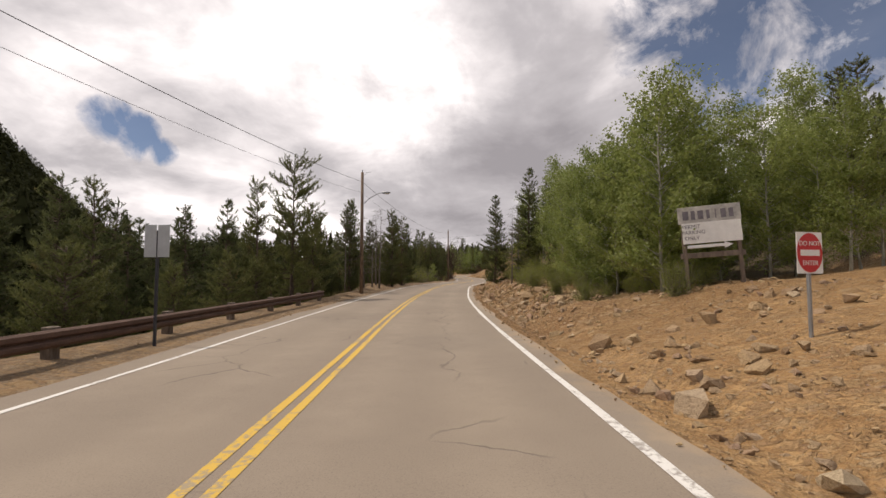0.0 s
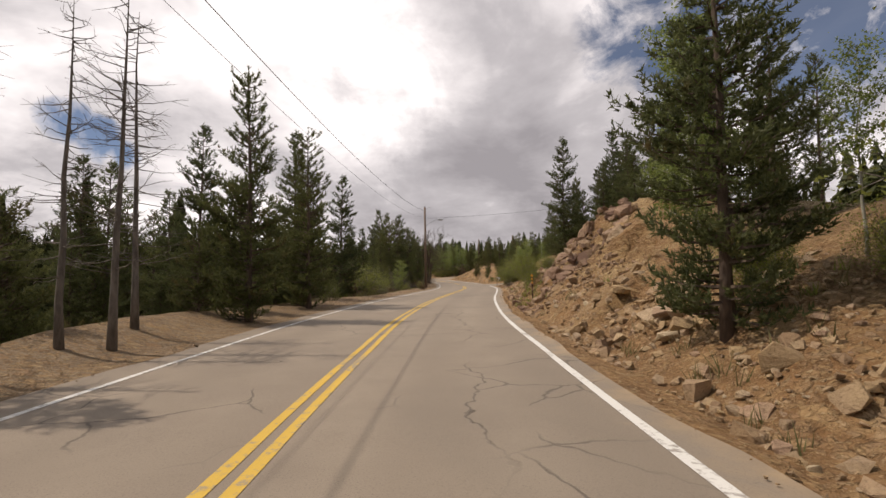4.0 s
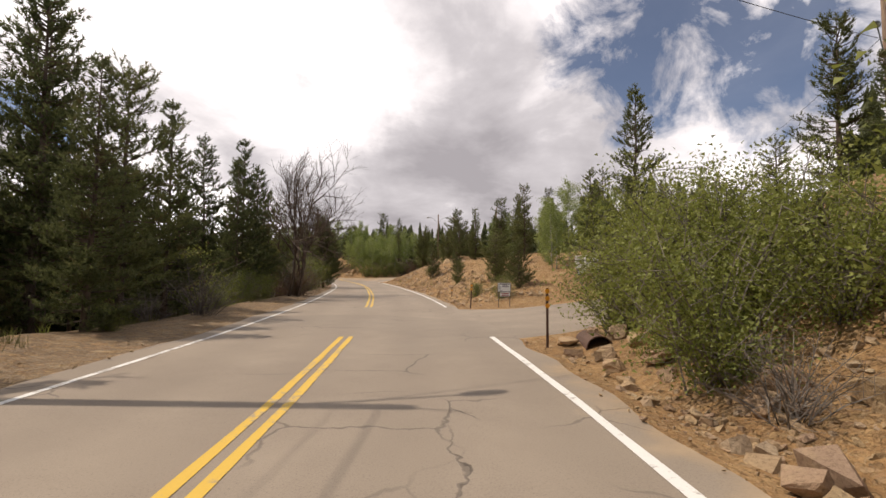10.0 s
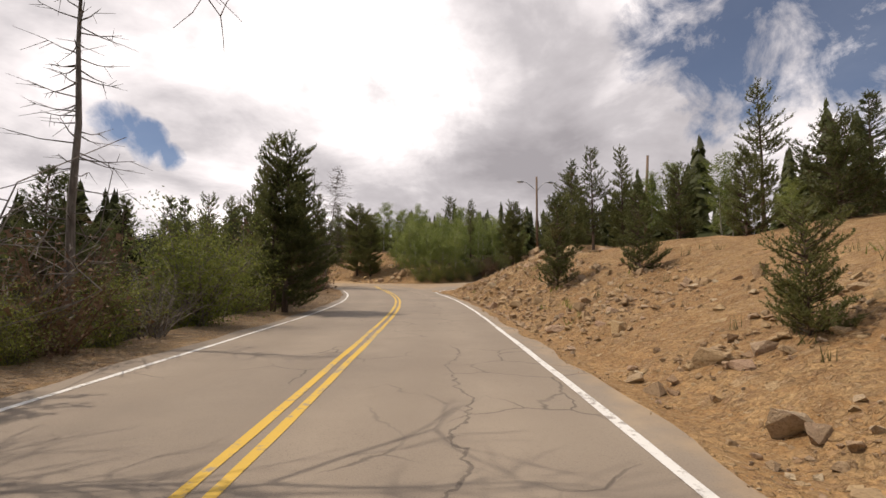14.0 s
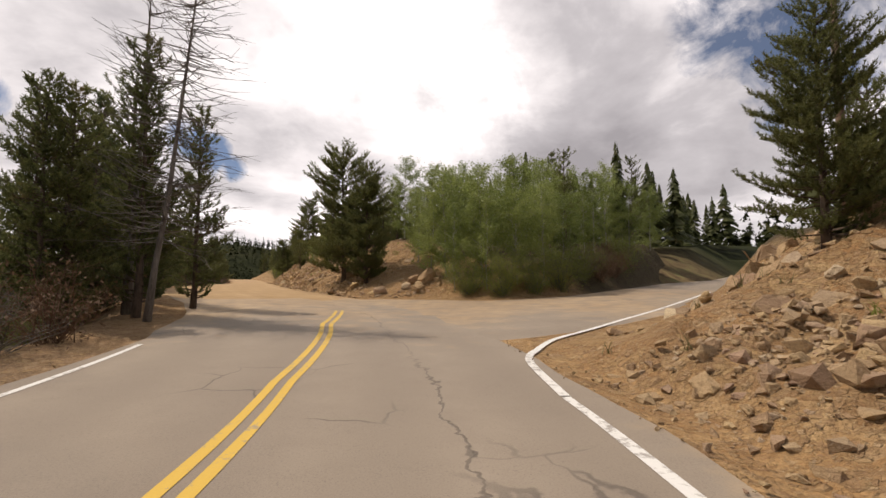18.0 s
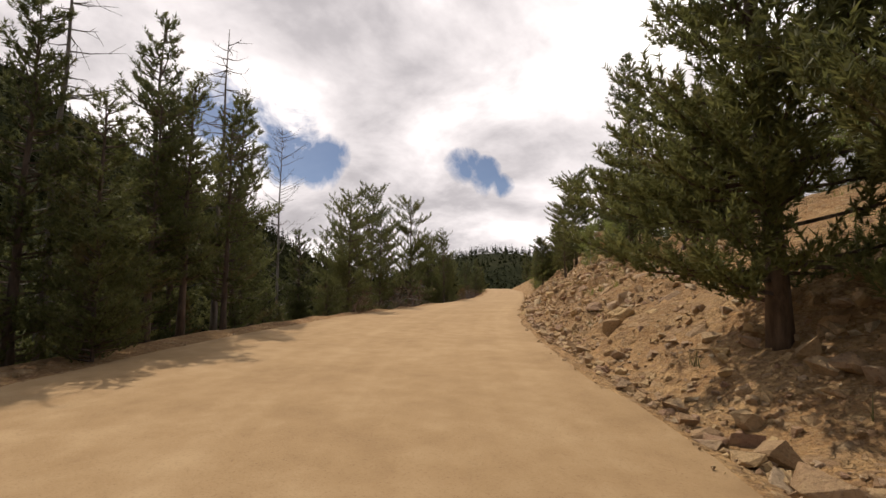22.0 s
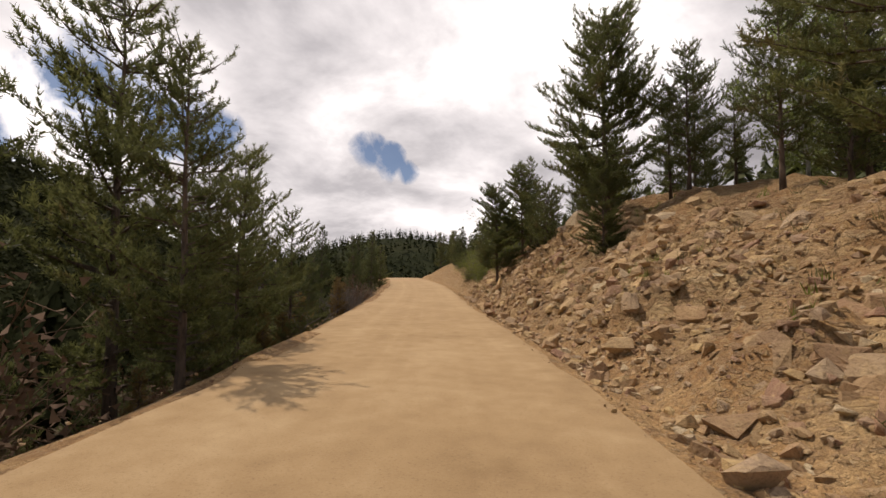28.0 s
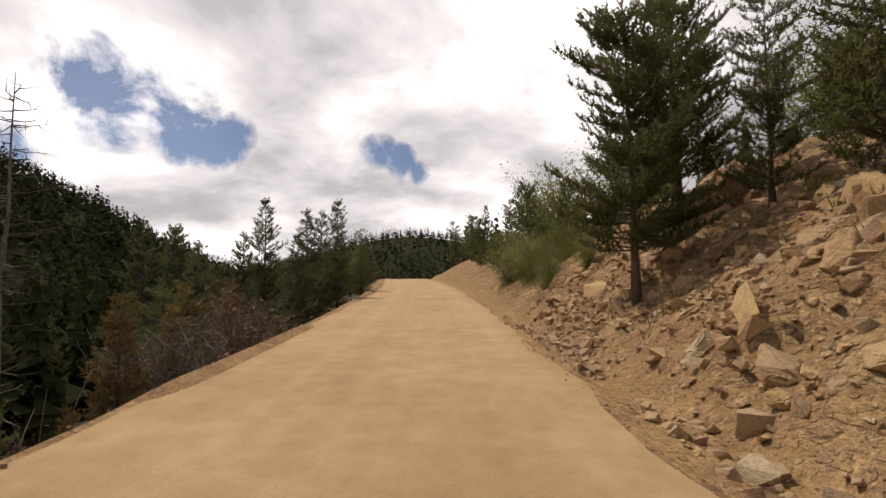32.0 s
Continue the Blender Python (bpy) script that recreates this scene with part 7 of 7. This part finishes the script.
def wire(a, b, sag, label="thin black overhead wire between poles", r=.014):
    pts = []
    for k in np.linspace(0, 1, 25):
        p = Vector(a).lerp(Vector(b), float(k))
        pts.append((p.x, p.y, p.z - sag * 4 * k * (1 - k)))
    tagged(new("overhead_wire", tube(pts, [r] * len(pts), M_WIRE, 5, "wire")), label, "wire", "overhead wires")


pole(-6.6, 37.4, 10.1, "timber utility pole with curved street lamp arm", [(2.2, -.2, 8.35)], r=.15)
pole(1.2, 97.6, 11.25, "tall timber utility pole with street lamp arm", [(2.3, .4, 9.6)], r=.16)
pole(32.2, 109.3, 16.2, "timber pole with street lamp on the hillside", [(-3.4, -2.2, 13.2)], r=.15)
pole(17.9, 167.2, 12.7, "timber pole with two street lamp arms", [(1.7, .5, 12.2), (-1.9, -.4, 12.1)], cap=False, r=.13)
pole(26.1, 161.5, 13.3, "bare timber utility pole standing among pines", lean=3, toward=90, cap=False)
pole(-15.5, -10.0, 10.0, "timber utility pole behind the guard rail", r=.15)
wire((-15.5, -10, 9.4), (-6.6, 37.4, 9.3), .9)
wire((-15.5, -10, 8.6), (-6.6, 37.4, 8.4), 1.0, r=.008)
wire((-6.6, 37.4, 9.3), (1.2, 97.6, 10.75), 1.3)
wire((-6.6, 37.4, 8.4), (1.2, 97.6, 9.9), 1.5, r=.008)
wire((1.2, 97.6, 9.75), (32.2, 109.3, 13.9), .4)
wire((32.2, 109.3, 14.2), (60, 150, 20), .6)

# culvert under the side road
x, y = 12.3, 100.2
cul = thing("culvert", "dark corrugated culvert mouth below the road edge", "culvert", at=pose(x, y, ground_at(x, y) - .16, 0, 0, -14))
bm = bmesh.new()
bmesh.ops.create_cone(bm, cap_ends=False, segments=20, radius1=.30, radius2=.30, depth=1.3, matrix=pose(0, .75, .1, 90))
bmesh.ops.solidify(bm, geom=bm.faces[:], thickness=.02)
part("pipe", bm, M_RUST, cul)

# fallen wood
def fallen(points, r, label, mat=None, twigs=6, seed=1):
    rng = np.random.default_rng(seed)
    pts = [Vector((a, b, ground_at(a, b) + c)) for a, b, c in points]
    root = thing("fallen_branch", label, "branch", "fallen wood", at=Matrix.Translation(pts[0]))
    o = pts[0]
    part("stem", tube([p - o for p in pts], [r * (1 - .6 * i / (len(pts) - 1)) for i in range(len(pts))], mat or M_DEAD, 7, "stem"), None, root)
    for _ in range(twigs):
        i = int(rng.integers(len(pts) - 1))
        p = pts[i].lerp(pts[i + 1], float(rng.random())) - o
        e = p + Vector(rng.normal(0, .45, 3)) + Vector((0, 0, .35))
        part("twig", tube([p, (p + e) / 2 + Vector((0, 0, .05)), e], [r * .35, r * .25, r * .1], mat or M_DEAD, 4, "twig"), None, root)


fallen([(19.6, 114.6, .2), (19.8, 115.0, .4), (21.0, 115.9, .9)], .07, "pale fallen branch beside the memorial board", M_PALE_BARK, 3, 1)
fallen([(19.6, 115.2, .25), (20.6, 115.6, .35), (21.4, 116.4, .1)], .06, "bent pale fallen branch on the bank", M_PALE_BARK, 3, 2)
fallen([(-4.0, 188.5, .15), (-4.8, 190.3, .2), (-5.4, 192.6, .15)], .08, "weathered fallen log on the slope", None, 4, 3)
for i, (s, u, a) in enumerate(((199, -6.5, 1), (204, -5.6, 2), (209, -5.0, 3), (219, -5.6, 4), (226, -5.2, 5), (231, -5.8, 6), (194, -8, 7), (236, -6, 8), (206, 7.5, 9), (195, 8, 10), (152, -7.5, 11), (41, -8.8, 12))):
    x, y, _z = (float(v) for v in place(s, u))
    q = random.Random(a)
    dx, dy = q.uniform(-1, 1), q.uniform(-1, 1)
    fallen([(x, y, .1), (x + dx, y + dy, .45), (x + 2 * dx, y + 2 * dy, .35)], .035, "grey dead branch lying on the slope", None, 5, a)
for s, u, h in ((193.5, 7.2, .35), (196.5, 8.4, .4)):
    x, y, _z = (float(v) for v in place(s, u))
    st = thing("tree_stump", "short broken tree stump on the bank", "stump", at=pose(x, y, ground_at(x, y), 0, 6))
    part("trunk", tube([(0, 0, -.3), (0, 0, h * .6), (.03, 0, h)], [.11, .085, .07], M_BARK, 9, "trunk"), None, st)

# ---- grass and weeds ----
def tufts(name, label, spots, blade_h, mat, seed, n=9, wide=.012):
    rng = np.random.default_rng(seed)
    c = np.repeat(spots, n, 0)
    z = np.repeat(land(spots[:, 0], spots[:, 1]), n)
    b = np.stack([c[:, 0], c[:, 1], z - .02], 1) + rng.normal(0, .06, (len(c), 3)) * (1, 1, 0)
    h = rng.uniform(.4, 1, len(c)) * blade_h
    t = b + np.stack([rng.normal(0, .35, len(c)) * h, rng.normal(0, .35, len(c)) * h, h], 1)
    v, f = blades(b, t, unit(rng.normal(0, 1, (len(c), 3)) * (1, 1, 0)), np.full(len(c), wide) + h * .03)
    return tagged(new(name, np_mesh(name, v, f, [mat])), label, "grass", kind="stuff")


def spots_in(rng, count, s0, s1, u0, u1, clumped=.1, seed=51):
    x, y, _z = place(rng.uniform(s0, s1, count), rng.uniform(u0, u1, count))
    ok = (vnoise(x, y, 1.6, seed) > clumped) & (side_near(SIDE_A, x, y)[0] > .4) & (side_near(SIDE_B, x, y)[0] > .4)
    return np.stack([x, y], 1)[ok]


gr = np.random.default_rng(61)
dry_spots = np.concatenate([spots_in(gr, 2600, 60, 118, -14, -7.6), spots_in(gr, 900, -5, 60, -12, -7.8), spots_in(gr, 1100, 118, 200, -12, -7.6), spots_in(gr, 900, 16, 92, 3.2, 9, .3), spots_in(gr, 900, 114, 246, 3.4, 10, .35), spots_in(gr, 500, 200, 245, -7, -4.6, -.2)])
tufts("dry_grass", "dry yellowish grass along the verges", dry_spots, .38, M_GRASS, 62)
green_spots = np.concatenate([spots_in(gr, 120, 57, 64, 3.0, 4.2, -.3), spots_in(gr, 160, 81, 87, 3.0, 4.0, -.2), spots_in(gr, 800, 60, 118, -18, -8, .1, 52), spots_in(gr, 600, 20, 160, 4, 9, .4, 53), spots_in(gr, 700, 180, 246, 4.5, 11, .35, 54)])
tufts("green_weeds", "low green weeds on the verges and banks", green_spots, .32, M_WILLOW, 63, 10, .02)
